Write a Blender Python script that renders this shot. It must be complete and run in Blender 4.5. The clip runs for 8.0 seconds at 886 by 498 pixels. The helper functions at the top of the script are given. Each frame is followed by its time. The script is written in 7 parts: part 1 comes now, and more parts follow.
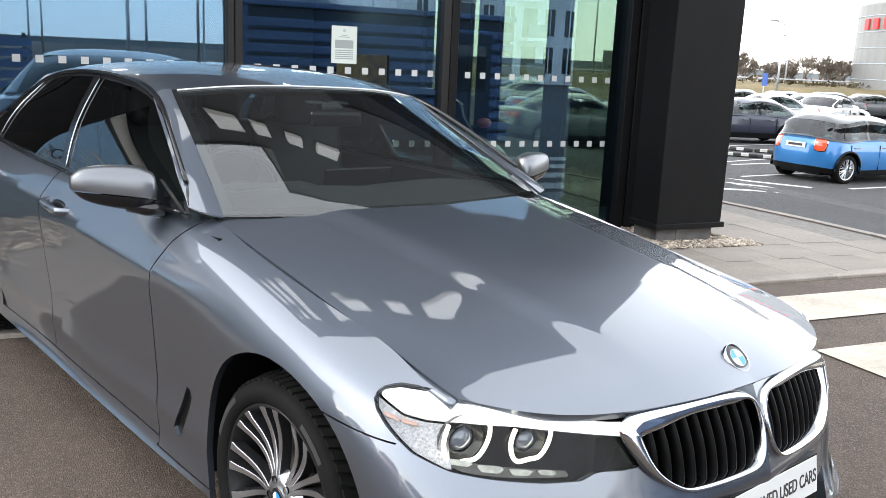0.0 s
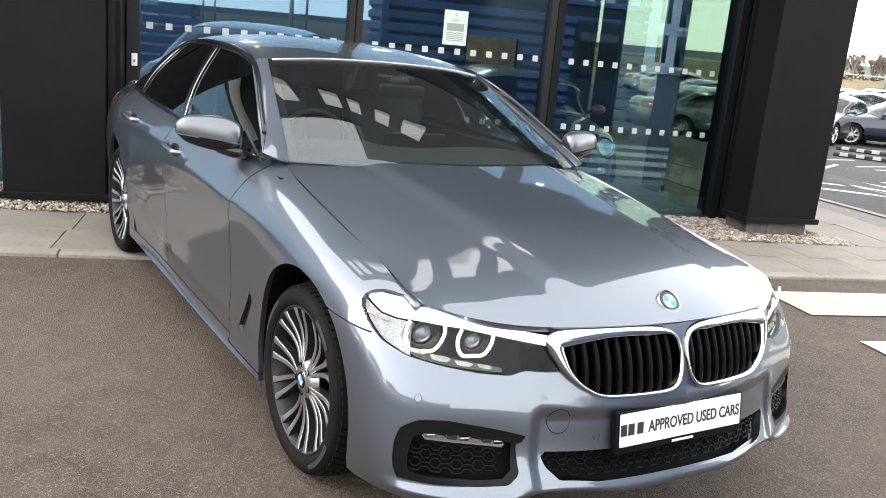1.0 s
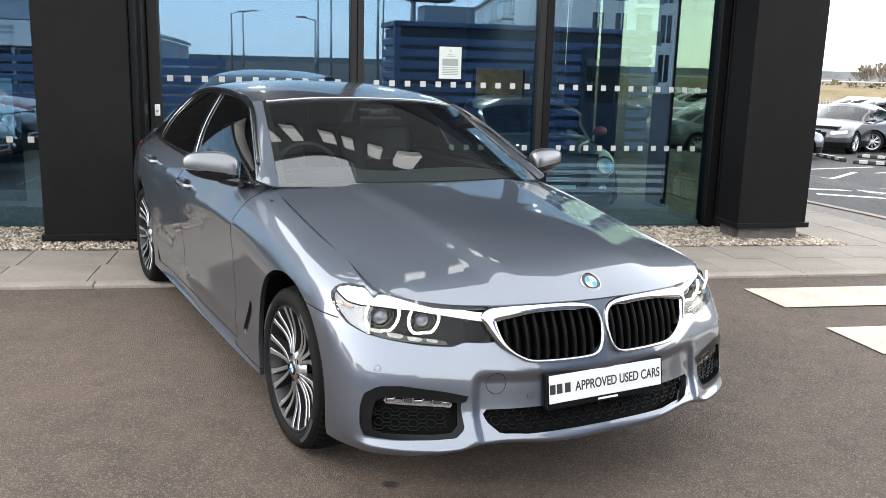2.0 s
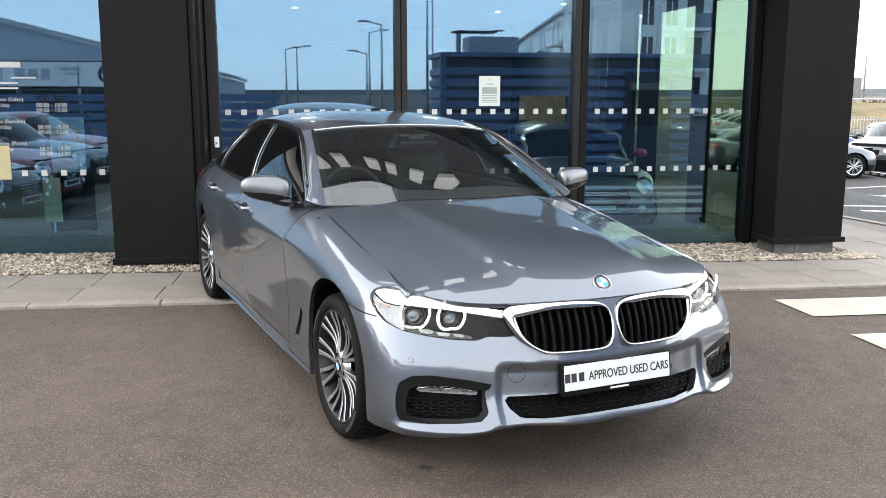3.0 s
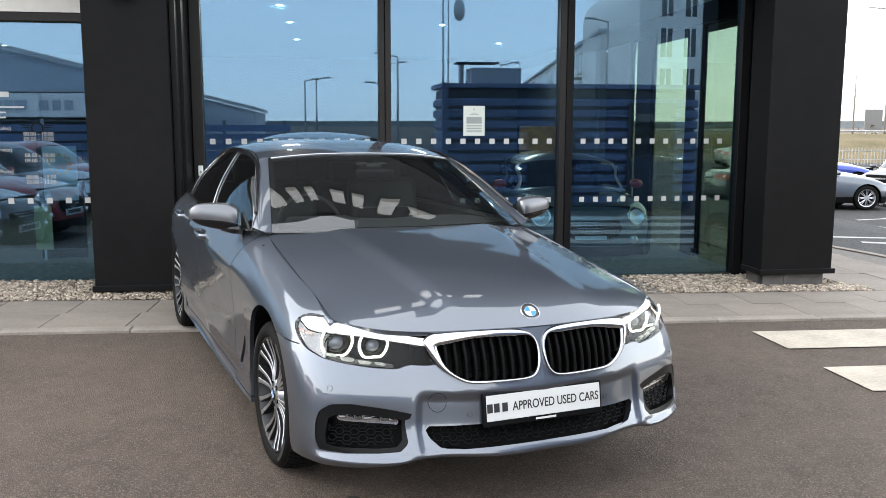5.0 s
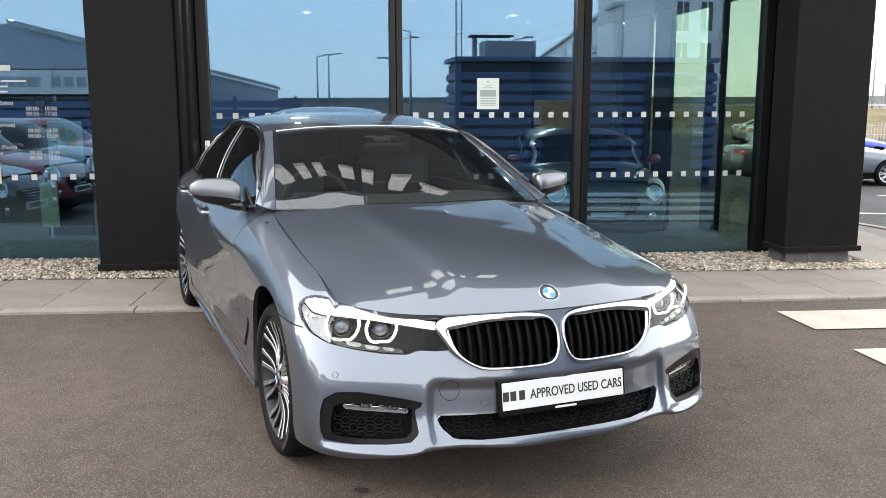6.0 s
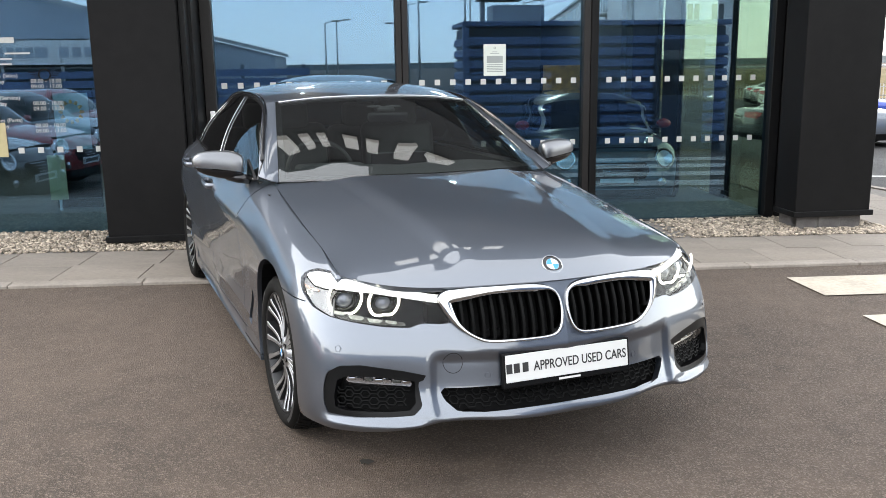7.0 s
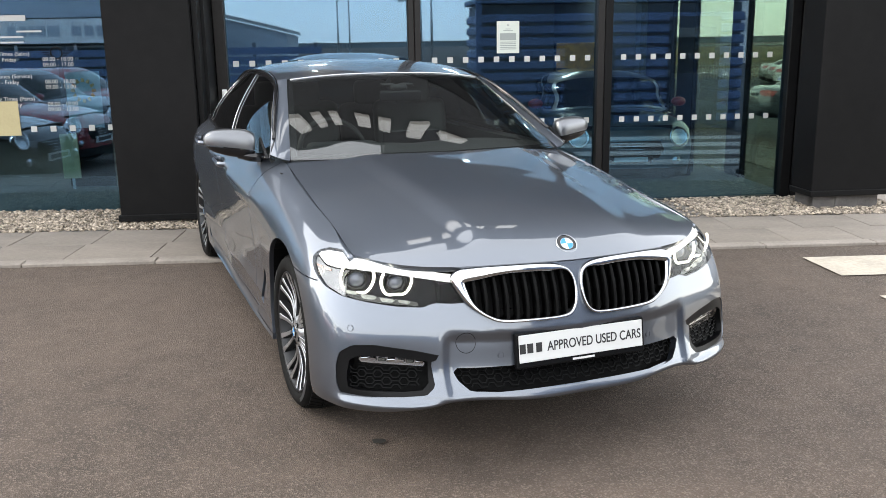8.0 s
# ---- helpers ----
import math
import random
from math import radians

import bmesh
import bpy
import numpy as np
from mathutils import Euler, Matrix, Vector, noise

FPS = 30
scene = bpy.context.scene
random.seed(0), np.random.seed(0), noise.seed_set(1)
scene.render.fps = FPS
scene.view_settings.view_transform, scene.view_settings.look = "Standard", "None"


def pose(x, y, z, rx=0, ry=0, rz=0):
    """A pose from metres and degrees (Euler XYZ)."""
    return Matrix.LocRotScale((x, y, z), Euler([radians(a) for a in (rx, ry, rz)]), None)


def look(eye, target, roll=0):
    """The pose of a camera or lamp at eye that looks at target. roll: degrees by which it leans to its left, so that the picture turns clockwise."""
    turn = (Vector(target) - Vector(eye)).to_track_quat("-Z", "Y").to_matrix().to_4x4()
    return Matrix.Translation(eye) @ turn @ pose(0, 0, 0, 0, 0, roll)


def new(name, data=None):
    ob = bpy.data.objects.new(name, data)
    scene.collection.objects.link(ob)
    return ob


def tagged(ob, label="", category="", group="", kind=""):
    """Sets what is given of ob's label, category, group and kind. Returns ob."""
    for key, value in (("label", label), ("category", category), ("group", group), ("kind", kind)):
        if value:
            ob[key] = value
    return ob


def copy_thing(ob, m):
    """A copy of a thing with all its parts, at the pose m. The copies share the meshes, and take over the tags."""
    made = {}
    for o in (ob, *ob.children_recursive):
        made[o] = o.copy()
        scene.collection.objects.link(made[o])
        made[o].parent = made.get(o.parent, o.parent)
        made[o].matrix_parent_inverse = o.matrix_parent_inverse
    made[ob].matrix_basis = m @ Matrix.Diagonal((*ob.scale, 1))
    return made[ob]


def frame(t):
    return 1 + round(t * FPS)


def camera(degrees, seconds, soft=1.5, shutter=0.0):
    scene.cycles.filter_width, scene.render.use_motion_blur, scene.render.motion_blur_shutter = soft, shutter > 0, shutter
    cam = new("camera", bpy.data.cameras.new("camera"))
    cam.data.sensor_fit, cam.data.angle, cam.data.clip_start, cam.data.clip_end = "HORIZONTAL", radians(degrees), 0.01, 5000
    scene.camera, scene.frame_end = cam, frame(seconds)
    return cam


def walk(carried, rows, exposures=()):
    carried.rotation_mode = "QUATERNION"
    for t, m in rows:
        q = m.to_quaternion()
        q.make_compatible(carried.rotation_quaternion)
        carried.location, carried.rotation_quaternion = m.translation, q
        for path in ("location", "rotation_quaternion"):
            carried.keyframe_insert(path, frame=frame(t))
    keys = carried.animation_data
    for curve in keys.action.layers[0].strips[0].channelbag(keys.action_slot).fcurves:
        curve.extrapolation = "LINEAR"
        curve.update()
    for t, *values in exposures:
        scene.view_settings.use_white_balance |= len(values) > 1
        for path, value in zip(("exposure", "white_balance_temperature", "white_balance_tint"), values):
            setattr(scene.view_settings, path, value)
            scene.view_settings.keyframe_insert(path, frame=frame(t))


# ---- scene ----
cam = camera(54.09, 8.0, soft=0.85)
# where the saloon car stands: turned, and tilted with the cross fall of the forecourt
CAR_AT = pose(-0.0290, -0.0888, 0.0035) @ pose(0, 0, 0, 0, 0.845, 0) @ pose(0, 0, 0, 0.198, 0, 0) @ pose(0, 0, 0, 0, 0, 15.688) @ Matrix.Scale(0.9800, 4)
PATH = [
    (0, (-1.3990, -2.3752, 1.5041), (-0.5469, -0.6171, 1.0763), 2.69),
    (0.5, (-1.2829, -2.7207, 1.5513), (-0.7059, -0.8678, 1.0681), 6.03),
    (1, (-1.2067, -3.0709, 1.5367), (-0.6567, -1.2101, 1.0524), 5.30),
    (1.5, (-1.1061, -3.3796, 1.5585), (-0.5822, -1.4999, 1.1200), 2.97),
    (3, (-1.0424, -4.0801, 1.5530), (-0.6972, -2.1420, 1.2002), 0.04),
    (3.5, (-1.0125, -4.1464, 1.5753), (-0.6967, -2.1862, 1.3345), -0.86),
    (4, (-0.8531, -4.1725, 1.5782), (-0.5381, -2.2120, 1.3391), -0.66),
    (4.5, (-0.7177, -4.1886, 1.5619), (-0.4055, -2.2300, 1.3038), -0.10),
    (6, (-0.6254, -3.9031, 1.5071), (-0.3607, -1.9494, 1.1713), -0.08),
    (6.5, (-0.5918, -3.8960, 1.5186), (-0.3348, -1.9481, 1.1450), -0.24),
    (7, (-0.5881, -3.8809, 1.5234), (-0.3520, -1.9380, 1.1118), -0.82),
    (7.5, (-0.5874, -3.8737, 1.5162), (-0.3718, -1.9326, 1.0854), -1.01),
    (8, (-0.5879, -3.8520, 1.5169), (-0.3814, -1.9161, 1.0589), -0.92),
]
walk(cam, [(t, look(eye, target, roll)) for t, eye, target, roll in PATH], [(0.0, 2.45, 6800, 10), (0.5, 2.64, 7000, 10), (1.0, 2.68, 7050, 10), (1.5, 2.6, 7000, 10), (3.0, 2.58, 6900, 10), (3.5, 2.55, 6900, 10), (4.0, 2.32, 6800, 10), (4.5, 2.28, 6800, 10), (6.0, 2.5, 7000, 10), (6.5, 2.58, 7000, 10), (7.0, 2.5, 7000, 10), (8.0, 2.45, 7000, 10)])

# ---- light ----
SUN_EL, SUN_AZ = 34.0, 168.0  # degrees; azimuth from +x, so a hazy sun stands off the low end of the showroom
world = bpy.data.worlds.new("sky")
scene.world = world
world.use_nodes = True
wn = world.node_tree.nodes
sky = wn.new("ShaderNodeTexSky")
sky.sky_type = "NISHITA"
sky.sun_disc = False
sky.sun_elevation = radians(SUN_EL)
sky.sun_rotation = radians(90 - SUN_AZ)
sky.air_density, sky.dust_density, sky.ozone_density = 1.0, 0.4, 1.5
wn["Background"].inputs["Strength"].default_value = 0.12
haze = wn.new("ShaderNodeHueSaturation")  # thin high cloud pales the blue
haze.inputs["Saturation"].default_value = 0.38
world.node_tree.links.new(sky.outputs["Color"], haze.inputs["Color"])
veil = wn.new("ShaderNodeMix")  # and evens it out
veil.data_type = "RGBA"
veil.inputs["Factor"].default_value = 0.45
veil.inputs["B"].default_value = (7.0, 7.5, 8.2, 1)
world.node_tree.links.new(haze.outputs["Color"], veil.inputs["A"])
world.node_tree.links.new(veil.outputs["Result"], wn["Background"].inputs["Color"])
sun_data = bpy.data.lights.new("sun", "SUN")
sun_data.energy, sun_data.angle, sun_data.color = 0.25, radians(12), (1.0, 0.95, 0.87)
sun = new("sun", sun_data)
sd = Vector((math.cos(radians(SUN_EL)) * math.cos(radians(SUN_AZ)), math.cos(radians(SUN_EL)) * math.sin(radians(SUN_AZ)), math.sin(radians(SUN_EL))))
sun.matrix_world = look(sd * 60, (0, 0, 0))


# ---- materials ----
def material(name, color, rough=0.5, metal=0.0, scale=0.0, amount=0.15, bump=0.0, bump_scale=200.0, coat=0.0, spread=0.0, rough_var=0.0, spec=0.5, tone2=None):
    """Base colour with blotches at one scale, grain at another, and a per-piece spread of brightness."""
    m = bpy.data.materials.new(name)
    m.use_nodes = True
    n, l = m.node_tree.nodes, m.node_tree.links
    b = n["Principled BSDF"]
    b.inputs["Base Color"].default_value = (*color, 1)
    b.inputs["Roughness"].default_value = rough
    b.inputs["Metallic"].default_value = metal
    b.inputs["Coat Weight"].default_value = coat
    b.inputs["Coat Roughness"].default_value = 0.03
    b.inputs["Specular IOR Level"].default_value = spec
    tc = n.new("ShaderNodeTexCoord")
    out = None
    if scale:
        big = n.new("ShaderNodeTexNoise")
        big.inputs["Scale"].default_value, big.inputs["Detail"].default_value = scale, 6
        l.new(tc.outputs["Object"], big.inputs["Vector"])
        fine = n.new("ShaderNodeTexNoise")
        fine.inputs["Scale"].default_value, fine.inputs["Detail"].default_value = scale * 14, 3
        l.new(tc.outputs["Object"], fine.inputs["Vector"])
        both = n.new("ShaderNodeMix")
        both.inputs["Factor"].default_value = 0.4
        l.new(big.outputs["Fac"], both.inputs["A"]), l.new(fine.outputs["Fac"], both.inputs["B"])
        ramp = n.new("ShaderNodeValToRGB")
        lo = tone2 or tuple(c * (1 - amount * 1.6) for c in color)
        hi = tuple(min(1, c * (1 + amount * 1.6)) for c in color)
        ramp.color_ramp.elements[0].position, ramp.color_ramp.elements[1].position = 0.32, 0.68
        ramp.color_ramp.elements[0].color, ramp.color_ramp.elements[1].color = (*lo, 1), (*hi, 1)
        l.new(both.outputs["Result"], ramp.inputs["Fac"])
        out = ramp.outputs["Color"]
        if rough_var:
            rr = n.new("ShaderNodeMapRange")
            rr.inputs["To Min"].default_value, rr.inputs["To Max"].default_value = max(0.02, rough - rough_var), min(1, rough + rough_var)
            l.new(both.outputs["Result"], rr.inputs["Value"]), l.new(rr.outputs["Result"], b.inputs["Roughness"])
    if spread:
        oi = n.new("ShaderNodeObjectInfo")
        hsv = n.new("ShaderNodeHueSaturation")
        mr = n.new("ShaderNodeMapRange")
        mr.inputs["To Min"].default_value, mr.inputs["To Max"].default_value = 1 - spread, 1 + spread
        l.new(oi.outputs["Random"], mr.inputs["Value"]), l.new(mr.outputs["Result"], hsv.inputs["Value"])
        if out:
            l.new(out, hsv.inputs["Color"])
        else:
            hsv.inputs["Color"].default_value = (*color, 1)
        out = hsv.outputs["Color"]
    if out:
        l.new(out, b.inputs["Base Color"])
    if bump:
        bn = n.new("ShaderNodeTexNoise")
        bn.inputs["Scale"].default_value, bn.inputs["Detail"].default_value = bump_scale, 4
        l.new(tc.outputs["Object"], bn.inputs["Vector"])
        bp = n.new("ShaderNodeBump")
        bp.inputs["Strength"].default_value, bp.inputs["Distance"].default_value = bump, 0.01
        l.new(bn.outputs["Fac"], bp.inputs["Height"]), l.new(bp.outputs["Normal"], b.inputs["Normal"])
    return m


def glowing(name, color, power):
    m = material(name, color, 0.4)
    b = m.node_tree.nodes["Principled BSDF"]
    b.inputs["Emission Color"].default_value, b.inputs["Emission Strength"].default_value = (*color, 1), power
    return m


def glass(name, tint, ior=1.5, rough=0.0, wavy=0.0, body=0.0, body_color=(0.02, 0.02, 0.02), sheen=(1, 1, 1), share=1.0):
    """A thin pane: a clear tint that passes light straight on, under a gloss that follows Fresnel; body adds an opaque share."""
    m = bpy.data.materials.new(name)
    m.use_nodes = True
    n, l = m.node_tree.nodes, m.node_tree.links
    n.remove(n["Principled BSDF"])
    clear, gloss, mix, fres = n.new("ShaderNodeBsdfTransparent"), n.new("ShaderNodeBsdfGlossy"), n.new("ShaderNodeMixShader"), n.new("ShaderNodeLayerWeight")
    clear.inputs["Color"].default_value = (*tint, 1)
    gloss.inputs["Roughness"].default_value = rough
    gloss.inputs["Color"].default_value = (*(c / share for c in sheen), 1)
    fres.inputs["Blend"].default_value = 0.5
    f0 = ((ior - 1) / (ior + 1)) ** 2
    power, rise = n.new("ShaderNodeMath"), n.new("ShaderNodeMath")
    power.operation, rise.operation = "POWER", "MULTIPLY_ADD"
    power.inputs[1].default_value = 5.0
    rise.inputs[1].default_value, rise.inputs[2].default_value = share * (1 - f0), share * f0
    rise.use_clamp = True
    l.new(fres.outputs["Facing"], power.inputs[0]), l.new(power.outputs[0], rise.inputs[0])
    under = clear.outputs[0]
    if body:
        dif, two = n.new("ShaderNodeBsdfDiffuse"), n.new("ShaderNodeMixShader")
        dif.inputs["Color"].default_value = (*body_color, 1)
        two.inputs[0].default_value = body
        l.new(clear.outputs[0], two.inputs[1]), l.new(dif.outputs[0], two.inputs[2])
        under = two.outputs[0]
    if wavy:
        tc, nz, bp = n.new("ShaderNodeTexCoord"), n.new("ShaderNodeTexNoise"), n.new("ShaderNodeBump")
        nz.inputs["Scale"].default_value, nz.inputs["Detail"].default_value = 1.1, 1
        bp.inputs["Strength"].default_value, bp.inputs["Distance"].default_value = wavy, 0.02
        l.new(tc.outputs["Object"], nz.inputs["Vector"]), l.new(nz.outputs["Fac"], bp.inputs["Height"])
        l.new(bp.outputs["Normal"], gloss.inputs["Normal"])
    l.new(rise.outputs[0], mix.inputs[0]), l.new(under, mix.inputs[1]), l.new(gloss.outputs[0], mix.inputs[2])
    l.new(mix.outputs[0], n["Material Output"].inputs["Surface"])
    return m


def asphalt_material(name, c0, c1):
    m = material(name, c0, 0.85, 0, 0.5, 0.27, 0.0)
    n, l = m.node_tree.nodes, m.node_tree.links
    b, tc = n["Principled BSDF"], n["Texture Coordinate"]
    base = b.inputs["Base Color"].links[0].from_socket
    vo, chips, mixc = n.new("ShaderNodeTexVoronoi"), n.new("ShaderNodeValToRGB"), n.new("ShaderNodeMix")
    vo.inputs["Scale"].default_value = 165
    l.new(tc.outputs["Object"], vo.inputs["Vector"])
    sep = n.new("ShaderNodeSeparateColor")
    l.new(vo.outputs["Color"], sep.inputs["Color"])
    chips.color_ramp.elements[0].position, chips.color_ramp.elements[1].position = 0.62, 0.99
    l.new(sep.outputs["Red"], chips.inputs["Fac"])
    mixc.data_type = "RGBA"
    mixc.inputs["B"].default_value = (*c1, 1)
    l.new(chips.outputs["Color"], mixc.inputs["Factor"]), l.new(base, mixc.inputs["A"]), l.new(mixc.outputs["Result"], b.inputs["Base Color"])
    bp = n.new("ShaderNodeBump")
    bp.inputs["Strength"].default_value, bp.inputs["Distance"].default_value = 0.8, 0.007
    l.new(vo.outputs["Distance"], bp.inputs["Height"]), l.new(bp.outputs["Normal"], b.inputs["Normal"])
    return m


def paint_material(name, color, metal=0.75, rough=0.36, lacquer=1.5):
    """Metallic car paint under clear lacquer, with fine flakes."""
    m = material(name, color, rough, metal, coat=1.0)
    n, l = m.node_tree.nodes, m.node_tree.links
    b, tc = n["Principled BSDF"], n["Texture Coordinate"]
    fl, mr = n.new("ShaderNodeTexNoise"), n.new("ShaderNodeHueSaturation")
    fl.inputs["Scale"].default_value = 900
    ml = n.new("ShaderNodeMapRange")
    ml.inputs["To Min"].default_value, ml.inputs["To Max"].default_value = 0.72, 1.28
    l.new(tc.outputs["Object"], fl.inputs["Vector"]), l.new(fl.outputs["Fac"], ml.inputs["Value"])
    mr.inputs["Color"].default_value = (*color, 1)
    l.new(ml.outputs["Result"], mr.inputs["Value"]), l.new(mr.outputs["Color"], b.inputs["Base Color"])
    b.inputs["Coat IOR"].default_value = lacquer
    return m


M_ASPHALT = asphalt_material("asphalt", (0.068, 0.049, 0.037), (0.155, 0.118, 0.092))
M_ROADFAR = asphalt_material("car_park_asphalt", (0.034, 0.033, 0.0335), (0.06, 0.06, 0.06))
M_SLAB = material("concrete_slab", (0.215, 0.185, 0.156), 0.85, 0, 1.8, 0.13, 0.25, 120, spread=0.06)
M_KERB = material("kerb_stone", (0.235, 0.205, 0.176), 0.85, 0, 3, 0.14, 0.3, 150, spread=0.07)
M_JOINT = material("joint_sand", (0.16, 0.145, 0.13), 0.95, 0, 20, 0.2)
M_LINE = material("road_paint", (0.44, 0.39, 0.32), 0.75, 0, 2.5, 0.12, 0.3, 160, tone2=(0.30, 0.265, 0.22))
M_LINE2 = material("bay_line_paint", (0.42, 0.42, 0.40), 0.75, 0, 2.5, 0.14)
M_STONE = material("river_gravel", (0.36, 0.30, 0.235), 0.8, 0, 14, 0.35, 0.2, 90)
M_CLAD = material("black_cladding", (0.0064, 0.0061, 0.0062), 0.6, 0.0, 0.7, 0.22, 0.06, 400, rough_var=0.08, spec=0.10)
M_FASCIA = material("dark_grey_fascia", (0.035, 0.035, 0.036), 0.55, 0.0, 0.6, 0.12, spec=0.2)
M_FRAME = material("dark_brown_frame", (0.014, 0.0125, 0.012), 0.42, 0.0, 2, 0.1, spec=0.2)
M_FRAME2 = material("black_frame", (0.006, 0.006, 0.0063), 0.45, 0.0, 2, 0.1, spec=0.12)
M_BRICK = material("plinth_brick", (0.12, 0.11, 0.105), 0.85, 0, 9, 0.25, 0.3, 90, spread=0.12)
M_CREAM = material("cream_panel", (0.74, 0.71, 0.66), 0.6, 0, 0.8, 0.05)
M_PANE = glass("showroom_glass", (0.72, 0.92, 1.0), 1.92, 0.0, 0.0, sheen=(0.58, 0.85, 1.15), share=2.5)
M_SIDE = glass("side_glass", (0.62, 0.60, 0.48), 1.4)
M_WHITE = material("white_paint", (0.78, 0.78, 0.77), 0.6, 0, 1.2, 0.03)
M_SIGN = glowing("lit_sign_white", (0.80, 0.80, 0.79), 0.26)
M_VINYL = material("white_vinyl", (0.40, 0.40, 0.38), 0.7)
M_PAPER = material("paper", (0.50, 0.53, 0.48), 0.8, 0, 6, 0.02)
M_INK = material("grey_ink", (0.25, 0.27, 0.26), 0.8)
M_CREAMFILM = material("cream_notice", (0.40, 0.34, 0.19), 0.8, 0, 4, 0.05)
M_FLOORTILE = material("showroom_tile", (0.022, 0.024, 0.025), 0.3, 0, 1.2, 0.08, spread=0.03)
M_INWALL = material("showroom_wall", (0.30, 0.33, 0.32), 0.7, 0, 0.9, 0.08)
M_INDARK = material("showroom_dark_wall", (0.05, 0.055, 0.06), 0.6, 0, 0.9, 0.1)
M_CEIL = material("showroom_ceiling", (0.5, 0.5, 0.5), 0.8, 0, 0.8, 0.04)
M_LAMP = glowing("downlight_lens", (1.0, 0.96, 0.88), 9)
M_ORANGE = material("poster_orange", (0.55, 0.25, 0.05), 0.6, 0, 7, 0.4, tone2=(0.18, 0.12, 0.06))
M_GALV = material("galvanised_steel", (0.42, 0.43, 0.44), 0.5, 0.7, 3, 0.12)
M_BLUECLAD = material("blue_corrugated_cladding", (0.088, 0.14, 0.26), 0.45, 0.1, 0.8, 0.12, rough_var=0.08)
# Dark blue of door, hatch and posts; also paints shade between cabin ribs.
M_BLUEDARK = material("dark_blue_steel_and_groove_shade", (0.02, 0.03, 0.055), 0.45, 0.1, 1, 0.1)
M_RENDERWALL = material("apartment_plaster", (0.82, 0.79, 0.74), 0.85, 0, 0.3, 0.07)
M_BALC = glass("balcony_glass", (0.5, 0.6, 0.66), 1.6, 0.02, 0, 0.5, (0.2, 0.26, 0.3))
M_DARKWIN = glass("dark_window", (0.1, 0.12, 0.14), 1.6, 0.0, 0, 0.7, (0.03, 0.04, 0.05))
M_SHED = material("grey_metal_sheet", (0.36, 0.40, 0.45), 0.5, 0.3, 0.3, 0.08)
M_SIGNBLUE = material("sign_blue", (0.05, 0.12, 0.4), 0.5)
M_GRASS = material("dry_grass", (0.125, 0.092, 0.045), 0.95, 0, 0.35, 0.35, 0.5, 8, tone2=(0.07, 0.06, 0.022))
M_BARK = material("bark", (0.17, 0.14, 0.115), 0.9, 0, 5, 0.25)
M_HEDGE = material("scrub", (0.07, 0.055, 0.028), 0.95, 0, 0.6, 0.4)
M_FENCE = material("palisade_steel", (0.36, 0.35, 0.34), 0.6, 0.4, 2, 0.12)
M_TOWER = material("pale_metal_panels", (0.20, 0.20, 0.195), 0.5, 0.2, 0.2, 0.05)
M_HILL = material("far_hills", (0.16, 0.18, 0.19), 0.95, 0, 0.02, 0.15)
M_RED = material("red_lettering", (0.7, 0.03, 0.03), 0.5)
M_RUBBER = material("black_rubber", (0.02, 0.02, 0.02), 0.8, 0, 6, 0.2)
M_STAIN = material("oil_stain", (0.022, 0.02, 0.018), 0.7, 0, 9, 0.3)


# ---- mesh helpers ----
def link(name, bm, mat, parent=None, label="", smooth=False, m=None):
    me = bpy.data.meshes.new(name)
    bm.normal_update()
    bm.to_mesh(me)
    bm.free()
    for p in me.polygons:
        p.use_smooth = smooth
    me.materials.append(mat)
    ob = new(name, me)
    if parent:
        ob.parent = parent
    if m is not None:
        ob.matrix_basis = m
    if label:
        ob["label"] = label
    return ob


def part(name, bm, mat, parent, label="", smooth=False, m=None):
    return link(name, bm, mat, parent, label, smooth, m)


def thing(name, label, category, m=None, group="", kind=""):
    ob = new(name)
    ob.empty_display_size = 0.2
    if m is not None:
        ob.matrix_basis = m
    return tagged(ob, label, category, group, kind)


def box(bm, x0, x1, y0, y1, z0, z1, bevel=0.0, seg=1):
    r = bmesh.ops.create_cube(bm, size=1.0, matrix=Matrix.LocRotScale(((x0 + x1) / 2, (y0 + y1) / 2, (z0 + z1) / 2), None, (x1 - x0, y1 - y0, z1 - z0)))
    if bevel:
        es = {e for v in r["verts"] for e in v.link_edges}
        bmesh.ops.bevel(bm, geom=list(es), offset=bevel, segments=seg, affect="EDGES", profile=0.5)
    return bm


def cube(x0, x1, y0, y1, z0, z1, bevel=0.0, seg=1):
    return box(bmesh.new(), x0, x1, y0, y1, z0, z1, bevel, seg)


def rod(bm, a, b, r0, r1=None, seg=12, caps=True):
    a, b = Vector(a), Vector(b)
    q = (b - a).to_track_quat("Z", "Y").to_matrix().to_4x4()
    bmesh.ops.create_cone(bm, cap_ends=caps, segments=seg, radius1=r0, radius2=r0 if r1 is None else r1, depth=(b - a).length, matrix=Matrix.Translation((a + b) / 2) @ q)
    return bm


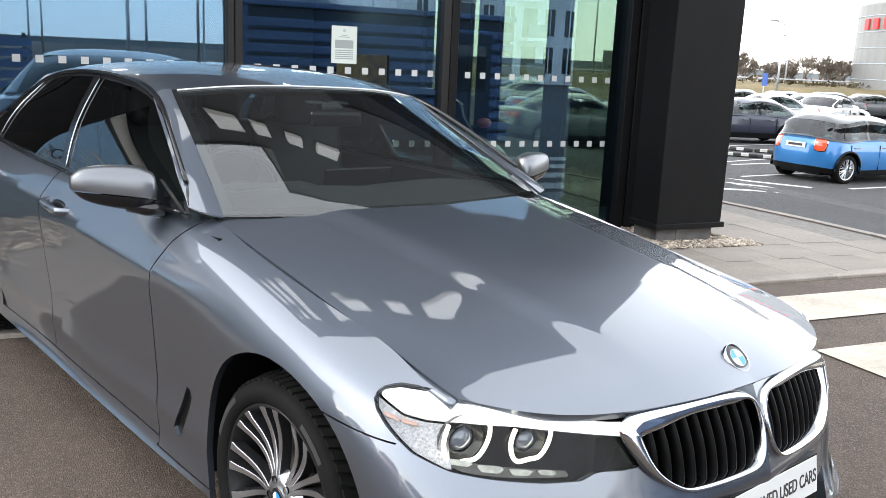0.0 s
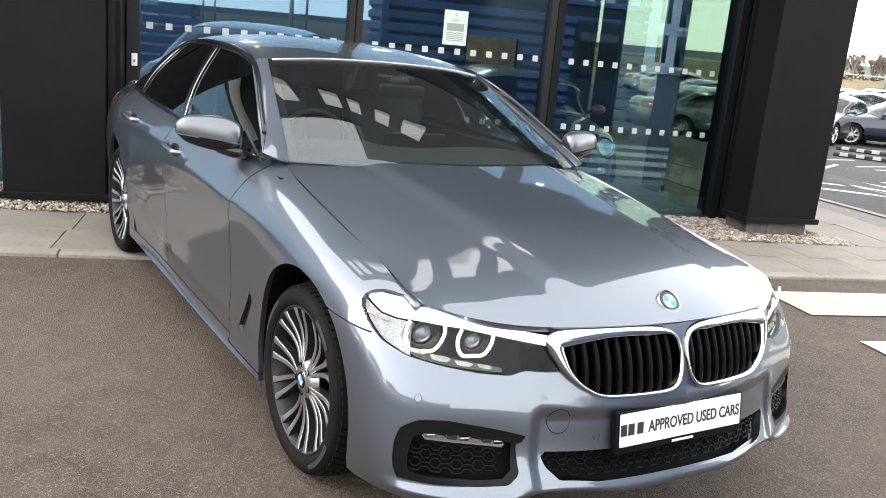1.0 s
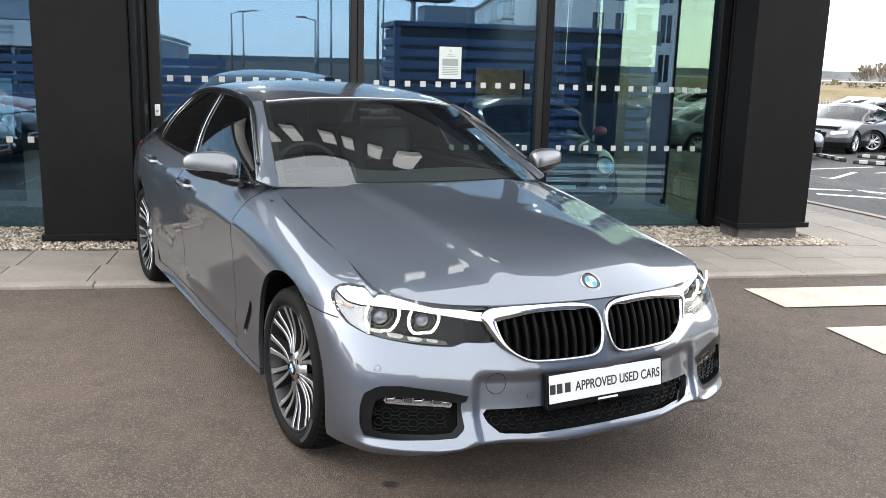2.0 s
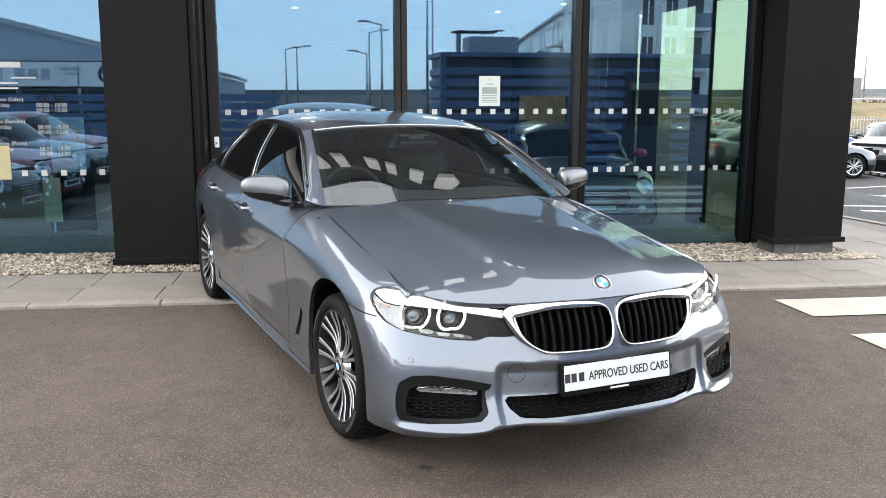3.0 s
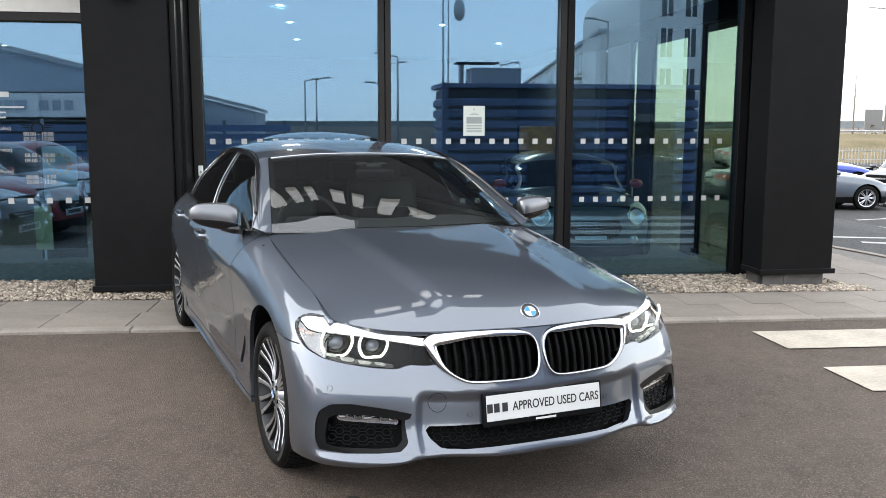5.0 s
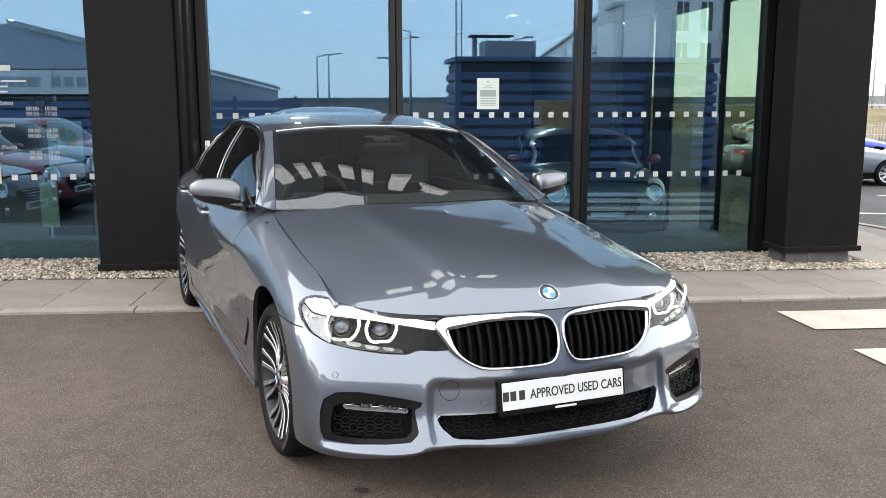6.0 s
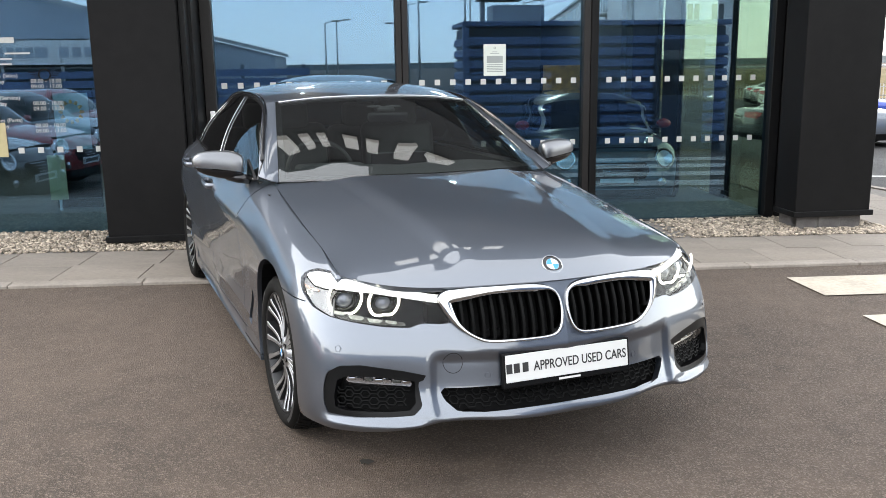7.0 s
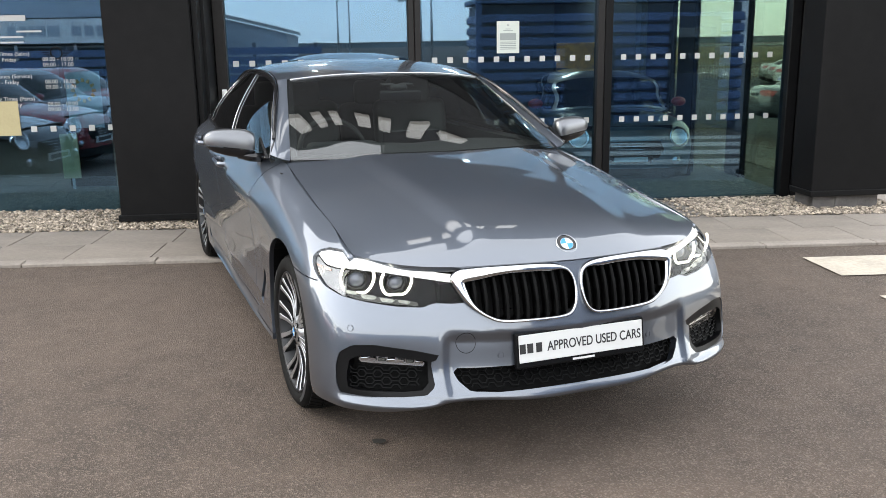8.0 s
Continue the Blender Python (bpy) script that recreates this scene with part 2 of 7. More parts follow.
def tube(bm, pts, r, seg=8, closed=False, taper=None):
    """A round tube along points."""
    pts = [Vector(p) for p in pts]
    rings = []
    n = len(pts)
    for i, p in enumerate(pts):
        d = (pts[(i + 1) % n] - pts[i - 1]) if closed or 0 < i < n - 1 else (pts[1] - pts[0] if i == 0 else pts[-1] - pts[-2])
        q = d.to_track_quat("Z", "Y").to_matrix()
        rr = r if taper is None else r * (1 + (taper - 1) * i / (n - 1))
        rings.append([bm.verts.new(p + q @ Vector((rr * math.cos(2 * math.pi * k / seg), rr * math.sin(2 * math.pi * k / seg), 0))) for k in range(seg)])
    for i in range(n if closed else n - 1):
        a, b = rings[i], rings[(i + 1) % n]
        for k in range(seg):
            bm.faces.new((a[k], a[(k + 1) % seg], b[(k + 1) % seg], b[k]))
    if not closed:
        bm.faces.new(rings[0][::-1]), bm.faces.new(rings[-1])
    return bm


def lathe(bm, prof, seg=48, m=Matrix(), closed=False):
    """Turns (radius, height) round z."""
    rows = [[bm.verts.new(m @ Vector((r * math.cos(2 * math.pi * k / seg), r * math.sin(2 * math.pi * k / seg), z))) for k in range(seg)] for r, z in prof]
    n = len(rows)
    for i in range(n if closed else n - 1):
        a, b = rows[i], rows[(i + 1) % n]
        for k in range(seg):
            bm.faces.new((a[k], a[(k + 1) % seg], b[(k + 1) % seg], b[k]))
    return bm


def prism(bm, poly, m, depth):
    """A flat outline (x, y) extruded by depth along its own z, in the pose m."""
    lo = [bm.verts.new(m @ Vector((x, y, 0))) for x, y in poly]
    hi = [bm.verts.new(m @ Vector((x, y, depth))) for x, y in poly]
    n = len(poly)
    bm.faces.new(lo[::-1]), bm.faces.new(hi)
    for i in range(n):
        bm.faces.new((lo[i], lo[(i + 1) % n], hi[(i + 1) % n], hi[i]))
    return bm


def lettering(name, text, size, mat, m, parent=None, label="", align="LEFT", depth=0.0008, fill=None, bold=0.0):
    cu = bpy.data.curves.new(name, "FONT")
    cu.body, cu.size, cu.align_x, cu.extrude, cu.offset = text, size, align, depth, bold
    tmp = new(name, cu)
    bpy.context.view_layer.update()
    me = bpy.data.meshes.new_from_object(tmp.evaluated_get(bpy.context.evaluated_depsgraph_get()))
    bpy.data.objects.remove(tmp)
    me.name = name
    if fill:
        xs = [v.co.x for v in me.vertices]
        me.transform(Matrix.Diagonal((fill / (max(xs) - min(xs)), 1, 1, 1)))
    me.materials.clear()
    me.materials.append(mat)
    ob = new(name, me)
    ob.matrix_basis = m
    if parent:
        ob.parent = parent
    if label:
        ob["label"] = label
    return ob


def ground_z(x, y=9.0):
    """Height of the asphalt: a slight cross fall, a fall to the car park, and a dip where the row of small cars stands."""
    s, t = min(1, max(0, (-3.0 - x) / 1.5)), min(1, max(0, (1.9 - y) / 0.9))
    return -0.0157 * 12 * math.tanh(x / 12) - 0.14 * min(4, max(0, x - 8)) * min(1, max(0, (y + 10) / 10)) - 0.3 * s * s * (3 - 2 * s) * t * t * (3 - 2 * t)

# ---- ground ----
def ground_sheet():
    bm = bmesh.new()
    xs = [-900, -300, -100, -50] + [-30 + 2 * i for i in range(13)] + [-5, -4.5, -4, -3.5, -3, -2] + [0 + 2 * i for i in range(26)] + [60, 80, 120, 300, 900]
    ys = [-900, -200, -80, -40, -20, -10, -5, 0, 0.6, 1.0, 1.3, 1.6, 1.9, 5, 10, 20, 40, 80, 200, 900]
    g = [[bm.verts.new((x, y, ground_z(x, y))) for y in ys] for x in xs]
    for i in range(len(xs) - 1):
        for j in range(len(ys) - 1):
            bm.faces.new((g[i][j], g[i + 1][j], g[i + 1][j + 1], g[i][j + 1]))
    return tagged(link("ground", bm, M_ASPHALT, smooth=True), "brown-grey worn asphalt forecourt and car park", "asphalt", kind="structure")


ground_sheet()
bm = bmesh.new()
xs, ys = [6.4] + [8 + 2 * i for i in range(22)] + [60, 70], [-60, -40, -20, -10, -5, 0, 5, 10, 20, 40, 64]
g = [[bm.verts.new((x, y, ground_z(x, y) + 0.004)) for y in ys] for x in xs]
for i in range(len(xs) - 1):
    for j in range(len(ys) - 1):
        bm.faces.new((g[i][j], g[i + 1][j], g[i + 1][j + 1], g[i][j + 1]))
tagged(link("road", bm, M_ROADFAR), "dark grey asphalt lane and parking bays", "asphalt", kind="structure")


def strip(name, pts, width, mat, label, lift=0.007):
    """A painted line on the asphalt along plan points."""
    bm = bmesh.new()
    for (ax, ay), (bx, by) in zip(pts, pts[1:]):
        d = Vector((bx - ax, by - ay, 0)).normalized()
        s = Vector((-d.y, d.x, 0)) * width / 2
        n = max(1, int(math.hypot(bx - ax, by - ay) / 0.4))
        row = []
        for k in range(n + 1):
            p = Vector((ax + (bx - ax) * k / n, ay + (by - ay) * k / n, 0))
            e = [p + s, p - s]
            row.append([bm.verts.new((q.x, q.y, ground_z(q.x, q.y) + lift)) for q in e])
        for a, b in zip(row, row[1:]):
            bm.faces.new((a[0], a[1], b[1], b[0]))
    return tagged(link(name, bm, mat), label, "road marking", kind="structure")


# zebra crossing beside the showroom
for y0, x0 in ((1.457, 2.67), (0.457, 2.635), (-0.543, 2.62), (-1.543, 2.6)):
    strip("road_marking", [(x0, y0 + 0.26), (7.6, y0 + 0.26)], 0.52, M_LINE, "broad worn white zebra stripe on the asphalt", 0.008)
for pts, w in (([(11.9, 11.55), (12.9, 10.15)], 0.22), ([(7.9, 7.3), (11.6, 10.0)], 0.2), ([(7.0, 7.0), (8.1, 6.5)], 0.16), ([(6.9, 7.6), (8.6, 7.2)], 0.14), ([(14.2, 13.8), (17.2, 14.2)], 0.12), ([(12.6, 11.8), (17.0, 12.55)], 0.12), ([(13.7, 9.9), (18.2, 10.3)], 0.12), ([(12.2, 14.8), (15.0, 15.5)], 0.12), ([(11.2, 12.5), (13.6, 14.4)], 0.12),
               ([(-3.5, 0.4), (-4.45, 2.15)], 0.1), ([(-3.2, -6.5), (-3.5, 0.4)], 0.1), ([(14, 14.2), (24, 17)], 0.1), ([(17, 18), (28, 20)], 0.1)):
    strip("bay_line", pts, w, M_LINE2, "thin white painted parking line", 0.009)

# pavement: bed, slabs, kerb stones
PAVE_Z = 0.02


def pave_edge(y):
    """The right edge of the pavement, which rounds off at the corner."""
    if y < 3.6:
        return 6.5 - 1.28 + math.sqrt(max(0.0, 1.28 ** 2 - (3.6 - y) ** 2))
    return 6.5 - 0.06 * max(0, y - 4.2) ** 1.7


bm = bmesh.new()
ys = [2.33 + 0.1 * i for i in range(14)] + [3.8, 4.3, 4.8, 5.3, 5.8, 6.5, 7.5, 9, 11]
rows = []
for y in ys:
    xe = pave_edge(y)
    rows.append([bm.verts.new((x, y, ground_z(x) + PAVE_Z - 0.012)) for x in (-40, -20, -10, -5, -2, 0, 2, 4, xe - 0.06)])
for a, b in zip(rows, rows[1:]):
    for k in range(8):
        bm.faces.new((a[k], a[k + 1], b[k + 1], b[k]))
pavement = tagged(link("pavement", bm, M_JOINT), "pale concrete slab pavement along the showroom", "pavement", kind="structure")

kerb = tagged(new("kerb"), "flush pale concrete kerb edging the pavement", "kerb", kind="structure")
x = -12.0
kerb_mesh = None
while x < 5.3:
    w = 0.91
    bm = bmesh.new()
    zl, zr = ground_z(x), ground_z(x + w)
    box(bm, 0.003, w - 0.003, -0.062, 0.062, -0.12, 0.012, 0.006)
    if kerb_mesh is None:
        o = part("kerb_stone", bm, M_KERB, kerb)
        kerb_mesh = o.data
    else:
        bm.free()
        o = new("kerb_stone", kerb_mesh)
        o.parent = kerb
    o.matrix_basis = pose(x, 2.385, zl + 0.012, 0, math.degrees(math.atan2(zl - zr, w)), 0)
    x += w
for k in range(9):
    a0, a1 = radians(-90 + 10 * k), radians(-80 + 10 * k)
    c, r = Vector((5.22, 3.66, 0)), 1.28
    bm = bmesh.new()
    ring = [(r - 0.06, a0), (r + 0.06, a0), (r + 0.06, a1 - 0.004), (r - 0.06, a1 - 0.004)]
    prism(bm, [(c.x + q * math.cos(a), c.y + q * math.sin(a)) for q, a in ring], Matrix.Translation((0, 0, ground_z(6) - 0.1)), 0.124)
    part("kerb_stone", bm, M_KERB, kerb)
for k in range(9):
    y0 = 3.68 + 0.8 * k
    bm = bmesh.new()
    prism(bm, [(pave_edge(y0) - 0.06, y0), (pave_edge(y0) + 0.06, y0), (pave_edge(y0 + 0.795) + 0.06, y0 + 0.795), (pave_edge(y0 + 0.795) - 0.06, y0 + 0.795)], Matrix.Translation((0, 0, ground_z(6.3) - 0.1)), 0.124)
    part("kerb_stone", bm, M_KERB, kerb)

slab_mesh = None
rng = random.Random(4)
SLAB_W, LEAN = 0.61, 0.118
for row, (ya, yb) in enumerate(((2.452, 2.958), (2.961, 3.47), (3.475, 4.45), (4.455, 5.4), (5.405, 6.4), (6.405, 7.4))):
    x = -9.37 + LEAN * (ya - 2.452) if row < 2 else 4.62
    staggered = False
    while True:
        if row == 1 and x > 0.4 and not staggered:
            x, staggered = x + SLAB_W / 2, True
        if x + SLAB_W > pave_edge(max(ya, 2.9)) - 0.07 or x > 6.4:
            break
        if slab_mesh is None:
            bm = cube(0.0035, SLAB_W - 0.0035, 0.003, 0.997, -0.05, 0.0, 0.003)
            o = part("slab", bm, M_SLAB, pavement)
            slab_mesh = o.data
        else:
            o = new("slab", slab_mesh)
            o.parent = pavement
        zl, zr = ground_z(x), ground_z(x + SLAB_W)
        lean = Matrix.Identity(4)
        lean[0][1], lean[1][1] = LEAN * (yb - ya), yb - ya
        o.matrix_basis = pose(x, ya, zl + PAVE_Z + rng.uniform(-0.0015, 0.0015), rng.uniform(-0.06, 0.06), math.degrees(math.atan2(zl - zr, SLAB_W)), 0) @ lean
        x += SLAB_W


def gravel(name, regions, count, seed, label):
    """River pebbles lying in a strip, one joined mesh."""
    r = random.Random(seed)
    verts, faces = [], []
    base = [(0, 0, 1), (0.9, 0, 0.25), (0.28, 0.86, 0.25), (-0.73, 0.53, 0.25), (-0.73, -0.53, 0.25), (0.28, -0.86, 0.25), (0, 0, -0.7)]
    fs = [(0, 1, 2), (0, 2, 3), (0, 3, 4), (0, 4, 5), (0, 5, 1), (6, 2, 1), (6, 3, 2), (6, 4, 3), (6, 5, 4), (6, 1, 5)]
    for x0, x1, y0, y1, share in regions:
        for _ in range(int(count * share)):
            x, y = r.uniform(x0, x1), r.uniform(y0, y1)
            s = r.uniform(0.010, 0.026)
            q = Euler((r.uniform(-0.5, 0.5), r.uniform(-0.5, 0.5), r.uniform(0, 6.3))).to_matrix()
            o = len(verts)
            sx, sy, sz = s * r.uniform(0.8, 1.4), s * r.uniform(0.7, 1.1), s * r.uniform(0.5, 0.8)
            z = ground_z(x) + 0.016 + r.uniform(0, 0.012)
            for bx, by, bz in base:
                p = q @ Vector((bx * sx, by * sy, bz * sz))
                verts.append((x + p.x, y + p.y, z + p.z))
            faces += [tuple(o + i for i in f) for f in fs]
    me = bpy.data.meshes.new(name)
    me.from_pydata(verts, [], faces)
    me.materials.append(M_STONE)
    for p in me.polygons:
        p.use_smooth = True
    n, l = M_STONE.node_tree.nodes, M_STONE.node_tree.links
    if "Geometry" not in n:
        geo, hue, mr = n.new("ShaderNodeNewGeometry"), n.new("ShaderNodeHueSaturation"), n.new("ShaderNodeMapRange")
        mr.inputs["To Min"].default_value, mr.inputs["To Max"].default_value = 0.45, 1.45
        b = n["Principled BSDF"]
        base_c = b.inputs["Base Color"].links[0].from_socket
        l.new(geo.outputs["Random Per Island"], mr.inputs["Value"]), l.new(mr.outputs["Result"], hue.inputs["Value"])
        l.new(base_c, hue.inputs["Color"]), l.new(hue.outputs["Color"], b.inputs["Base Color"])
    return tagged(new(name, me), label, "gravel", kind="stuff")


bm = bmesh.new()
for x0, x1 in ((-40, -9), (-9, -5), (-5, -1.5), (-1.5, 1), (1, 3), (3, 4.62)):
    v = [bm.verts.new((x, y, ground_z(x) + 0.012)) for x, y in ((x0, 3.46), (x1, 3.46), (x1, 4.44), (x0, 4.44))]
    bm.faces.new(v)
tagged(link("gravel_bed", bm, M_JOINT), "dark bed under the pebble strip", "ground", kind="structure")
gravel("gravel", [(-4.6, -1.5, 3.47, 4.42, 0.5), (2.6, 4.62, 3.47, 4.42, 0.36), (-1.5, 2.6, 3.47, 4.42, 0.08), (4.3, 4.75, 3.46, 3.72, 0.06)], 11000, 3, "pale tan river pebbles along the wall base")

# oil spot on the asphalt
bm = bmesh.new()
rr = random.Random(8)
vs = [bm.verts.new((0.036 * (1 + 0.35 * rr.uniform(-1, 1)) * math.cos(a * 0.449), 0.022 * (1 + 0.35 * rr.uniform(-1, 1)) * math.sin(a * 0.449), 0)) for a in range(14)]
bm.faces.new(vs)
sp = CAR_AT @ Vector((-0.651, -0.475, 0))
tagged(link("oil_stain", bm, M_STAIN, m=pose(sp.x, sp.y, sp.z + 0.006)), "small dark oil spot on the asphalt", "stain")

# ---- showroom ----
GY = 4.49          # glass
PY = 3.72          # front of the black piers
TOP = 6.3
SF = -0.20         # showroom floor

wall = tagged(new("wall_south"), "black clad showroom front with deep piers", "wall", kind="structure")


def pier(x0, x1, y1, ledge=True):
    part("cladding", cube(x0, x1, PY, y1, 0.10, 3.35, 0.006), M_CLAD, wall)
    part("drip_ledge", cube(x0 - 0.02, x1 + 0.03, PY - 0.022, y1, 0.085, 0.135, 0.004), M_FRAME2, wall)
    for k in range(int((x1 - x0 - 0.1) / 0.225)):
        xb = x0 + 0.05 + k * 0.225
        o = part("brick", cube(xb, xb + 0.215, PY + 0.05, PY + 0.15, -0.06, 0.10, 0.004), M_BRICK, wall)
    part("plinth", cube(x0 + 0.05, x1 - 0.05, PY + 0.06, y1, -0.1, 0.098), M_BRICK, wall)


pier(-2.55, -1.85, 4.62)
pier(3.68, 4.43, 4.10)
# beam and tall fascia above
part("lintel", cube(-9.5, 4.43, PY + 0.02, 4.62, 2.98, 3.36), M_CLAD, wall)
part("fascia", cube(-2.72, 4.46, PY - 0.03, 4.7, 3.364, TOP, 0.01), M_FASCIA, wall)
part("low_parapet", cube(-9.5, -2.74, PY - 0.03, 4.7, 3.364, 3.5, 0.01), M_FASCIA, wall)
part("fascia_return", cube(-2.72, -2.5, 4.702, 8.2, 3.364, TOP, 0.01), M_FASCIA, wall)
part("coping", cube(-2.76, 0.1, PY - 0.07, 4.75, TOP + 0.002, TOP + 0.06, 0.005), M_FRAME2, wall)
part("tower", cube(0.1, 4.46, PY - 0.03, 8.2, TOP + 0.002, 8.1, 0.01), M_FASCIA, wall, "taller dark block over the entrance")
part("coping", cube(0.05, 4.5, PY - 0.07, 8.25, 8.102, 8.16, 0.005), M_FRAME2, wall)
part("pier_panel", cube(-9.5, -7.3, PY, 4.62, 0.1, 2.976), M_CLAD, wall)
# jambs between pier and window frame
part("corner_post", cube(3.845, 4.12, GY - 0.08, 4.626, -0.05, 2.976, 0.005), M_FRAME2, wall)
for a, b in ((-1.846, -1.77),):
    part("jamb", cube(a, b, 3.98, 4.6, -0.02, 2.976, 0.004), M_FRAME2, wall)
part("jamb", cube(-1.846, -1.80, 3.80, 3.976, -0.02, 2.976, 0.004), M_FRAME2, wall)

# the tall brand sign: white bars on the fascia, shown as plain shapes
sign = thing("fascia_sign", "white raised sign shapes on the black fascia", "sign")
for sx, w, lean in ((-2.22, 0.24, 0), (-1.78, 0.22, 0), (-1.34, 0.24, 0), (-0.5, 0.40, 0), (0.06, 0.28, 0), (0.72, 0.30, 0), (1.38, 0.40, 0)):
    bm = bmesh.new()
    prism(bm, [(sx - w / 2 - lean / 2, 0), (sx + w / 2 - lean / 2, 0), (sx + w / 2 + lean / 2, 0.44), (sx - w / 2 + lean / 2, 0.44)], Matrix.Translation((0, PY - 0.045, 5.24)) @ pose(0, 0, 0, 90), 0.09)
    bar = part("sign_bar", bm, M_SIGN, sign)
    bm = bmesh.new()
    e = 0.07
    prism(bm, [(sx - w / 2 - lean / 2 - e, -e), (sx + w / 2 - lean / 2 + e, -e), (sx + w / 2 + lean / 2 + e, 0.44 + e), (sx - w / 2 + lean / 2 - e, 0.44 + e)], Matrix.Translation((0, PY - 0.033 - 0.0004 * len(sign.children), 5.24)) @ pose(0, 0, 0, 90), -0.05)
    part("backing", bm, M_FRAME2, bar)


def window(name, x0, x1, z0, z1, fw_l, fw_r, fw_t, fw_b, label, pane_mat, frame_mat):
    w = tagged(new(name), label, "window", kind="structure")
    y0, y1 = GY - 0.07, GY + 0.06
    part("window_frame", cube(x0 - fw_l, x0, y0, y1, z0 - fw_b, z1 + fw_t, 0.006), frame_mat, w)
    part("window_frame", cube(x1, x1 + fw_r, y0, y1, z0 - fw_b, z1 + fw_t, 0.006), frame_mat, w)
    part("window_frame", cube(x0 + 0.001, x1 - 0.001, y0 + 0.003, y1 - 0.003, z1, z1 + fw_t, 0.006), frame_mat, w)
    part("window_frame", cube(x0 + 0.001, x1 - 0.001, y0 + 0.003, y1 - 0.003, z0 - fw_b, z0, 0.006), M_FRAME2, w)
    p = part("pane", cube(x0 - 0.005, x1 + 0.005, GY, GY + 0.012, z0 - 0.005, z1 + 0.005), pane_mat, w)
    p.visible_shadow = False
    return w


win1 = window("window_1", -1.665, 0.0, -0.02, 2.82, 0.1, 0.058, 0.14, 0.1, "tall dark-framed showroom window reflecting sky", M_PANE, M_FRAME)
win2 = window("window_2", 0.12, 1.81, -0.02, 2.83, 0.058, 0.068, 0.14, 0.1, "tall dark-framed showroom window reflecting a blue cabin", M_PANE, M_FRAME)
win3 = window("window_3", 1.955, 3.735, -0.02, 2.84, 0.073, 0.1, 0.14, 0.1, "tall dark-framed showroom window by the corner", M_PANE, M_FRAME2)
win4 = window("window_4", -7.2, -2.48, 0.0, 2.46, 0.1, 0.06, 0.08, 0.1, "wide showroom window with opening times lettering", M_PANE, M_FRAME)
part("spandrel", cube(-7.2, -2.48, GY - 0.05, GY + 0.05, 2.545, 2.9), M_CREAM, win4, "cream panel above the glazing")
part("window_frame", cube(-7.3, -2.42, GY - 0.07, GY + 0.06, 2.903, 2.977), M_FRAME2, win4)

# square safety marks on the glass
dot = None


def marks(win, x0, x1, z, step=0.148, s=0.052):
    global dot
    n = int((x1 - x0) / step)
    for k in range(n + 1):
        if dot is None:
            o = part("safety_mark", cube(-s / 2, s / 2, -0.001, 0.0, -s / 2, s / 2), M_VINYL, win)
            dot = o.data
        else:
            o = new("safety_mark", dot)
            o.parent = win
        o.matrix_basis = pose(x0 + k * step, GY - 0.003, z)


for z in (1.375, 0.78):
    marks(win1, -1.59, -0.06, z)
    marks(win2, 0.25, 1.75, z)
    marks(win3, 2.085, 3.66, z)
    if z < 1:
        marks(win4, -4.8, -2.6, z + 0.045, 0.17)


def on_glass(name, x, z, w, h, mat, win, label=""):
    return part(name, cube(x, x + w, GY - 0.006, GY - 0.004, z, z + h), mat, win, label)


notice = thing("paper_notice", "white printed paper notice taped to the glass", "notice")
part("sheet", cube(0.845, 1.06, GY - 0.008, GY - 0.006, 1.43, 1.725), M_PAPER, notice)
part("printed_block", cube(0.875, 1.03, GY - 0.0095, GY - 0.0085, 1.55, 1.615), M_INK, notice)
for k in range(5):
    part("printed_line", cube(0.875, 1.03, GY - 0.0095, GY - 0.0085, 1.465 + 0.016 * k, 1.473 + 0.016 * k), M_INK, notice)
for k, w in enumerate((0.05, 0.09)):
    part("printed_line", cube(0.952 - w / 2, 0.952 + w / 2, GY - 0.0095, GY - 0.0085, 1.65 - 0.014 * k, 1.656 - 0.014 * k), M_INK, notice)
bm = bmesh.new()
lathe(bm, [(0.006, 0), (0.011, 0), (0.011, 0.001), (0.006, 0.001)], 16, pose(0.952, GY - 0.0085, 1.69, 90), True)
part("printed_mark", bm, M_INK, notice)



def glass_text(text, x, z, size, align="LEFT"):
    return lettering("lettering", text, size, M_VINYL, pose(x, GY - 0.005, z, 90, 0, 0), win4, align=align)


on_glass("lettering_bar", -3.95, 1.782, 0.55, 0.05, M_VINYL, win4)
on_glass("lettering_bar", -3.95, 1.728, 0.33, 0.02, M_VINYL, win4)
on_glass("lettering_bar", -3.49, 1.684, 0.215, 0.015, M_VINYL, win4)
on_glass("lettering_bar", -3.95, 1.636, 0.515, 0.015, M_VINYL, win4)
on_glass("lettering_bar", -3.95, 1.59, 0.512, 0.015, M_VINYL, win4)
for z, what, b in ((1.482, "(Sales)", "09.00 - 17.00"), (1.284, "(Service)", "09.00 - 13.00"), (1.084, "(Parts)", "09.00 - 13.00")):
    glass_text("Opening Times " + what, -3.40, z, 0.05, "RIGHT")
    glass_text("Monday - Friday", -3.52, z - 0.052, 0.05, "RIGHT")
    glass_text("Saturday", -3.72, z - 0.1, 0.05, "RIGHT")
    glass_text("08.00 - 18.00", -3.295, z - 0.052, 0.05)
    glass_text(b, -3.295, z - 0.1, 0.05)
on_glass("notice_sheet", -3.80, 0.77, 0.245, 0.31, M_CREAMFILM, win4, "cream paper notice inside the glass")
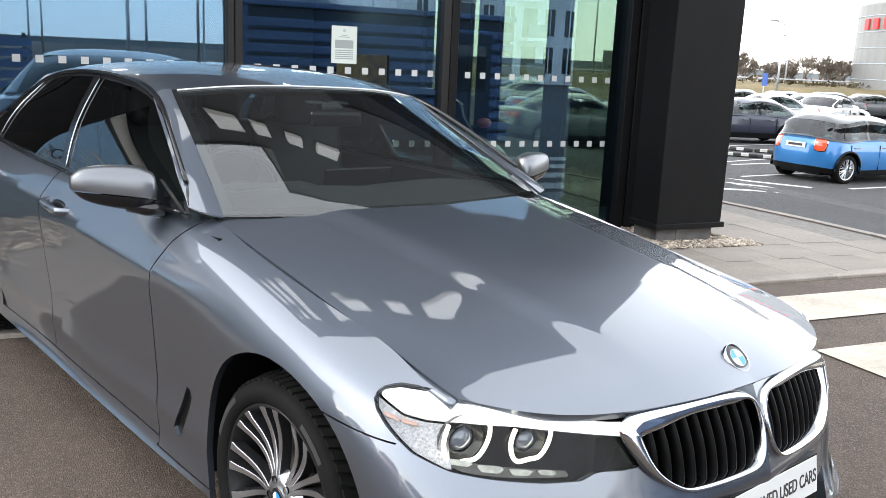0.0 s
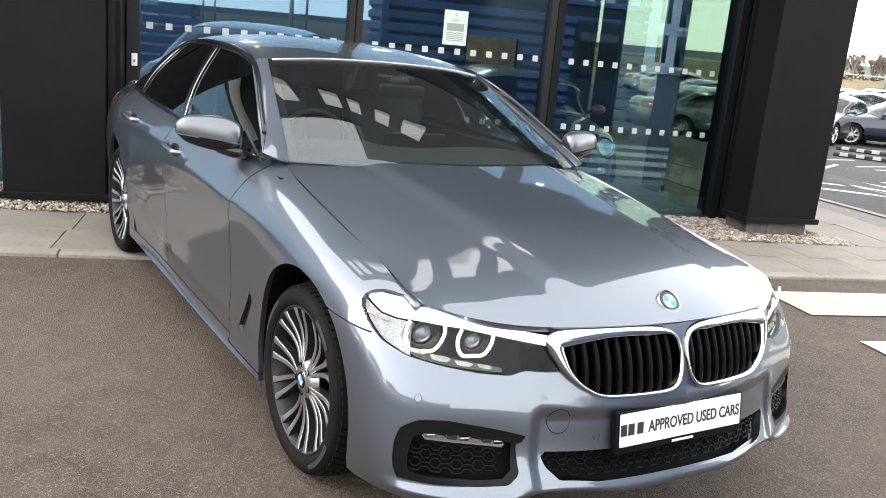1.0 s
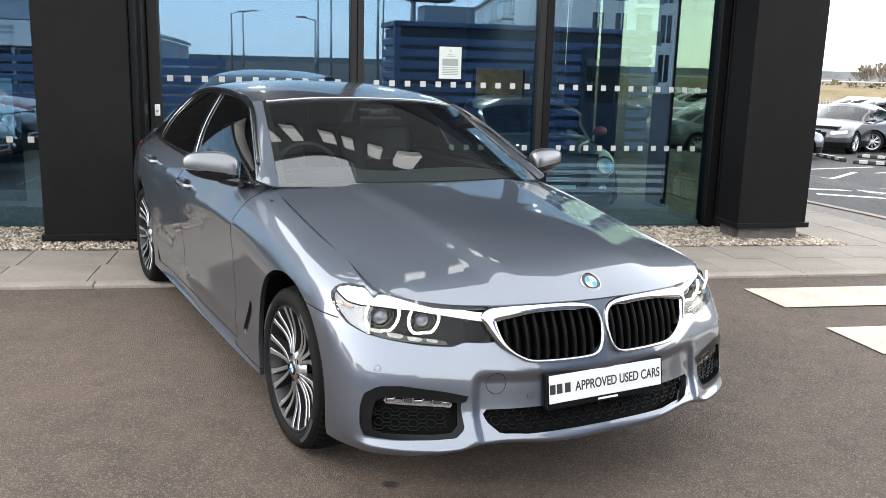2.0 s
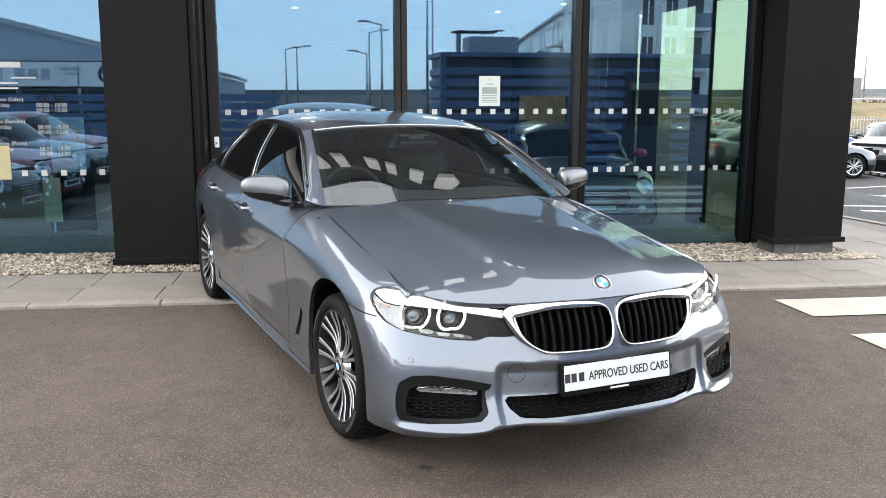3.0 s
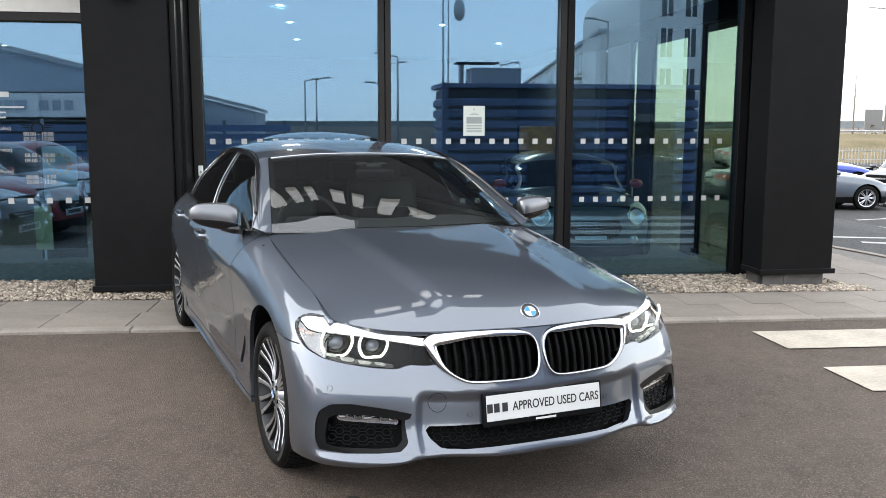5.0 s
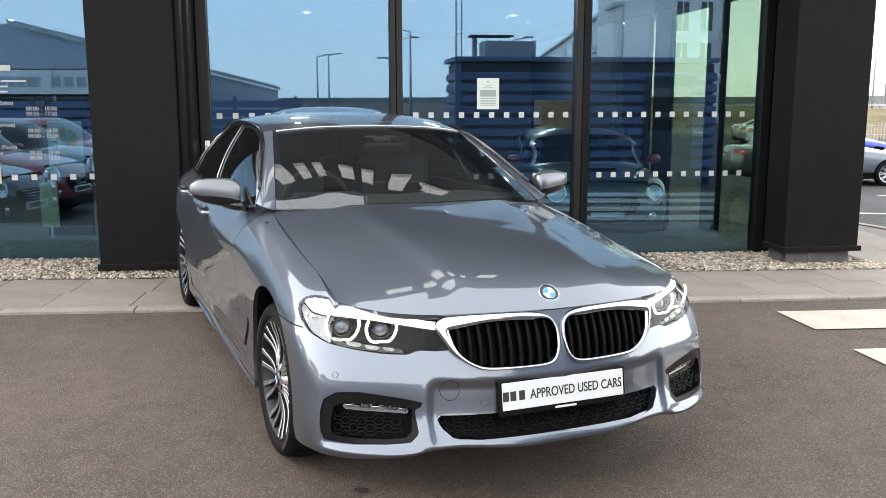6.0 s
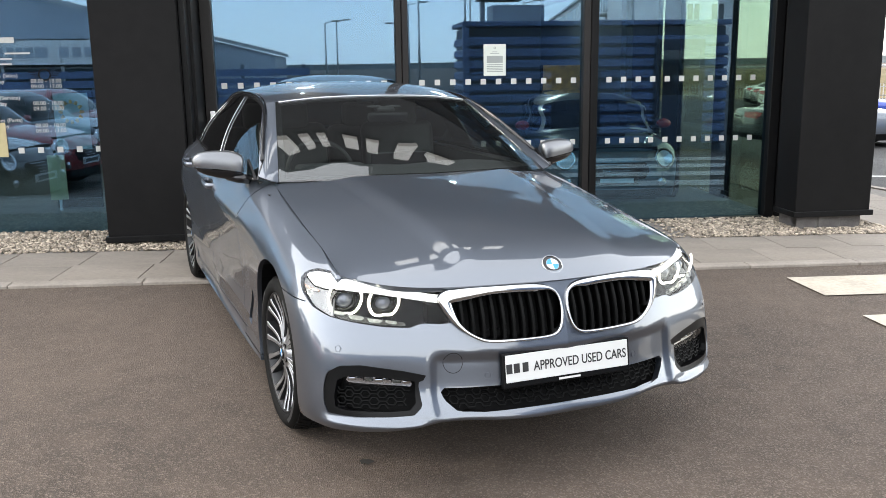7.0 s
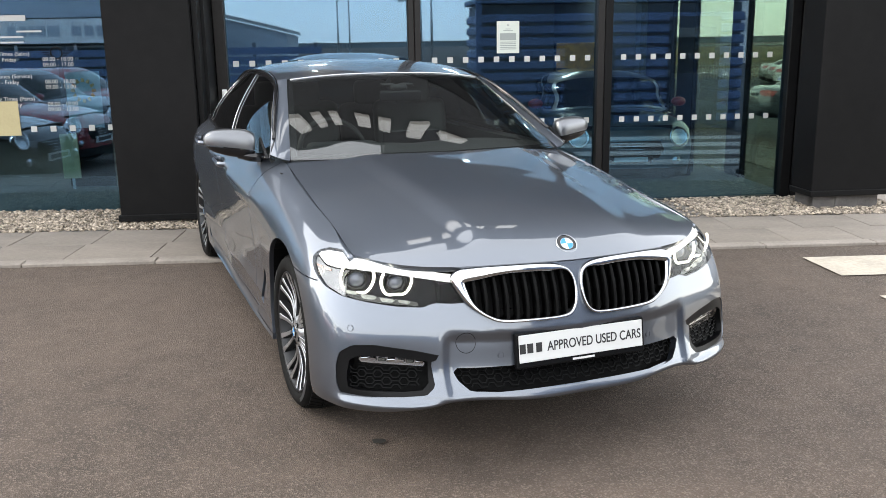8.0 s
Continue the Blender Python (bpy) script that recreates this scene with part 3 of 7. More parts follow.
# winged badge outline on the glass, as plain rings and bars
bm = bmesh.new()
lathe(bm, [(0.045, 0), (0.055, 0), (0.055, 0.001), (0.045, 0.001)], 24, pose(-3.17, GY - 0.004, 1.50, 90), True)
for k in range(4):
    for s in (-1, 1):
        box(bm, -3.17 + s * 0.06 if s > 0 else -3.17 - 0.14 + 0.018 * k, -3.17 + 0.14 - 0.018 * k if s > 0 else -3.17 - 0.06, GY - 0.005, GY - 0.004, 1.52 - 0.016 * k, 1.526 - 0.016 * k)
part("badge_outline", bm, M_FRAME2, win4)

# wall lantern on the pier
lan = thing("wall_lantern", "dark metal half-dome wall light on the black pier", "wall light", pose(-2.2, PY, 2.60))
bm = bmesh.new()
rows = []
for i in range(7):
    a = i / 6 * math.pi / 2
    r, z = 0.105 * math.cos(a), 0.125 * math.sin(a)
    rows.append([bm.verts.new((r * math.cos(math.pi + math.pi * k / 16), 0.12 * math.cos(a) / 0.105 * 0.105 * math.sin(math.pi + math.pi * k / 16) * 1.1, z)) for k in range(17)])
for a, b in zip(rows, rows[1:]):
    for k in range(16):
        bm.faces.new((a[k], a[k + 1], b[k + 1], b[k]))
bmesh.ops.recalc_face_normals(bm, faces=bm.faces)
part("shade", bm, M_FRAME, lan, smooth=True)
part("back_plate", cube(-0.1, 0.1, -0.012, 0, -0.02, 0.13, 0.004), M_FRAME2, lan)
part("glass_bowl", cube(-0.08, 0.08, -0.1, -0.014, -0.012, 0.0, 0.004), M_FRAME2, lan)

# door bell push on the jamb
bell = thing("intercom", "small white intercom unit on the window jamb", "intercom", pose(-1.70, 4.41, 1.10))
part("housing", cube(-0.022, 0.022, -0.02, 0.006, -0.05, 0.05, 0.006, 2), M_WHITE, bell)
part("button", cube(-0.009, 0.009, -0.024, -0.0205, -0.02, 0.002, 0.002), M_INK, bell)

# ---- inside the showroom ----
IX0, IX1, IY1, IZ = -9.4, 3.9, 15.0, 2.95
tagged(link("floor", cube(IX0, IX1 + 0.6, 4.63, IY1, SF - 0.1, SF), M_FLOORTILE), "polished grey showroom tile floor", "floor", kind="structure")
tagged(link("ceiling", cube(IX0, IX1 + 0.6, 4.63, IY1, IZ, IZ + 0.2), M_CEIL), "pale showroom ceiling with downlights", "ceiling", kind="structure")
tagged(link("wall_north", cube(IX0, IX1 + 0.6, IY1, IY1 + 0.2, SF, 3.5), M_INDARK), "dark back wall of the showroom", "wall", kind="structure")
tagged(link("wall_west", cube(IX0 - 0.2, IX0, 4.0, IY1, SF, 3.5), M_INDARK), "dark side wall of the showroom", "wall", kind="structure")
tagged(link("roof", cube(IX0, IX1 + 0.55, 4.76, IY1, 3.2, 3.36), M_SHED), "flat grey showroom roof", "roof", kind="structure")
we = tagged(new("wall_east"), "glazed side of the showroom with dark columns", "wall", kind="structure")
part("upper_wall", cube(IX1, IX1 + 0.54, 4.63, IY1, 2.72, 3.36), M_CLAD, we)
part("sill", cube(IX1, IX1 + 0.2, 4.63, 9.6, SF - 0.05, SF + 0.03), M_FRAME2, we)
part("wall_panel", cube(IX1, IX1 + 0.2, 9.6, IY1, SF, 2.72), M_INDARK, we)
for y0, y1 in ((4.63, 4.98), (5.82, 6.24), (7.36, 7.92), (8.16, 9.2)):
    part("column", cube(IX1 + 0.05, IX1 + 0.12, y0, y1, SF + 0.03, 2.72, 0.004), M_FRAME2, we)
for y0, y1 in ((4.98, 5.82), (6.24, 7.36), (7.92, 8.16), (9.2, 9.6)):
    p = part("side_pane", cube(IX1 + 0.08, IX1 + 0.092, y0, y1, SF + 0.03, 2.72), M_SIDE, we)
    p.visible_shadow = False
for x, y in ((-1.0, 6.66), (-0.92, 8.4), (-0.86, 10.9), (0.85, 5.3), (1.22, 8.4), (-3.74, 8.4), (-6.1, 12.9), (2.6, 5.3), (3.3, 9.5), (2.6, 11.0), (-3.7, 5.6), (-1.0, 5.0)):
    dl = thing("downlight", "round recessed ceiling downlight, lit", "downlight", pose(x, y, IZ - 0.002), "ceiling downlights")
    bm = bmesh.new()
    lathe(bm, [(0.0001, -0.006), (0.042, -0.006)], 20)
    part("lens", bm, M_LAMP, dl)
    bm = bmesh.new()
    lathe(bm, [(0.043, -0.008), (0.085, -0.010), (0.09, -0.002), (0.043, -0.002)], 20, closed=True)
    part("trim_ring", bm, M_WHITE, dl)
# Beams of four downlights; the lamp at (3.2, 12.0) is added fill.
for x, y in ((-1.0, 6.66), (1.22, 8.4), (3.2, 12.0), (-3.74, 8.4), (2.6, 11.0)):
    ld = bpy.data.lights.new("downlight_beam", "AREA")
    ld.shape, ld.size, ld.energy, ld.color = "DISK", 0.3, 4.5, (1.0, 0.95, 0.86)
    new("downlight_beam", ld).matrix_world = pose(x, y, IZ - 0.03)
# posters and panels inside
ps = thing("poster_stand", "framed orange and dark poster standing in the showroom", "poster", pose(3.2, 10.2, SF))
part("print", cube(-0.4, 0.4, -0.012, 0, 1.1, 1.72), M_ORANGE, ps)
part("band", cube(-0.4, 0.4, -0.016, -0.0125, 1.2, 1.32), M_INDARK, ps)
part("frame", cube(-0.44, 0.44, 0.002, 0.03, 0.0, 1.72, 0.004), M_FRAME2, ps)
ps = thing("poster_stand", "narrow framed poster with an orange sunburst", "poster", pose(-3.4, 6.0, SF))
part("frame", cube(-0.24, 0.24, 0.002, 0.03, 0.0, 1.55, 0.004), M_FRAME2, ps)
bm = bmesh.new()
for k in range(12):
    a = k / 12 * 2 * math.pi
    rod(bm, (0.09 * math.cos(a), -0.006, 1.3 + 0.09 * math.sin(a)), (0.13 * math.cos(a), -0.006, 1.3 + 0.13 * math.sin(a)), 0.02, 0.012, 6)
lathe(bm, [(0.05, -0.01), (0.09, -0.01), (0.09, 0.0), (0.05, 0.0)], 20, pose(0, 0, 1.3, 90), True)
part("sunburst", bm, M_ORANGE, ps)
part("print", cube(-0.18, 0.18, -0.002, 0.0015, 0.9, 1.5), M_INWALL, ps)
pl = thing("info_totem", "cream upright information panel on a thin post", "display panel", pose(-3.55, 6.0, SF))
part("panel", cube(-0.09, 0.09, -0.21, -0.195, 0.38, 0.86, 0.003), M_CREAMFILM, pl)
part("post", cube(-0.012, 0.012, -0.193, -0.165, 0.0, 0.88), M_GALV, pl)
part("foot", cube(-0.12, 0.12, -0.3, -0.06, 0.0, 0.012, 0.003), M_GALV, pl)
ps = thing("counter", "dark blue reception counter inside the showroom", "counter", pose(0.4, 10.5, SF))
part("body", cube(-1.2, 1.2, 0, 0.6, 0.0, 1.02, 0.01), M_INDARK, ps)
part("worktop", cube(-1.25, 1.25, -0.05, 0.65, 1.022, 1.06, 0.006), M_WHITE, ps)


# ---- lofted panels ----
def spline_basis(ts):
    """Weights of a natural cubic spline through values at ts, as a function of the parameter."""
    ts = np.array(ts, float)
    n = len(ts)
    h = np.diff(ts)
    a, b = np.zeros((n, n)), np.zeros((n, n))
    a[0, 0] = a[-1, -1] = 1
    for i in range(1, n - 1):
        a[i, i - 1], a[i, i], a[i, i + 1] = h[i - 1], 2 * (h[i - 1] + h[i]), h[i]
        b[i, i - 1], b[i, i], b[i, i + 1] = 6 / h[i - 1], -6 / h[i - 1] - 6 / h[i], 6 / h[i]
    d = np.linalg.solve(a, b)

    def weights(t):
        i = int(min(max(np.searchsorted(ts, t) - 1, 0), n - 2))
        A = (ts[i + 1] - t) / h[i]
        B = 1 - A
        w = ((A ** 3 - A) * d[i] + (B ** 3 - B) * d[i + 1]) * h[i] ** 2 / 6
        w[i] += A
        w[i + 1] += B
        return w
    return weights


def loft(ts, vs, rails, bend=None):
    """A smooth surface through rails (each a row of points at ts), stacked at vs."""
    R = np.array(rails, float)
    wt, wv = spline_basis(ts), spline_basis(vs)

    def surface(a, b):
        p = np.einsum("k,n,knc->c", wv(b), wt(a), R)
        return bend(p, a, b) if bend else p
    return surface


def patch(name, S, ar, br, na, nb, clips, mat, parent, side=1, rim=0.02, label="", lift=0.0, both=False, away=(0, 1.5, 0.45)):
    """The part of a surface on which every clip function f(a, b, p) is positive, with a turned-in rim. side -1 mirrors it; both joins the two halves."""
    cache = {}

    def P(a, b):
        k = (round(a, 7), round(b, 7))
        if k not in cache:
            cache[k] = S(a, b)
        return cache[k]
    aa = ar if isinstance(ar, list) else list(np.linspace(ar[0], ar[1], na + 1))
    bb = br if isinstance(br, list) else list(np.linspace(br[0], br[1], nb + 1))
    polys = [[(aa[i], bb[j]), (aa[i + 1], bb[j]), (aa[i + 1], bb[j + 1]), (aa[i], bb[j + 1])] for i in range(len(aa) - 1) for j in range(len(bb) - 1)]
    for f in clips:
        val = {}

        def F(q):
            k = (round(q[0], 7), round(q[1], 7))
            if k not in val:
                val[k] = f(q[0], q[1], P(*q))
            return val[k]
        out, cuts = [], {}
        for poly in polys:
            fs = [F(q) for q in poly]
            if min(fs) >= 0:
                out.append(poly)
                continue
            if max(fs) <= 0:
                continue
            res = []
            for i, q in enumerate(poly):
                r = poly[(i + 1) % len(poly)]
                f0, f1 = fs[i], fs[(i + 1) % len(poly)]
                if f0 >= 0:
                    res.append(q)
                if (f0 >= 0) != (f1 >= 0):
                    key = (q, r) if q < r else (r, q)
                    if key not in cuts:
                        lo, hi = (q, r) if f0 >= 0 else (r, q)
                        g0, g1 = (f0, f1) if f0 >= 0 else (f1, f0)
                        x0, x1 = 0.0, 1.0
                        for _ in range(5):
                            x = x0 + (x1 - x0) * min(0.9, max(0.1, g0 / (g0 - g1)))
                            mid = (lo[0] + (hi[0] - lo[0]) * x, lo[1] + (hi[1] - lo[1]) * x)
                            g = f(mid[0], mid[1], P(*mid))
                            if g >= 0:
                                x0, g0 = x, g
                            else:
                                x1, g1 = x, g
                        x = (x0 + x1) / 2
                        cuts[key] = (lo[0] + (hi[0] - lo[0]) * x, lo[1] + (hi[1] - lo[1]) * x)
                    res.append(cuts[key])
            if len(res) > 2:
                out.append(res)
        polys = out
    index, pts, nor, faces = {}, [], [], []
    e = 1e-4
    mid = np.array(away)

    def vert(q):
        k = (round(q[0], 6), round(q[1], 6))
        if k not in index:
            p = P(*q)
            n = np.cross(S(q[0] + e, q[1]) - S(q[0] - e, q[1]), S(q[0], q[1] + e) - S(q[0], q[1] - e))
            n = n / (np.linalg.norm(n) + 1e-12)
            index[k] = len(pts)
            pts.append(p)
            nor.append(n)
        return index[k]
    for poly in polys:
        ids = [vert(q) for q in poly]
        ids = [v for i, v in enumerate(ids) if v != ids[i - 1]]
        if len(ids) > 2:
            faces.append(ids)
    if not pts:
        return None
    pts, nor = np.array(pts), np.array(nor)
    if np.sum((pts - mid) * nor) < 0:
        nor = -nor
    pts = pts + nor * lift
    oriented = []
    for f in faces:
        q = pts[f]
        g = np.zeros(3)
        for i in range(1, len(f) - 1):
            g += np.cross(q[i] - q[0], q[i + 1] - q[0])
        oriented.append(f if np.dot(g, nor[f].sum(0)) > 0 else f[::-1])
    V, N, Fc = [], [], []
    for s in ((1, -1) if both else (side,)):
        fl = np.array([s, 1, 1])
        o = len(V)
        V += list(pts * fl)
        N += list(nor * fl)
        fs = [[i + o for i in (f if s > 0 else f[::-1])] for f in oriented]
        Fc += fs
        if rim:
            edges = {}
            for f in fs:
                for i in range(len(f)):
                    edges.setdefault((min(f[i], f[i - 1]), max(f[i], f[i - 1])), []).append((f[i - 1], f[i]))
            for two in edges.values():
                if len(two) != 1:
                    continue
                u, v = two[0]
                if both and abs(V[u][0]) < 1e-4 and abs(V[v][0]) < 1e-4:
                    continue
                a, b = V[u], V[v]
                c, d = a - N[u] * rim, b - N[v] * rim
                g = np.cross(b - a, -N[u])
                g = -g / (np.linalg.norm(g) + 1e-12)
                o2 = len(V)
                V += [a, b, d, c]
                N += [g] * 4
                Fc.append([o2 + 1, o2, o2 + 3, o2 + 2])
    me = bpy.data.meshes.new(name)
    me.from_pydata([tuple(v) for v in V], [], Fc)
    for p in me.polygons:
        p.use_smooth = True
    me.normals_split_custom_set_from_vertices([tuple(n) for n in N])
    me.materials.append(mat)
    ob = new(name, me)
    if parent:
        ob.parent = parent
    if label:
        ob["label"] = label
    return ob


def inside(poly, round_by=0.0):
    """Signed distance to a polygon: positive inside. Works on plain (u, v) pairs."""
    A = np.array(poly, float)
    B = np.roll(A, -1, axis=0)
    D = B - A
    L = (D * D).sum(1)

    def f(u, v):
        w = np.array((u, v)) - A
        t = np.clip((w * D).sum(1) / L, 0, 1)
        d = w - D * t[:, None]
        dist = math.sqrt((d * d).sum(1).min())
        c = ((A[:, 1] <= v) != (B[:, 1] <= v)) & (u < A[:, 0] + (v - A[:, 1]) / np.where(B[:, 1] == A[:, 1], 1e-9, B[:, 1] - A[:, 1]) * D[:, 0])
        return (dist if c.sum() % 2 else -dist) + round_by
    return f


def smooth_loop(pts, n):
    """n points on a closed smooth curve through pts."""
    k = len(pts)
    P = np.array([pts[(i - 3) % k] for i in range(k + 7)], float)
    w = spline_basis(range(len(P)))
    return [tuple(w(3 + k * i / n) @ P) for i in range(n)]


# ---- the saloon car ----
M_PAINT = paint_material("bluestone_metallic", (0.112, 0.128, 0.156), 0.95, 0.43, 1.8)
M_CHROME = material("chrome", (0.46, 0.47, 0.48), 0.08, 1.0)
M_SATIN = material("satin_aluminium", (0.55, 0.56, 0.58), 0.32, 1.0)
M_MIRRORCAP = material("satin_grey_mirror", (0.17, 0.175, 0.185), 0.33, 0.9)
M_BLACK = material("gloss_black", (0.008, 0.008, 0.009), 0.14, 0.0)
M_SLAT = material("black_slat", (0.003, 0.003, 0.003), 0.45, 0.0, spec=0.08)
M_PLASTIC = material("satin_black_plastic", (0.0035, 0.0035, 0.0038), 0.38, 0, 40, 0.1, spec=0.16)
M_MESHBLK = material("black_grille_mesh", (0.003, 0.003, 0.003), 0.6, spec=0.06)
M_TYRE = material("tyre_rubber", (0.0075, 0.0073, 0.007), 0.75, 0, 25, 0.2, spec=0.10)
M_TYREMARK = material("tyre_lettering", (0.022, 0.022, 0.022), 0.7)
M_RIMDARK = material("rim_dark_grey", (0.016, 0.0163, 0.0175), 0.42, 0.4)
M_DISC = material("brake_disc", (0.32, 0.31, 0.30), 0.35, 0.9, 30, 0.1)
M_SCREEN = glass("windscreen_glass", (0.46, 0.51, 0.50), 1.74, body=0.012, body_color=(0.30, 0.31, 0.32))
M_CARGLASS = glass("tinted_side_glass", (0.38, 0.46, 0.44), 1.85)
M_PRIVACY = glass("privacy_glass", (0.05, 0.05, 0.055), 1.55)
M_LENS = glass("headlight_lens", (0.94, 0.95, 0.96), 1.24)
M_LED = glowing("led_ring", (1.0, 1.0, 0.88), 1.2)
M_BROW = glowing("lit_light_guide", (0.52, 0.53, 0.52), 0.24)
M_AMBER = material("amber_reflector", (0.30, 0.17, 0.12), 0.2, coat=0.5)
M_HATCH = material("hatched_reflector", (0.32, 0.32, 0.32), 0.3, 0.6, 170, 0.35, 0.5, 420)
M_REFLECT = material("headlight_reflector", (0.5, 0.51, 0.53), 0.15, 0.9)
M_CUP = material("smoked_chrome", (0.05, 0.049, 0.042), 0.22, 0.8)
M_FACET = material("frosted_chrome", (0.26, 0.26, 0.22), 0.38, 0.8, 60, 0.3)
M_PROJ = material("projector_lens", (0.10, 0.11, 0.13), 0.05, 0.2, coat=1)
M_PLATE = material("plate_white", (0.58, 0.58, 0.565), 0.5)
M_LETTER = material("plate_black", (0.02, 0.02, 0.02), 0.5)
M_BADGEBLUE = material("badge_blue", (0.02, 0.22, 0.55), 0.35, coat=0.1)
M_BADGEWHITE = material("badge_white", (0.8, 0.8, 0.8), 0.25, coat=0.6)
M_CABIN = material("cabin_trim", (0.045, 0.045, 0.047), 0.7, 0, 12, 0.12)
M_SEAT = material("black_leather", (0.022, 0.021, 0.021), 0.5, 0, 18, 0.15, 0.2, 220)
M_HEADLINE = material("headlining", (0.05, 0.05, 0.052), 0.9)
M_REDGLASS = material("tail_light_red", (0.35, 0.01, 0.01), 0.15, coat=1)

car = thing("saloon_car", "blue-grey metallic four-door saloon car on the asphalt", "car", CAR_AT)

TS = [0, 0.25, 0.46, 0.68, 0.88, 1.10, 1.45, 1.90, 2.15, 2.37, 2.75, 3.75, 4.43, 5.0, 5.5, 6.3]
VS = [0, 0.10, 0.24, 0.36, 0.50, 0.64, 0.80]
# rails run from the middle of the nose round the corner and along the side to the tail
r0 = [(0, -0.925, 0.283), (0.25, -0.913, 0.285), (0.45, -0.855, 0.287), (0.665, -0.755, 0.258), (0.84, -0.62, 0.252), (0.894, -0.42, 0.24), (0.885, 0, 0.19), (0.908, 0.45, 0.203), (0.912, 0.7, 0.203), (0.913, 0.92, 0.203), (0.913, 1.3, 0.203), (0.912, 2.3, 0.203), (0.89, 2.975, 0.19), (0.86, 3.5, 0.22), (0.72, 3.93, 0.24), (0, 4.07, 0.25)]
r1 = [(0, -0.938, 0.306), (0.25, -0.921, 0.306), (0.45, -0.87, 0.306), (0.67, -0.77, 0.285), (0.848, -0.63, 0.285), (0.905, -0.42, 0.285), (0.905, 0, 0.27), (0.899, 0.45, 0.248), (0.897, 0.7, 0.248), (0.896, 0.92, 0.248), (0.896, 1.3, 0.248), (0.898, 2.3, 0.248), (0.91, 2.975, 0.27), (0.868, 3.5, 0.3), (0.76, 3.95, 0.32), (0, 4.09, 0.33)]
r2 = [(0, -0.902, 0.375), (0.25, -0.886, 0.375), (0.455, -0.835, 0.38), (0.665, -0.735, 0.385), (0.842, -0.623, 0.395), (0.911, -0.41, 0.41), (0.925, 0, 0.42), (0.897, 0.45, 0.44), (0.898, 0.7, 0.44), (0.899, 0.92, 0.44), (0.902, 1.3, 0.44), (0.906, 2.3, 0.44), (0.93, 2.975, 0.45), (0.882, 3.5, 0.47), (0.78, 3.97, 0.5), (0, 4.1, 0.5)]
r3 = [(0, -0.892, 0.47), (0.25, -0.871, 0.47), (0.45, -0.82, 0.478), (0.66, -0.725, 0.49), (0.83, -0.613, 0.505), (0.909, -0.4, 0.53), (0.925, 0, 0.565), (0.908, 0.45, 0.61), (0.911, 0.7, 0.62), (0.915, 0.92, 0.627), (0.922, 1.3, 0.635), (0.926, 2.3, 0.645), (0.936, 2.975, 0.64), (0.885, 3.5, 0.64), (0.79, 3.96, 0.65), (0, 4.09, 0.66)]
r4 = [(0, -0.872, 0.548), (0.25, -0.848, 0.548), (0.447, -0.787, 0.578), (0.657, -0.685, 0.592), (0.815, -0.575, 0.6), (0.899, -0.385, 0.64), (0.915, 0, 0.7), (0.908, 0.45, 0.755), (0.912, 0.7, 0.772), (0.917, 0.92, 0.785), (0.924, 1.3, 0.8), (0.927, 2.3, 0.82), (0.925, 2.975, 0.82), (0.862, 3.5, 0.82), (0.77, 3.93, 0.83), (0, 4.06, 0.84)]
r5 = [(0, -0.832, 0.655), (0.25, -0.812, 0.655), (0.446, -0.76, 0.645), (0.65, -0.648, 0.675), (0.794, -0.525, 0.688), (0.862, -0.355, 0.728), (0.868, 0, 0.795), (0.862, 0.45, 0.862), (0.864, 0.7, 0.885), (0.873, 0.92, 0.895), (0.884, 1.3, 0.905), (0.885, 2.3, 0.92), (0.87, 2.975, 0.925), (0.82, 3.5, 0.92), (0.72, 3.9, 0.93), (0, 4.02, 0.95)]
r6 = [(0, -0.802, 0.728), (0.25, -0.785, 0.735), (0.445, -0.745, 0.705), (0.625, -0.635, 0.738), (0.744, -0.512, 0.752), (0.758, -0.33, 0.792), (0.762, 0, 0.85), (0.76, 0.45, 0.924), (0.757, 0.7, 0.957), (0.822, 0.92, 0.965), (0.842, 1.3, 0.963), (0.836, 2.3, 0.972), (0.8, 2.975, 0.99), (0.74, 3.45, 1.01), (0.66, 3.85, 1.01), (0, 3.98, 1.03)]


def smooth01(x):
    x = min(1.0, max(0.0, x))
    return x * x * (3 - 2 * x)


def nose_bend(p, a, b):
    """Sets the middle of the bumper back behind the fins, and pulls the lip forward below the side intakes."""
    x, y, z = p
    if a < 1.0:
        k = smooth01((0.54 - a) / 0.05) * smooth01((0.52 - z) / 0.05) * smooth01((z - 0.27) / 0.05)
        y = y + 0.018 * k
        k2 = smooth01((a - 0.5) / 0.1) * smooth01((0.95 - a) / 0.1) * smooth01((0.30 - z) / 0.03)
        y = y - 0.02 * k2
    elif y > 0.2:
        fade = smooth01((y - 0.2) / 0.5) * smooth01((4.0 - y) / 0.8)
        zc = 0.765 + 0.055 * (y - 0.3)
        up = max(0.0, 1 - (z - zc) / 0.06) if z > zc else max(0.0, 1 - (zc - z) / 0.13)
        zl = 0.315 + 0.02 * y
        lo = max(0.0, 1 - (z - zl) / 0.10) if z > zl else max(0.0, 1 - (zl - z) / 0.07)
        x = x + fade * (0.014 * up ** 1.5 + 0.011 * lo ** 1.4)
    return np.array((x, y, z))


shell = loft(TS, VS, [r0, r1, r2, r3, r4, r5, r6], nose_bend)

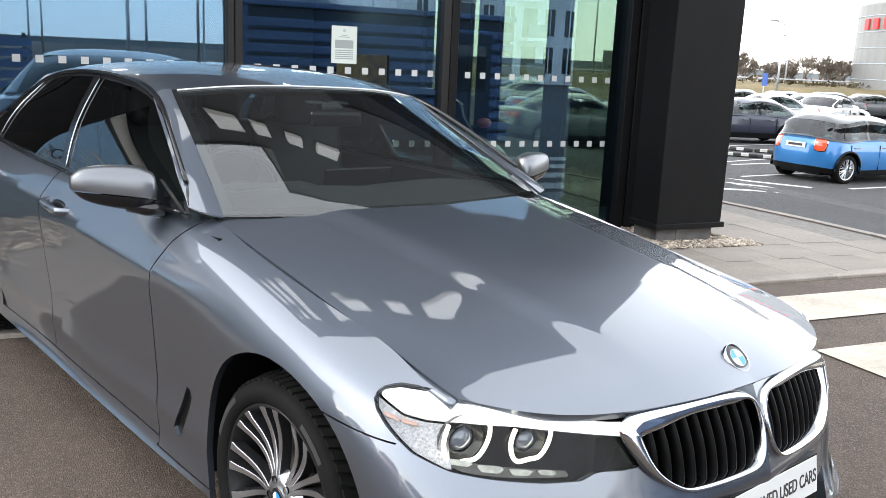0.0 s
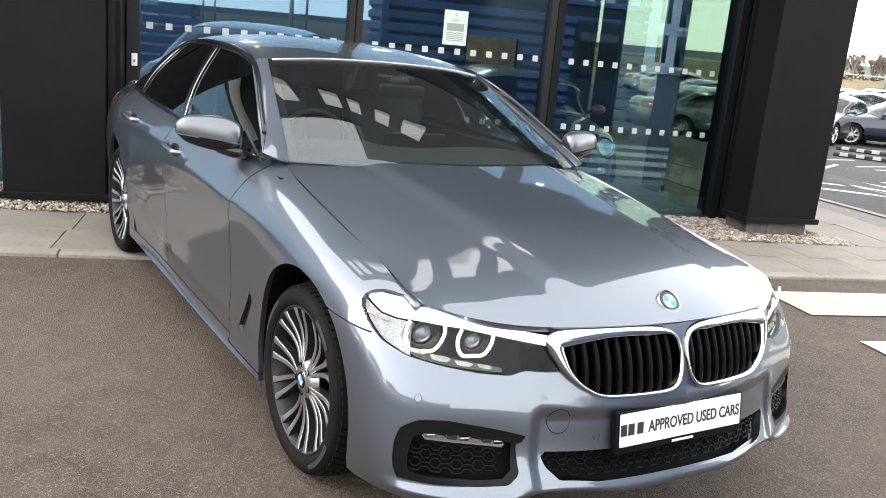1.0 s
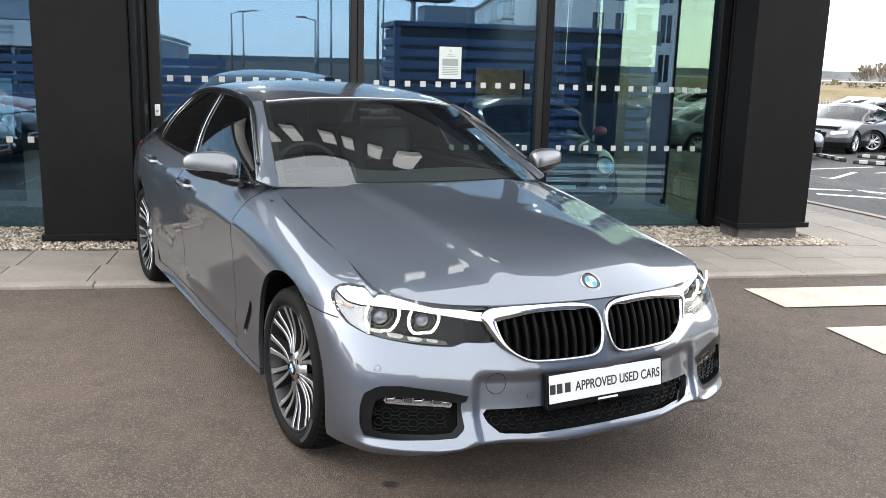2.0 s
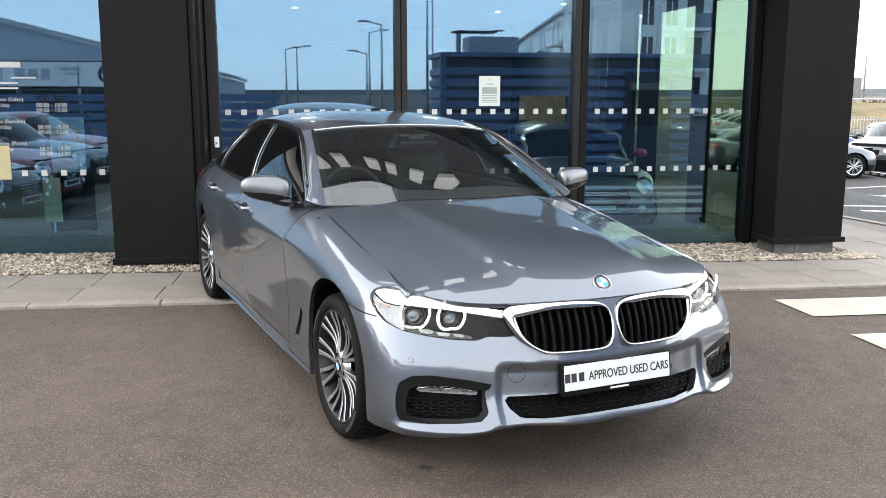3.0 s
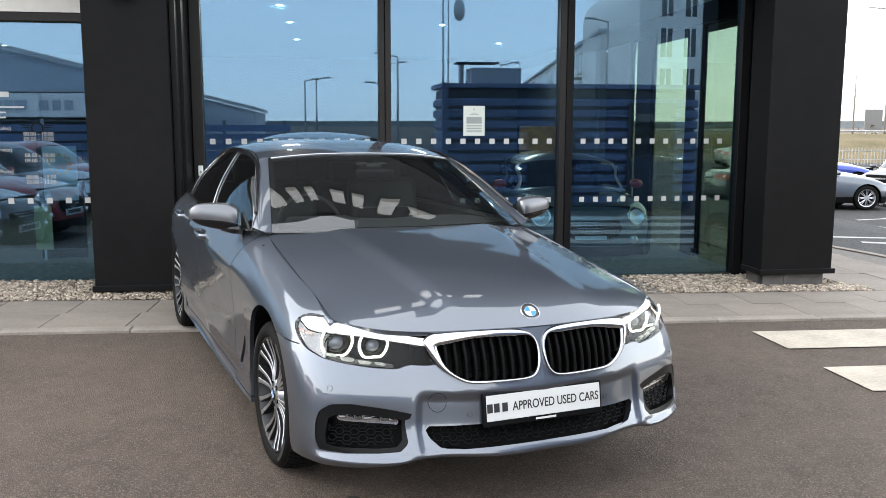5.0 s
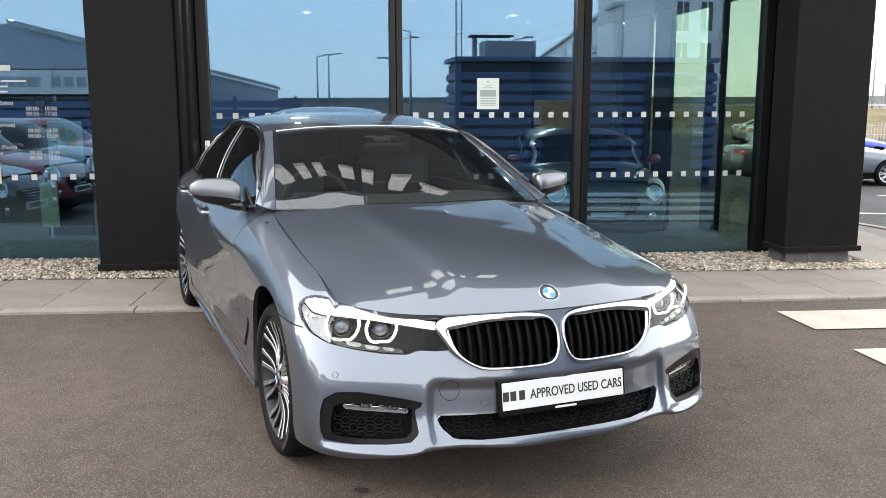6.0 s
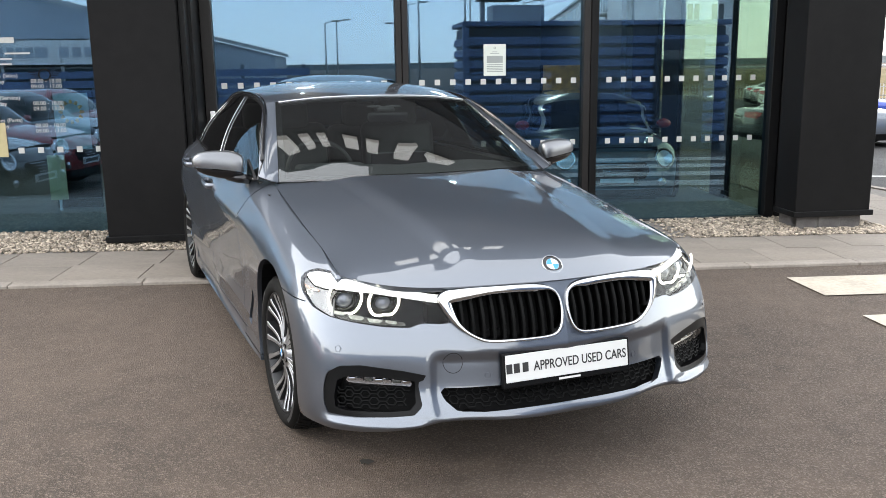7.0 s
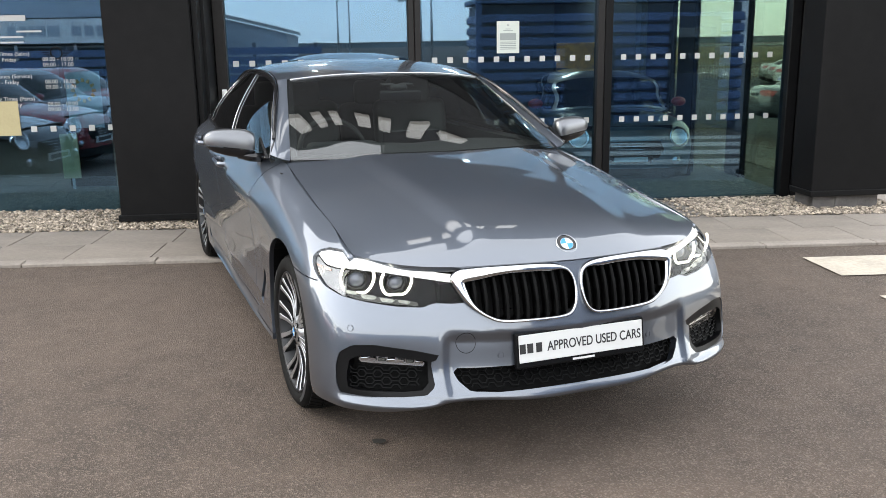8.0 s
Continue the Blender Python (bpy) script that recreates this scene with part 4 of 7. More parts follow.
# outlines
head_in = inside([(0.456, 0.80), (0.462, 0.690), (0.438, 0.606), (0.483, 0.603), (0.545, 0.605), (0.587, 0.590), (0.665, 0.592), (0.762, 0.603), (0.872, 0.617), (0.964, 0.643), (1.036, 0.683), (1.085, 0.715), (1.10, 0.735), (1.085, 0.752), (1.05, 0.760), (0.95, 0.763), (0.89, 0.765), (0.885, 0.82)], 0.0)
KID = smooth_loop([(0.468, 0.690), (0.448, 0.716), (0.40, 0.727), (0.26, 0.733), (0.125, 0.731), (0.04, 0.712), (0.010, 0.665), (0.011, 0.60), (0.04, 0.552), (0.12, 0.540), (0.27, 0.541), (0.345, 0.553), (0.408, 0.59), (0.448, 0.637)], 96)
kid_in = inside(KID)
mid_in = inside([(-0.1, 0.392), (0.486, 0.390), (0.470, 0.352), (0.435, 0.322), (0.39, 0.314), (-0.1, 0.318)])
side_in = inside([(0.520, 0.432), (0.62, 0.450), (0.75, 0.469), (0.827, 0.464), (0.876, 0.436), (0.889, 0.397), (0.887, 0.335), (0.868, 0.303), (0.768, 0.300), (0.66, 0.304), (0.593, 0.311), (0.561, 0.338), (0.566, 0.39), (0.572, 0.411)])
vent_in = inside([(0.475, 0.455), (0.515, 0.465), (0.60, 0.32), (0.592, 0.292), (0.548, 0.30)])
ARCH = 0.372
ARCH_FRONT = 0.84  # the front arch reaches further forward than back


def arch_f(yc):
    return lambda a, b, p: math.hypot((p[1] - yc) * (ARCH_FRONT if p[1] < yc == 0 else 1.0), (p[2] - 0.338)) - ARCH if p[0] > 0.6 else 1.0


def gap1(p):
    """Front edge of the front door."""
    return 0.735 - 0.06 * max(0, (p[2] - 0.72)) / 0.25 - 0.05 * max(0, (0.5 - p[2]))


def gap2(p):
    return 1.80 + 0.05 * (p[2] - 0.84)


def gap3(p):
    """Rear edge of the rear door, which follows the wheel arch."""
    z = p[2]
    return 2.80 + 0.12 * (z - 0.9) - 0.75 * max(0, 0.72 - z) ** 1.3


G = 0.0032


def rows(lo, hi, n, extra=()):
    return sorted(set([float(v) for v in np.linspace(lo, hi, n + 1)] + list(extra)))


bumper = patch("front_bumper", shell, rows(0, 1.45, 92), rows(0, 0.80, 34), 0, 0,
               [lambda a, b, p: 0.652 - p[2] if a > 1.0 else 1.0, lambda a, b, p: -head_in(a, p[2]), lambda a, b, p: -kid_in(p[0], p[2]), lambda a, b, p: -mid_in(p[0], p[2]),
                lambda a, b, p: -side_in(a, p[2]), arch_f(0), lambda a, b, p: -0.06 - p[1] if a > 1.2 else 1.0], M_PAINT, car, both=True, rim=0.03)
for s in (-1, 1):
    fender = patch("front_wing", shell, rows(0.96, 2.3, 60), rows(0, 0.80, 30), 0, 0,
                   [lambda a, b, p: p[2] - 0.656 if p[1] < 0.1 else 1.0, lambda a, b, p: -head_in(a, p[2]) - 0.001, arch_f(0), lambda a, b, p: gap1(p) - G - p[1], lambda a, b, p: p[2] - 0.222 - 0.0,
                    lambda a, b, p: -vent_in(p[1], p[2])], M_PAINT, car, side=s)
    patch("air_vent", shell, rows(1.85, 2.1, 8), rows(0, 0.5, 14), 0, 0, [lambda a, b, p: vent_in(p[1], p[2]) + 0.004], M_PLASTIC, fender, side=s, rim=0, lift=-0.012)
    bm = cube(-0.002, 0.002, -0.024, 0.024, -0.008, 0.008, 0.001)
    badge = part("wing_badge", bm, M_CHROME, fender, m=pose(s * 0.909, 0.54, 0.686, 0, 0, -s * 1.0))
    for k, mt in enumerate((M_BADGEBLUE, M_SIGNBLUE, M_RED)):
        part("badge_stripe", cube(-0.0026, 0.0026, -0.022 + 0.009 * k, -0.014 + 0.009 * k, -0.007, 0.007), mt, badge)
    d1 = patch("front_door", shell, rows(2.05, 3.4, 44), rows(0, 0.80, 26), 0, 0, [lambda a, b, p: p[1] - gap1(p) - G, lambda a, b, p: gap2(p) - G - p[1], lambda a, b, p: p[2] - 0.25], M_PAINT, car, side=s)
    d2 = patch("rear_door", shell, rows(3.1, 4.45, 44), rows(0, 0.80, 26), 0, 0, [lambda a, b, p: p[1] - gap2(p) - G, lambda a, b, p: gap3(p) - G - p[1], lambda a, b, p: p[2] - 0.25, arch_f(2.975)], M_PAINT, car, side=s)
    patch("side_sill", shell, rows(1.5, 4.3, 40), rows(0, 0.2, 8), 0, 0, [lambda a, b, p: 0.246 - p[2], arch_f(0), arch_f(2.975), lambda a, b, p: p[1] - 0.30, lambda a, b, p: 2.68 - p[1], lambda a, b, p: max(0.218 - p[2], p[1] - gap1(p))], M_PAINT, car, side=s)
    patch("rear_quarter", shell, rows(3.6, 6.3, 60), rows(0, 0.80, 28), 0, 0, [lambda a, b, p: p[1] - gap3(p) - G, arch_f(2.975), lambda a, b, p: p[1] - 2.5], M_PAINT, car, side=s)
    # wheel arch liners
    for yc in (0, 2.975):
        bm = bmesh.new()
        ring = []
        for k in range(25):
            an = radians(-12 + 200 * k / 24)
            dy = (ARCH + 0.002) * math.cos(an) / (ARCH_FRONT if yc == 0 and math.cos(an) < 0 else 1.0)
            ring.append([bm.verts.new((s * x, yc + dy, 0.338 + (ARCH + 0.002) * math.sin(an))) for x in (0.50, 0.895)])
        for a, b in zip(ring, ring[1:]):
            bm.faces.new((a[0], a[1], b[1], b[0]))
        bm.faces.new([r[0] for r in ring])
        part("arch_liner", bm, M_PLASTIC, car)
    # door handles
    for d, yc, zc in ((d1, 1.60, 0.842), (d2, 2.50, 0.872)):
        x0 = s * 0.928
        bm = bmesh.new()
        pts = [(x0 - s * 0.018, yc - 0.115, zc), (x0 + s * 0.018, yc - 0.095, zc + 0.001), (x0 + s * 0.028, yc - 0.04, zc + 0.003), (x0 + s * 0.028, yc + 0.05, zc + 0.006), (x0 + s * 0.018, yc + 0.1, zc + 0.008), (x0 - s * 0.018, yc + 0.115, zc + 0.008)]
        w = spline_basis(range(6))
        tube(bm, [tuple(w(k * 5 / 20) @ np.array(pts)) for k in range(21)], 0.0135, 10)
        bm.transform(Matrix.Translation((x0, yc, zc)) @ Matrix.Diagonal((1, 1, 1.25, 1)) @ Matrix.Translation((-x0, -yc, -zc)))
        hd = part("door_handle", bm, M_PAINT, d, smooth=True)
        bm = bmesh.new()
        bmesh.ops.create_uvsphere(bm, u_segments=16, v_segments=8, radius=1, matrix=pose(x0 - s * 0.012, yc, zc) @ Matrix.Diagonal((0.012, 0.085, 0.032, 1)))
        part("handle_recess", bm, M_PLASTIC, d, smooth=True)
        part("handle_trim", cube(x0 + s * 0.02 - 0.004, x0 + s * 0.02 + 0.016 * (1 if s > 0 else 0.3), yc - 0.06, yc + 0.07, zc - 0.017, zc - 0.012), M_CHROME, d)

# bonnet
US = [0, 0.12, 0.36, 0.68, 1.0]
BV = [0, 0.42, 0.72, 1.0]
b0 = [(0, -0.806, 0.735), (0, -0.735, 0.787), (0, -0.45, 0.868), (0, 0.0, 0.941), (0, 0.40, 0.990)]
b1 = [(0.30, -0.783, 0.738), (0.315, -0.70, 0.783), (0.35, -0.42, 0.856), (0.41, 0.0, 0.925), (0.46, 0.48, 0.985)]
b2 = [(0.575, -0.683, 0.735), (0.58, -0.605, 0.767), (0.60, -0.35, 0.824), (0.62, 0.02, 0.890), (0.64, 0.57, 0.967)]
b3 = [(0.743, -0.512, 0.756), (0.748, -0.44, 0.770), (0.754, -0.20, 0.812), (0.758, 0.10, 0.868), (0.748, 0.68, 0.955)]


def dome(p, a, b):
    """The raised middle of the bonnet with its two long creases."""
    x, y, z = p
    edge = 0.33 + 0.10 * (y + 0.7)
    k = smooth01((edge + 0.06 - x) / 0.12)
    z += 0.010 * k * smooth01((y + 0.80) / 0.25)
    z -= 0.003 * math.exp(-((x - edge - 0.14) / 0.09) ** 2) * smooth01((y + 0.6) / 0.3)
    return np.array((x, y, z))


hood = loft(US, BV, [b0, b1, b2, b3], dome)
bonnet = patch("bonnet", hood, (0, 1.0), (0, 0.995), 56, 56, [lambda a, b, p: -kid_in(p[0], p[2]) - 0.002 if p[1] < -0.6 else 1.0], M_PAINT, car, both=True, rim=0.025, away=(0, 0, -1.0))
for s in (-1, 1):
    edge = [hood(k / 24, 1.0) for k in range(25)]
    part("bonnet_seal", tube(bmesh.new(), [(s * (q[0] + 0.004), q[1], q[2] - 0.017) for q in edge], 0.0135, 8), M_PAINT, bonnet, smooth=True)
# badge on the bonnet
bd = pose(0, -0.747, 0.782, 44, 0, 0)
bm = bmesh.new()
lathe(bm, [(0.0001, 0.0045), (0.030, 0.0045), (0.0405, 0.003), (0.041, -0.004)], 40)
roundel = part("bonnet_badge", bm, M_BLACK, bonnet, "round badge in blue, white and black", True, bd)
bm = bmesh.new()
lathe(bm, [(0.0385, 0.0035), (0.0395, 0.006), (0.0412, 0.005), (0.0415, -0.004)], 40)
part("badge_rim", bm, M_CHROME, roundel, smooth=True)
bm = bmesh.new()
lathe(bm, [(0.0245, 0.005), (0.0252, 0.0062), (0.0259, 0.005)], 40)
part("badge_rim", bm, M_CHROME, roundel, smooth=True)
for q in range(4):
    bm = bmesh.new()
    c = bm.verts.new((0, 0, 0.0053))
    rim_v = [bm.verts.new((0.0245 * math.cos(math.pi / 2 * (q + k / 10)), 0.0245 * math.sin(math.pi / 2 * (q + k / 10)), 0.0053)) for k in range(11)]
    for k in range(10):
        bm.faces.new((c, rim_v[k], rim_v[k + 1]))
    part("badge_quarter", bm, M_BADGEBLUE if q % 2 else M_BADGEWHITE, roundel)


# kidney grilles
def kid_y(x, z):
    return -0.875 + 0.38 * (z - 0.545) + 0.27 * x * x


for s in (-1, 1):
    loop = np.array(KID)
    tang = np.roll(loop, -1, 0) - np.roll(loop, 1, 0)
    nrm = np.stack([tang[:, 1], -tang[:, 0]], 1)
    nrm /= np.linalg.norm(nrm, axis=1)[:, None]
    if np.mean((loop - loop.mean(0)) * nrm) > 0:
        nrm = -nrm
    bm = bmesh.new()
    rings = []
    prof = [(-0.003, -0.012), (-0.001, 0.004), (0.12, 0.011), (0.5, 0.014), (0.85, 0.010), (1.0, 0.002), (1.06, -0.04)]
    widths = []
    for (x, z), n in zip(loop, nrm):
        top = smooth01((z - 0.60) / 0.10)
        out = smooth01((x - 0.25) / 0.18)
        widths.append(0.011 + 0.018 * top * smooth01((x - 0.02) / 0.1) + 0.016 * out * smooth01((z - 0.56) / 0.08))
    for t, pr in prof:
        row = []
        for (x, z), n, w in zip(loop, nrm, widths):
            d = t * w if t >= 0 else t
            xx, zz = x + n[0] * d, z + n[1] * d
            row.append(bm.verts.new((s * xx, kid_y(xx, zz) - pr, zz)))
        rings.append(row)
    N = len(loop)
    for a, b in zip(rings, rings[1:]):
        for k in range(N):
            f = (a[k], a[(k + 1) % N], b[(k + 1) % N], b[k])
            bm.faces.new(f if s > 0 else f[::-1])
    bmesh.ops.recalc_face_normals(bm, faces=bm.faces)
    kid = part("kidney_grille", bm, M_CHROME, car, "chrome-framed kidney grille with black slats", True)
    # dark backing
    bm = bmesh.new()
    c = bm.verts.new((s * 0.23, kid_y(0.23, 0.64) + 0.06, 0.64))
    back = [bm.verts.new((s * x, kid_y(x, z) + 0.045, z)) for x, z in loop]
    for k in range(N):
        bm.faces.new((c, back[k], back[(k + 1) % N]))
    part("grille_backing", bm, M_MESHBLK, kid)
    # slats
    for k in range(10):
        x = 0.050 + k * 0.0378
        zs = [z for (px, z), w in zip(loop, widths) if abs(px - x) < 0.012]
        lo, hi = min(zs) + 0.006, max(zs) - 0.012
        bm = bmesh.new()
        rr = []
        for j in range(9):
            z = lo + (hi - lo) * j / 8
            y = kid_y(x, z) + 0.006 + 0.012 * (2 * j / 8 - 1) ** 2
            rr.append([bm.verts.new((s * (x + dx), y + dy, z)) for dx, dy in ((-0.0065, 0.003), (-0.003, -0.003), (0.003, -0.003), (0.0065, 0.003), (0.005, 0.035), (-0.005, 0.035))])
        for a, b in zip(rr, rr[1:]):
            for i in range(6):
                f = (a[i], a[(i + 1) % 6], b[(i + 1) % 6], b[i])
                bm.faces.new(f)
        bmesh.ops.recalc_face_normals(bm, faces=bm.faces)
        part("slat", bm, M_SLAT, kid, smooth=True)
    part("cross_bar", cube(min(s * 0.03, s * 0.32), max(s * 0.03, s * 0.32), -0.80, -0.795, 0.569, 0.574), M_BLACK, kid)

# lower middle intake
patch("intake_mesh", shell, rows(0, 0.5, 20), rows(0.05, 0.3, 10), 0, 0, [lambda a, b, p: mid_in(p[0], p[2]) + 0.02], M_MESHBLK, bumper, both=True, rim=0, lift=-0.05)


def honeycomb(name, region, a0, a1, z0, z1, step, parent, s, lift=-0.022, b0=0.0, b1=0.4):
    """Flat honeycomb bars of a grille that follow the nose."""
    bm = bmesh.new()

    def at(a, z):
        lo, hi = b0, b1
        for _ in range(22):
            m = (lo + hi) / 2
            if shell(a, m)[2] < z:
                lo = m
            else:
                hi = m
        p = shell(a, lo)
        return Vector((s * p[0], p[1] - lift, p[2]))
    h = step * 0.42
    zr = z0
    k = 0
    while zr < z1:
        a = a0 + (step / 2 if k % 2 else 0)
        while a < a1:
            hexa = [(a - step * 0.30, zr), (a - step * 0.14, zr + h / 2), (a + step * 0.14, zr + h / 2), (a + step * 0.30, zr), (a + step * 0.70, zr)]
            for (u0, w0), (u1, w1) in zip(hexa, hexa[1:]):
                if region(u0, w0) > 0.0 and region(u1, w1) > 0.0:
                    rod(bm, at(u0, w0), at(u1, w1), 0.0026, None, 4, False)
            low = [(a - step * 0.30, zr), (a - step * 0.14, zr - h / 2), (a + step * 0.14, zr - h / 2), (a + step * 0.30, zr)]
            for (u0, w0), (u1, w1) in zip(low, low[1:]):
                if region(u0, w0) > 0.0 and region(u1, w1) > 0.0:
                    rod(bm, at(u0, w0), at(u1, w1), 0.0026, None, 4, False)
            a += step
        zr += h
        k += 1
    return part(name, bm, M_SLAT, parent, "black honeycomb grille")


for s in (-1, 1):
    honeycomb("honeycomb", mid_in, 0.0, 0.49, 0.322, 0.390, 0.058, bumper, s, -0.028)
    intake = patch("side_intake", shell, rows(0.48, 0.95, 34), rows(0.0, 0.36, 22), 0, 0, [lambda a, b, p: side_in(a, p[2]) - 0.0, lambda a, b, p: -inside([(0.580, 0.415), (0.70, 0.428), (0.80, 0.430), (0.835, 0.415), (0.845, 0.36), (0.838, 0.325), (0.80, 0.318), (0.66, 0.320), (0.605, 0.326), (0.582, 0.348)])(a, p[2])], M_PLASTIC, bumper, side=s, rim=0.05, lift=-0.004)
    core = inside([(0.572, 0.422), (0.70, 0.435), (0.81, 0.437), (0.845, 0.42), (0.855, 0.36), (0.848, 0.318), (0.80, 0.311), (0.66, 0.313), (0.60, 0.319), (0.574, 0.343)])
    patch("intake_backing", shell, rows(0.5, 0.93, 16), rows(0.0, 0.36, 12), 0, 0, [lambda a, b, p: core(a, p[2])], M_MESHBLK, bumper, side=s, rim=0, lift=-0.055)
    low = inside([(0.585, 0.390), (0.84, 0.395), (0.848, 0.36), (0.838, 0.320), (0.66, 0.318), (0.60, 0.326)])
    honeycomb("honeycomb", low, 0.57, 0.88, 0.320, 0.395, 0.052, bumper, s, -0.034)
    fl = inside([(0.588, 0.410), (0.70, 0.421), (0.80, 0.425), (0.812, 0.413), (0.80, 0.403), (0.60, 0.394)])
    fog = patch("fog_lamp", shell, rows(0.56, 0.88, 24), rows(0.1, 0.36, 16), 0, 0, [lambda a, b, p: fl(a, p[2])], M_REFLECT, bumper, side=s, rim=0.02, lift=-0.036)
    for k in range(7):
        a = 0.612 + 0.029 * k
        p = shell(a, 0.285)
        bm = cube(-0.013, 0.013, -0.006, 0.006, -0.0055 - 0.001 * (k % 3), 0.0055, 0.0015)
        part("led_element", bm, (M_CHROME, M_CUP, M_REFLECT)[k % 3], fog, m=pose(s * (p[0] - 0.014), p[1] + 0.027, 0.405 + 0.0015 * k, (18, -14, 6)[k % 3], 0, s * (30 + (14, -12, 4)[(k + 1) % 3])))
    patch("fog_lens", shell, rows(0.56, 0.88, 20), rows(0.1, 0.36, 14), 0, 0, [lambda a, b, p: fl(a, p[2]) + 0.004], M_LENS, fog, side=s, rim=0, lift=-0.012)
    # parking sensors and towing eye cover
    for a, b in ((0.834, 0.385), (0.315, 0.302)):
        p = shell(a, b)
        q = (np.cross(shell(a + 0.001, b) - shell(a - 0.001, b), shell(a, b + 0.001) - shell(a, b - 0.001)))
        n = Vector(q).normalized()
        if n.y > 0:
            n = -n
        n = Vector((s * n.x, n.y, n.z))
        bm = bmesh.new()
        lathe(bm, [(0.0001, 0.0015), (0.009, 0.0015), (0.0098, -0.0005), (0.0112, -0.0005), (0.0118, 0.001), (0.0122, -0.002)], 24)
        part("parking_sensor", bm, M_PAINT, bumper, smooth=False, m=Matrix.Translation((s * p[0], p[1], p[2])) @ n.to_track_quat("Z", "Y").to_matrix().to_4x4())
def disc_at(x0, z0, r):
    return lambda a, b, p: r - math.hypot((p[0] - x0) * 1.07, p[2] - z0) if a < 0.8 else -1.0


patch("towing_cover", shell, rows(0.36, 0.50, 34), rows(0.28, 0.46, 34), 0, 0, [disc_at(0.434, 0.474, 0.0345)], M_PAINT, bumper, side=-1, rim=0.004, lift=0.0012, label="round body-coloured towing eye cover")
ringc = disc_at(0.434, 0.474, 0.0345)
patch("towing_recess", shell, rows(0.36, 0.50, 40), rows(0.28, 0.46, 40), 0, 0, [disc_at(0.434, 0.474, 0.0368), lambda a, b, p: -ringc(a, b, p)], M_PLASTIC, bumper, side=-1, rim=0, lift=0.0006)

# number plate
PLATE = pose(0, -0.880, 0.449, 90 - 10, 0, 0)
holder = part("plate_holder", cube(-0.270, 0.270, -0.066, 0.053, -0.018, 0.004, 0.004, 2), M_PLASTIC, car, "black number plate holder", m=PLATE)
plate = part("number_plate", cube(-0.26, 0.26, -0.046, 0.047, 0.0045, 0.0075, 0.002), M_PLATE, holder, "white dealer plate with black lettering")
lettering("lettering", "APPROVED USED CARS", 0.046, M_LETTER, pose(-0.146, -0.016, 0.008), holder, depth=0.0006, fill=0.398, bold=0.0005)
for x0 in (-0.258, -0.228, -0.192):
    part("lettering_bar", cube(x0, x0 + 0.024, -0.016, 0.016, 0.0076, 0.0086), M_LETTER, holder, "black brand lettering as plain bars")
part("lettering_bar", cube(-0.042, 0.05, -0.060, -0.053, 0.0042, 0.0052), M_PLATE, holder)

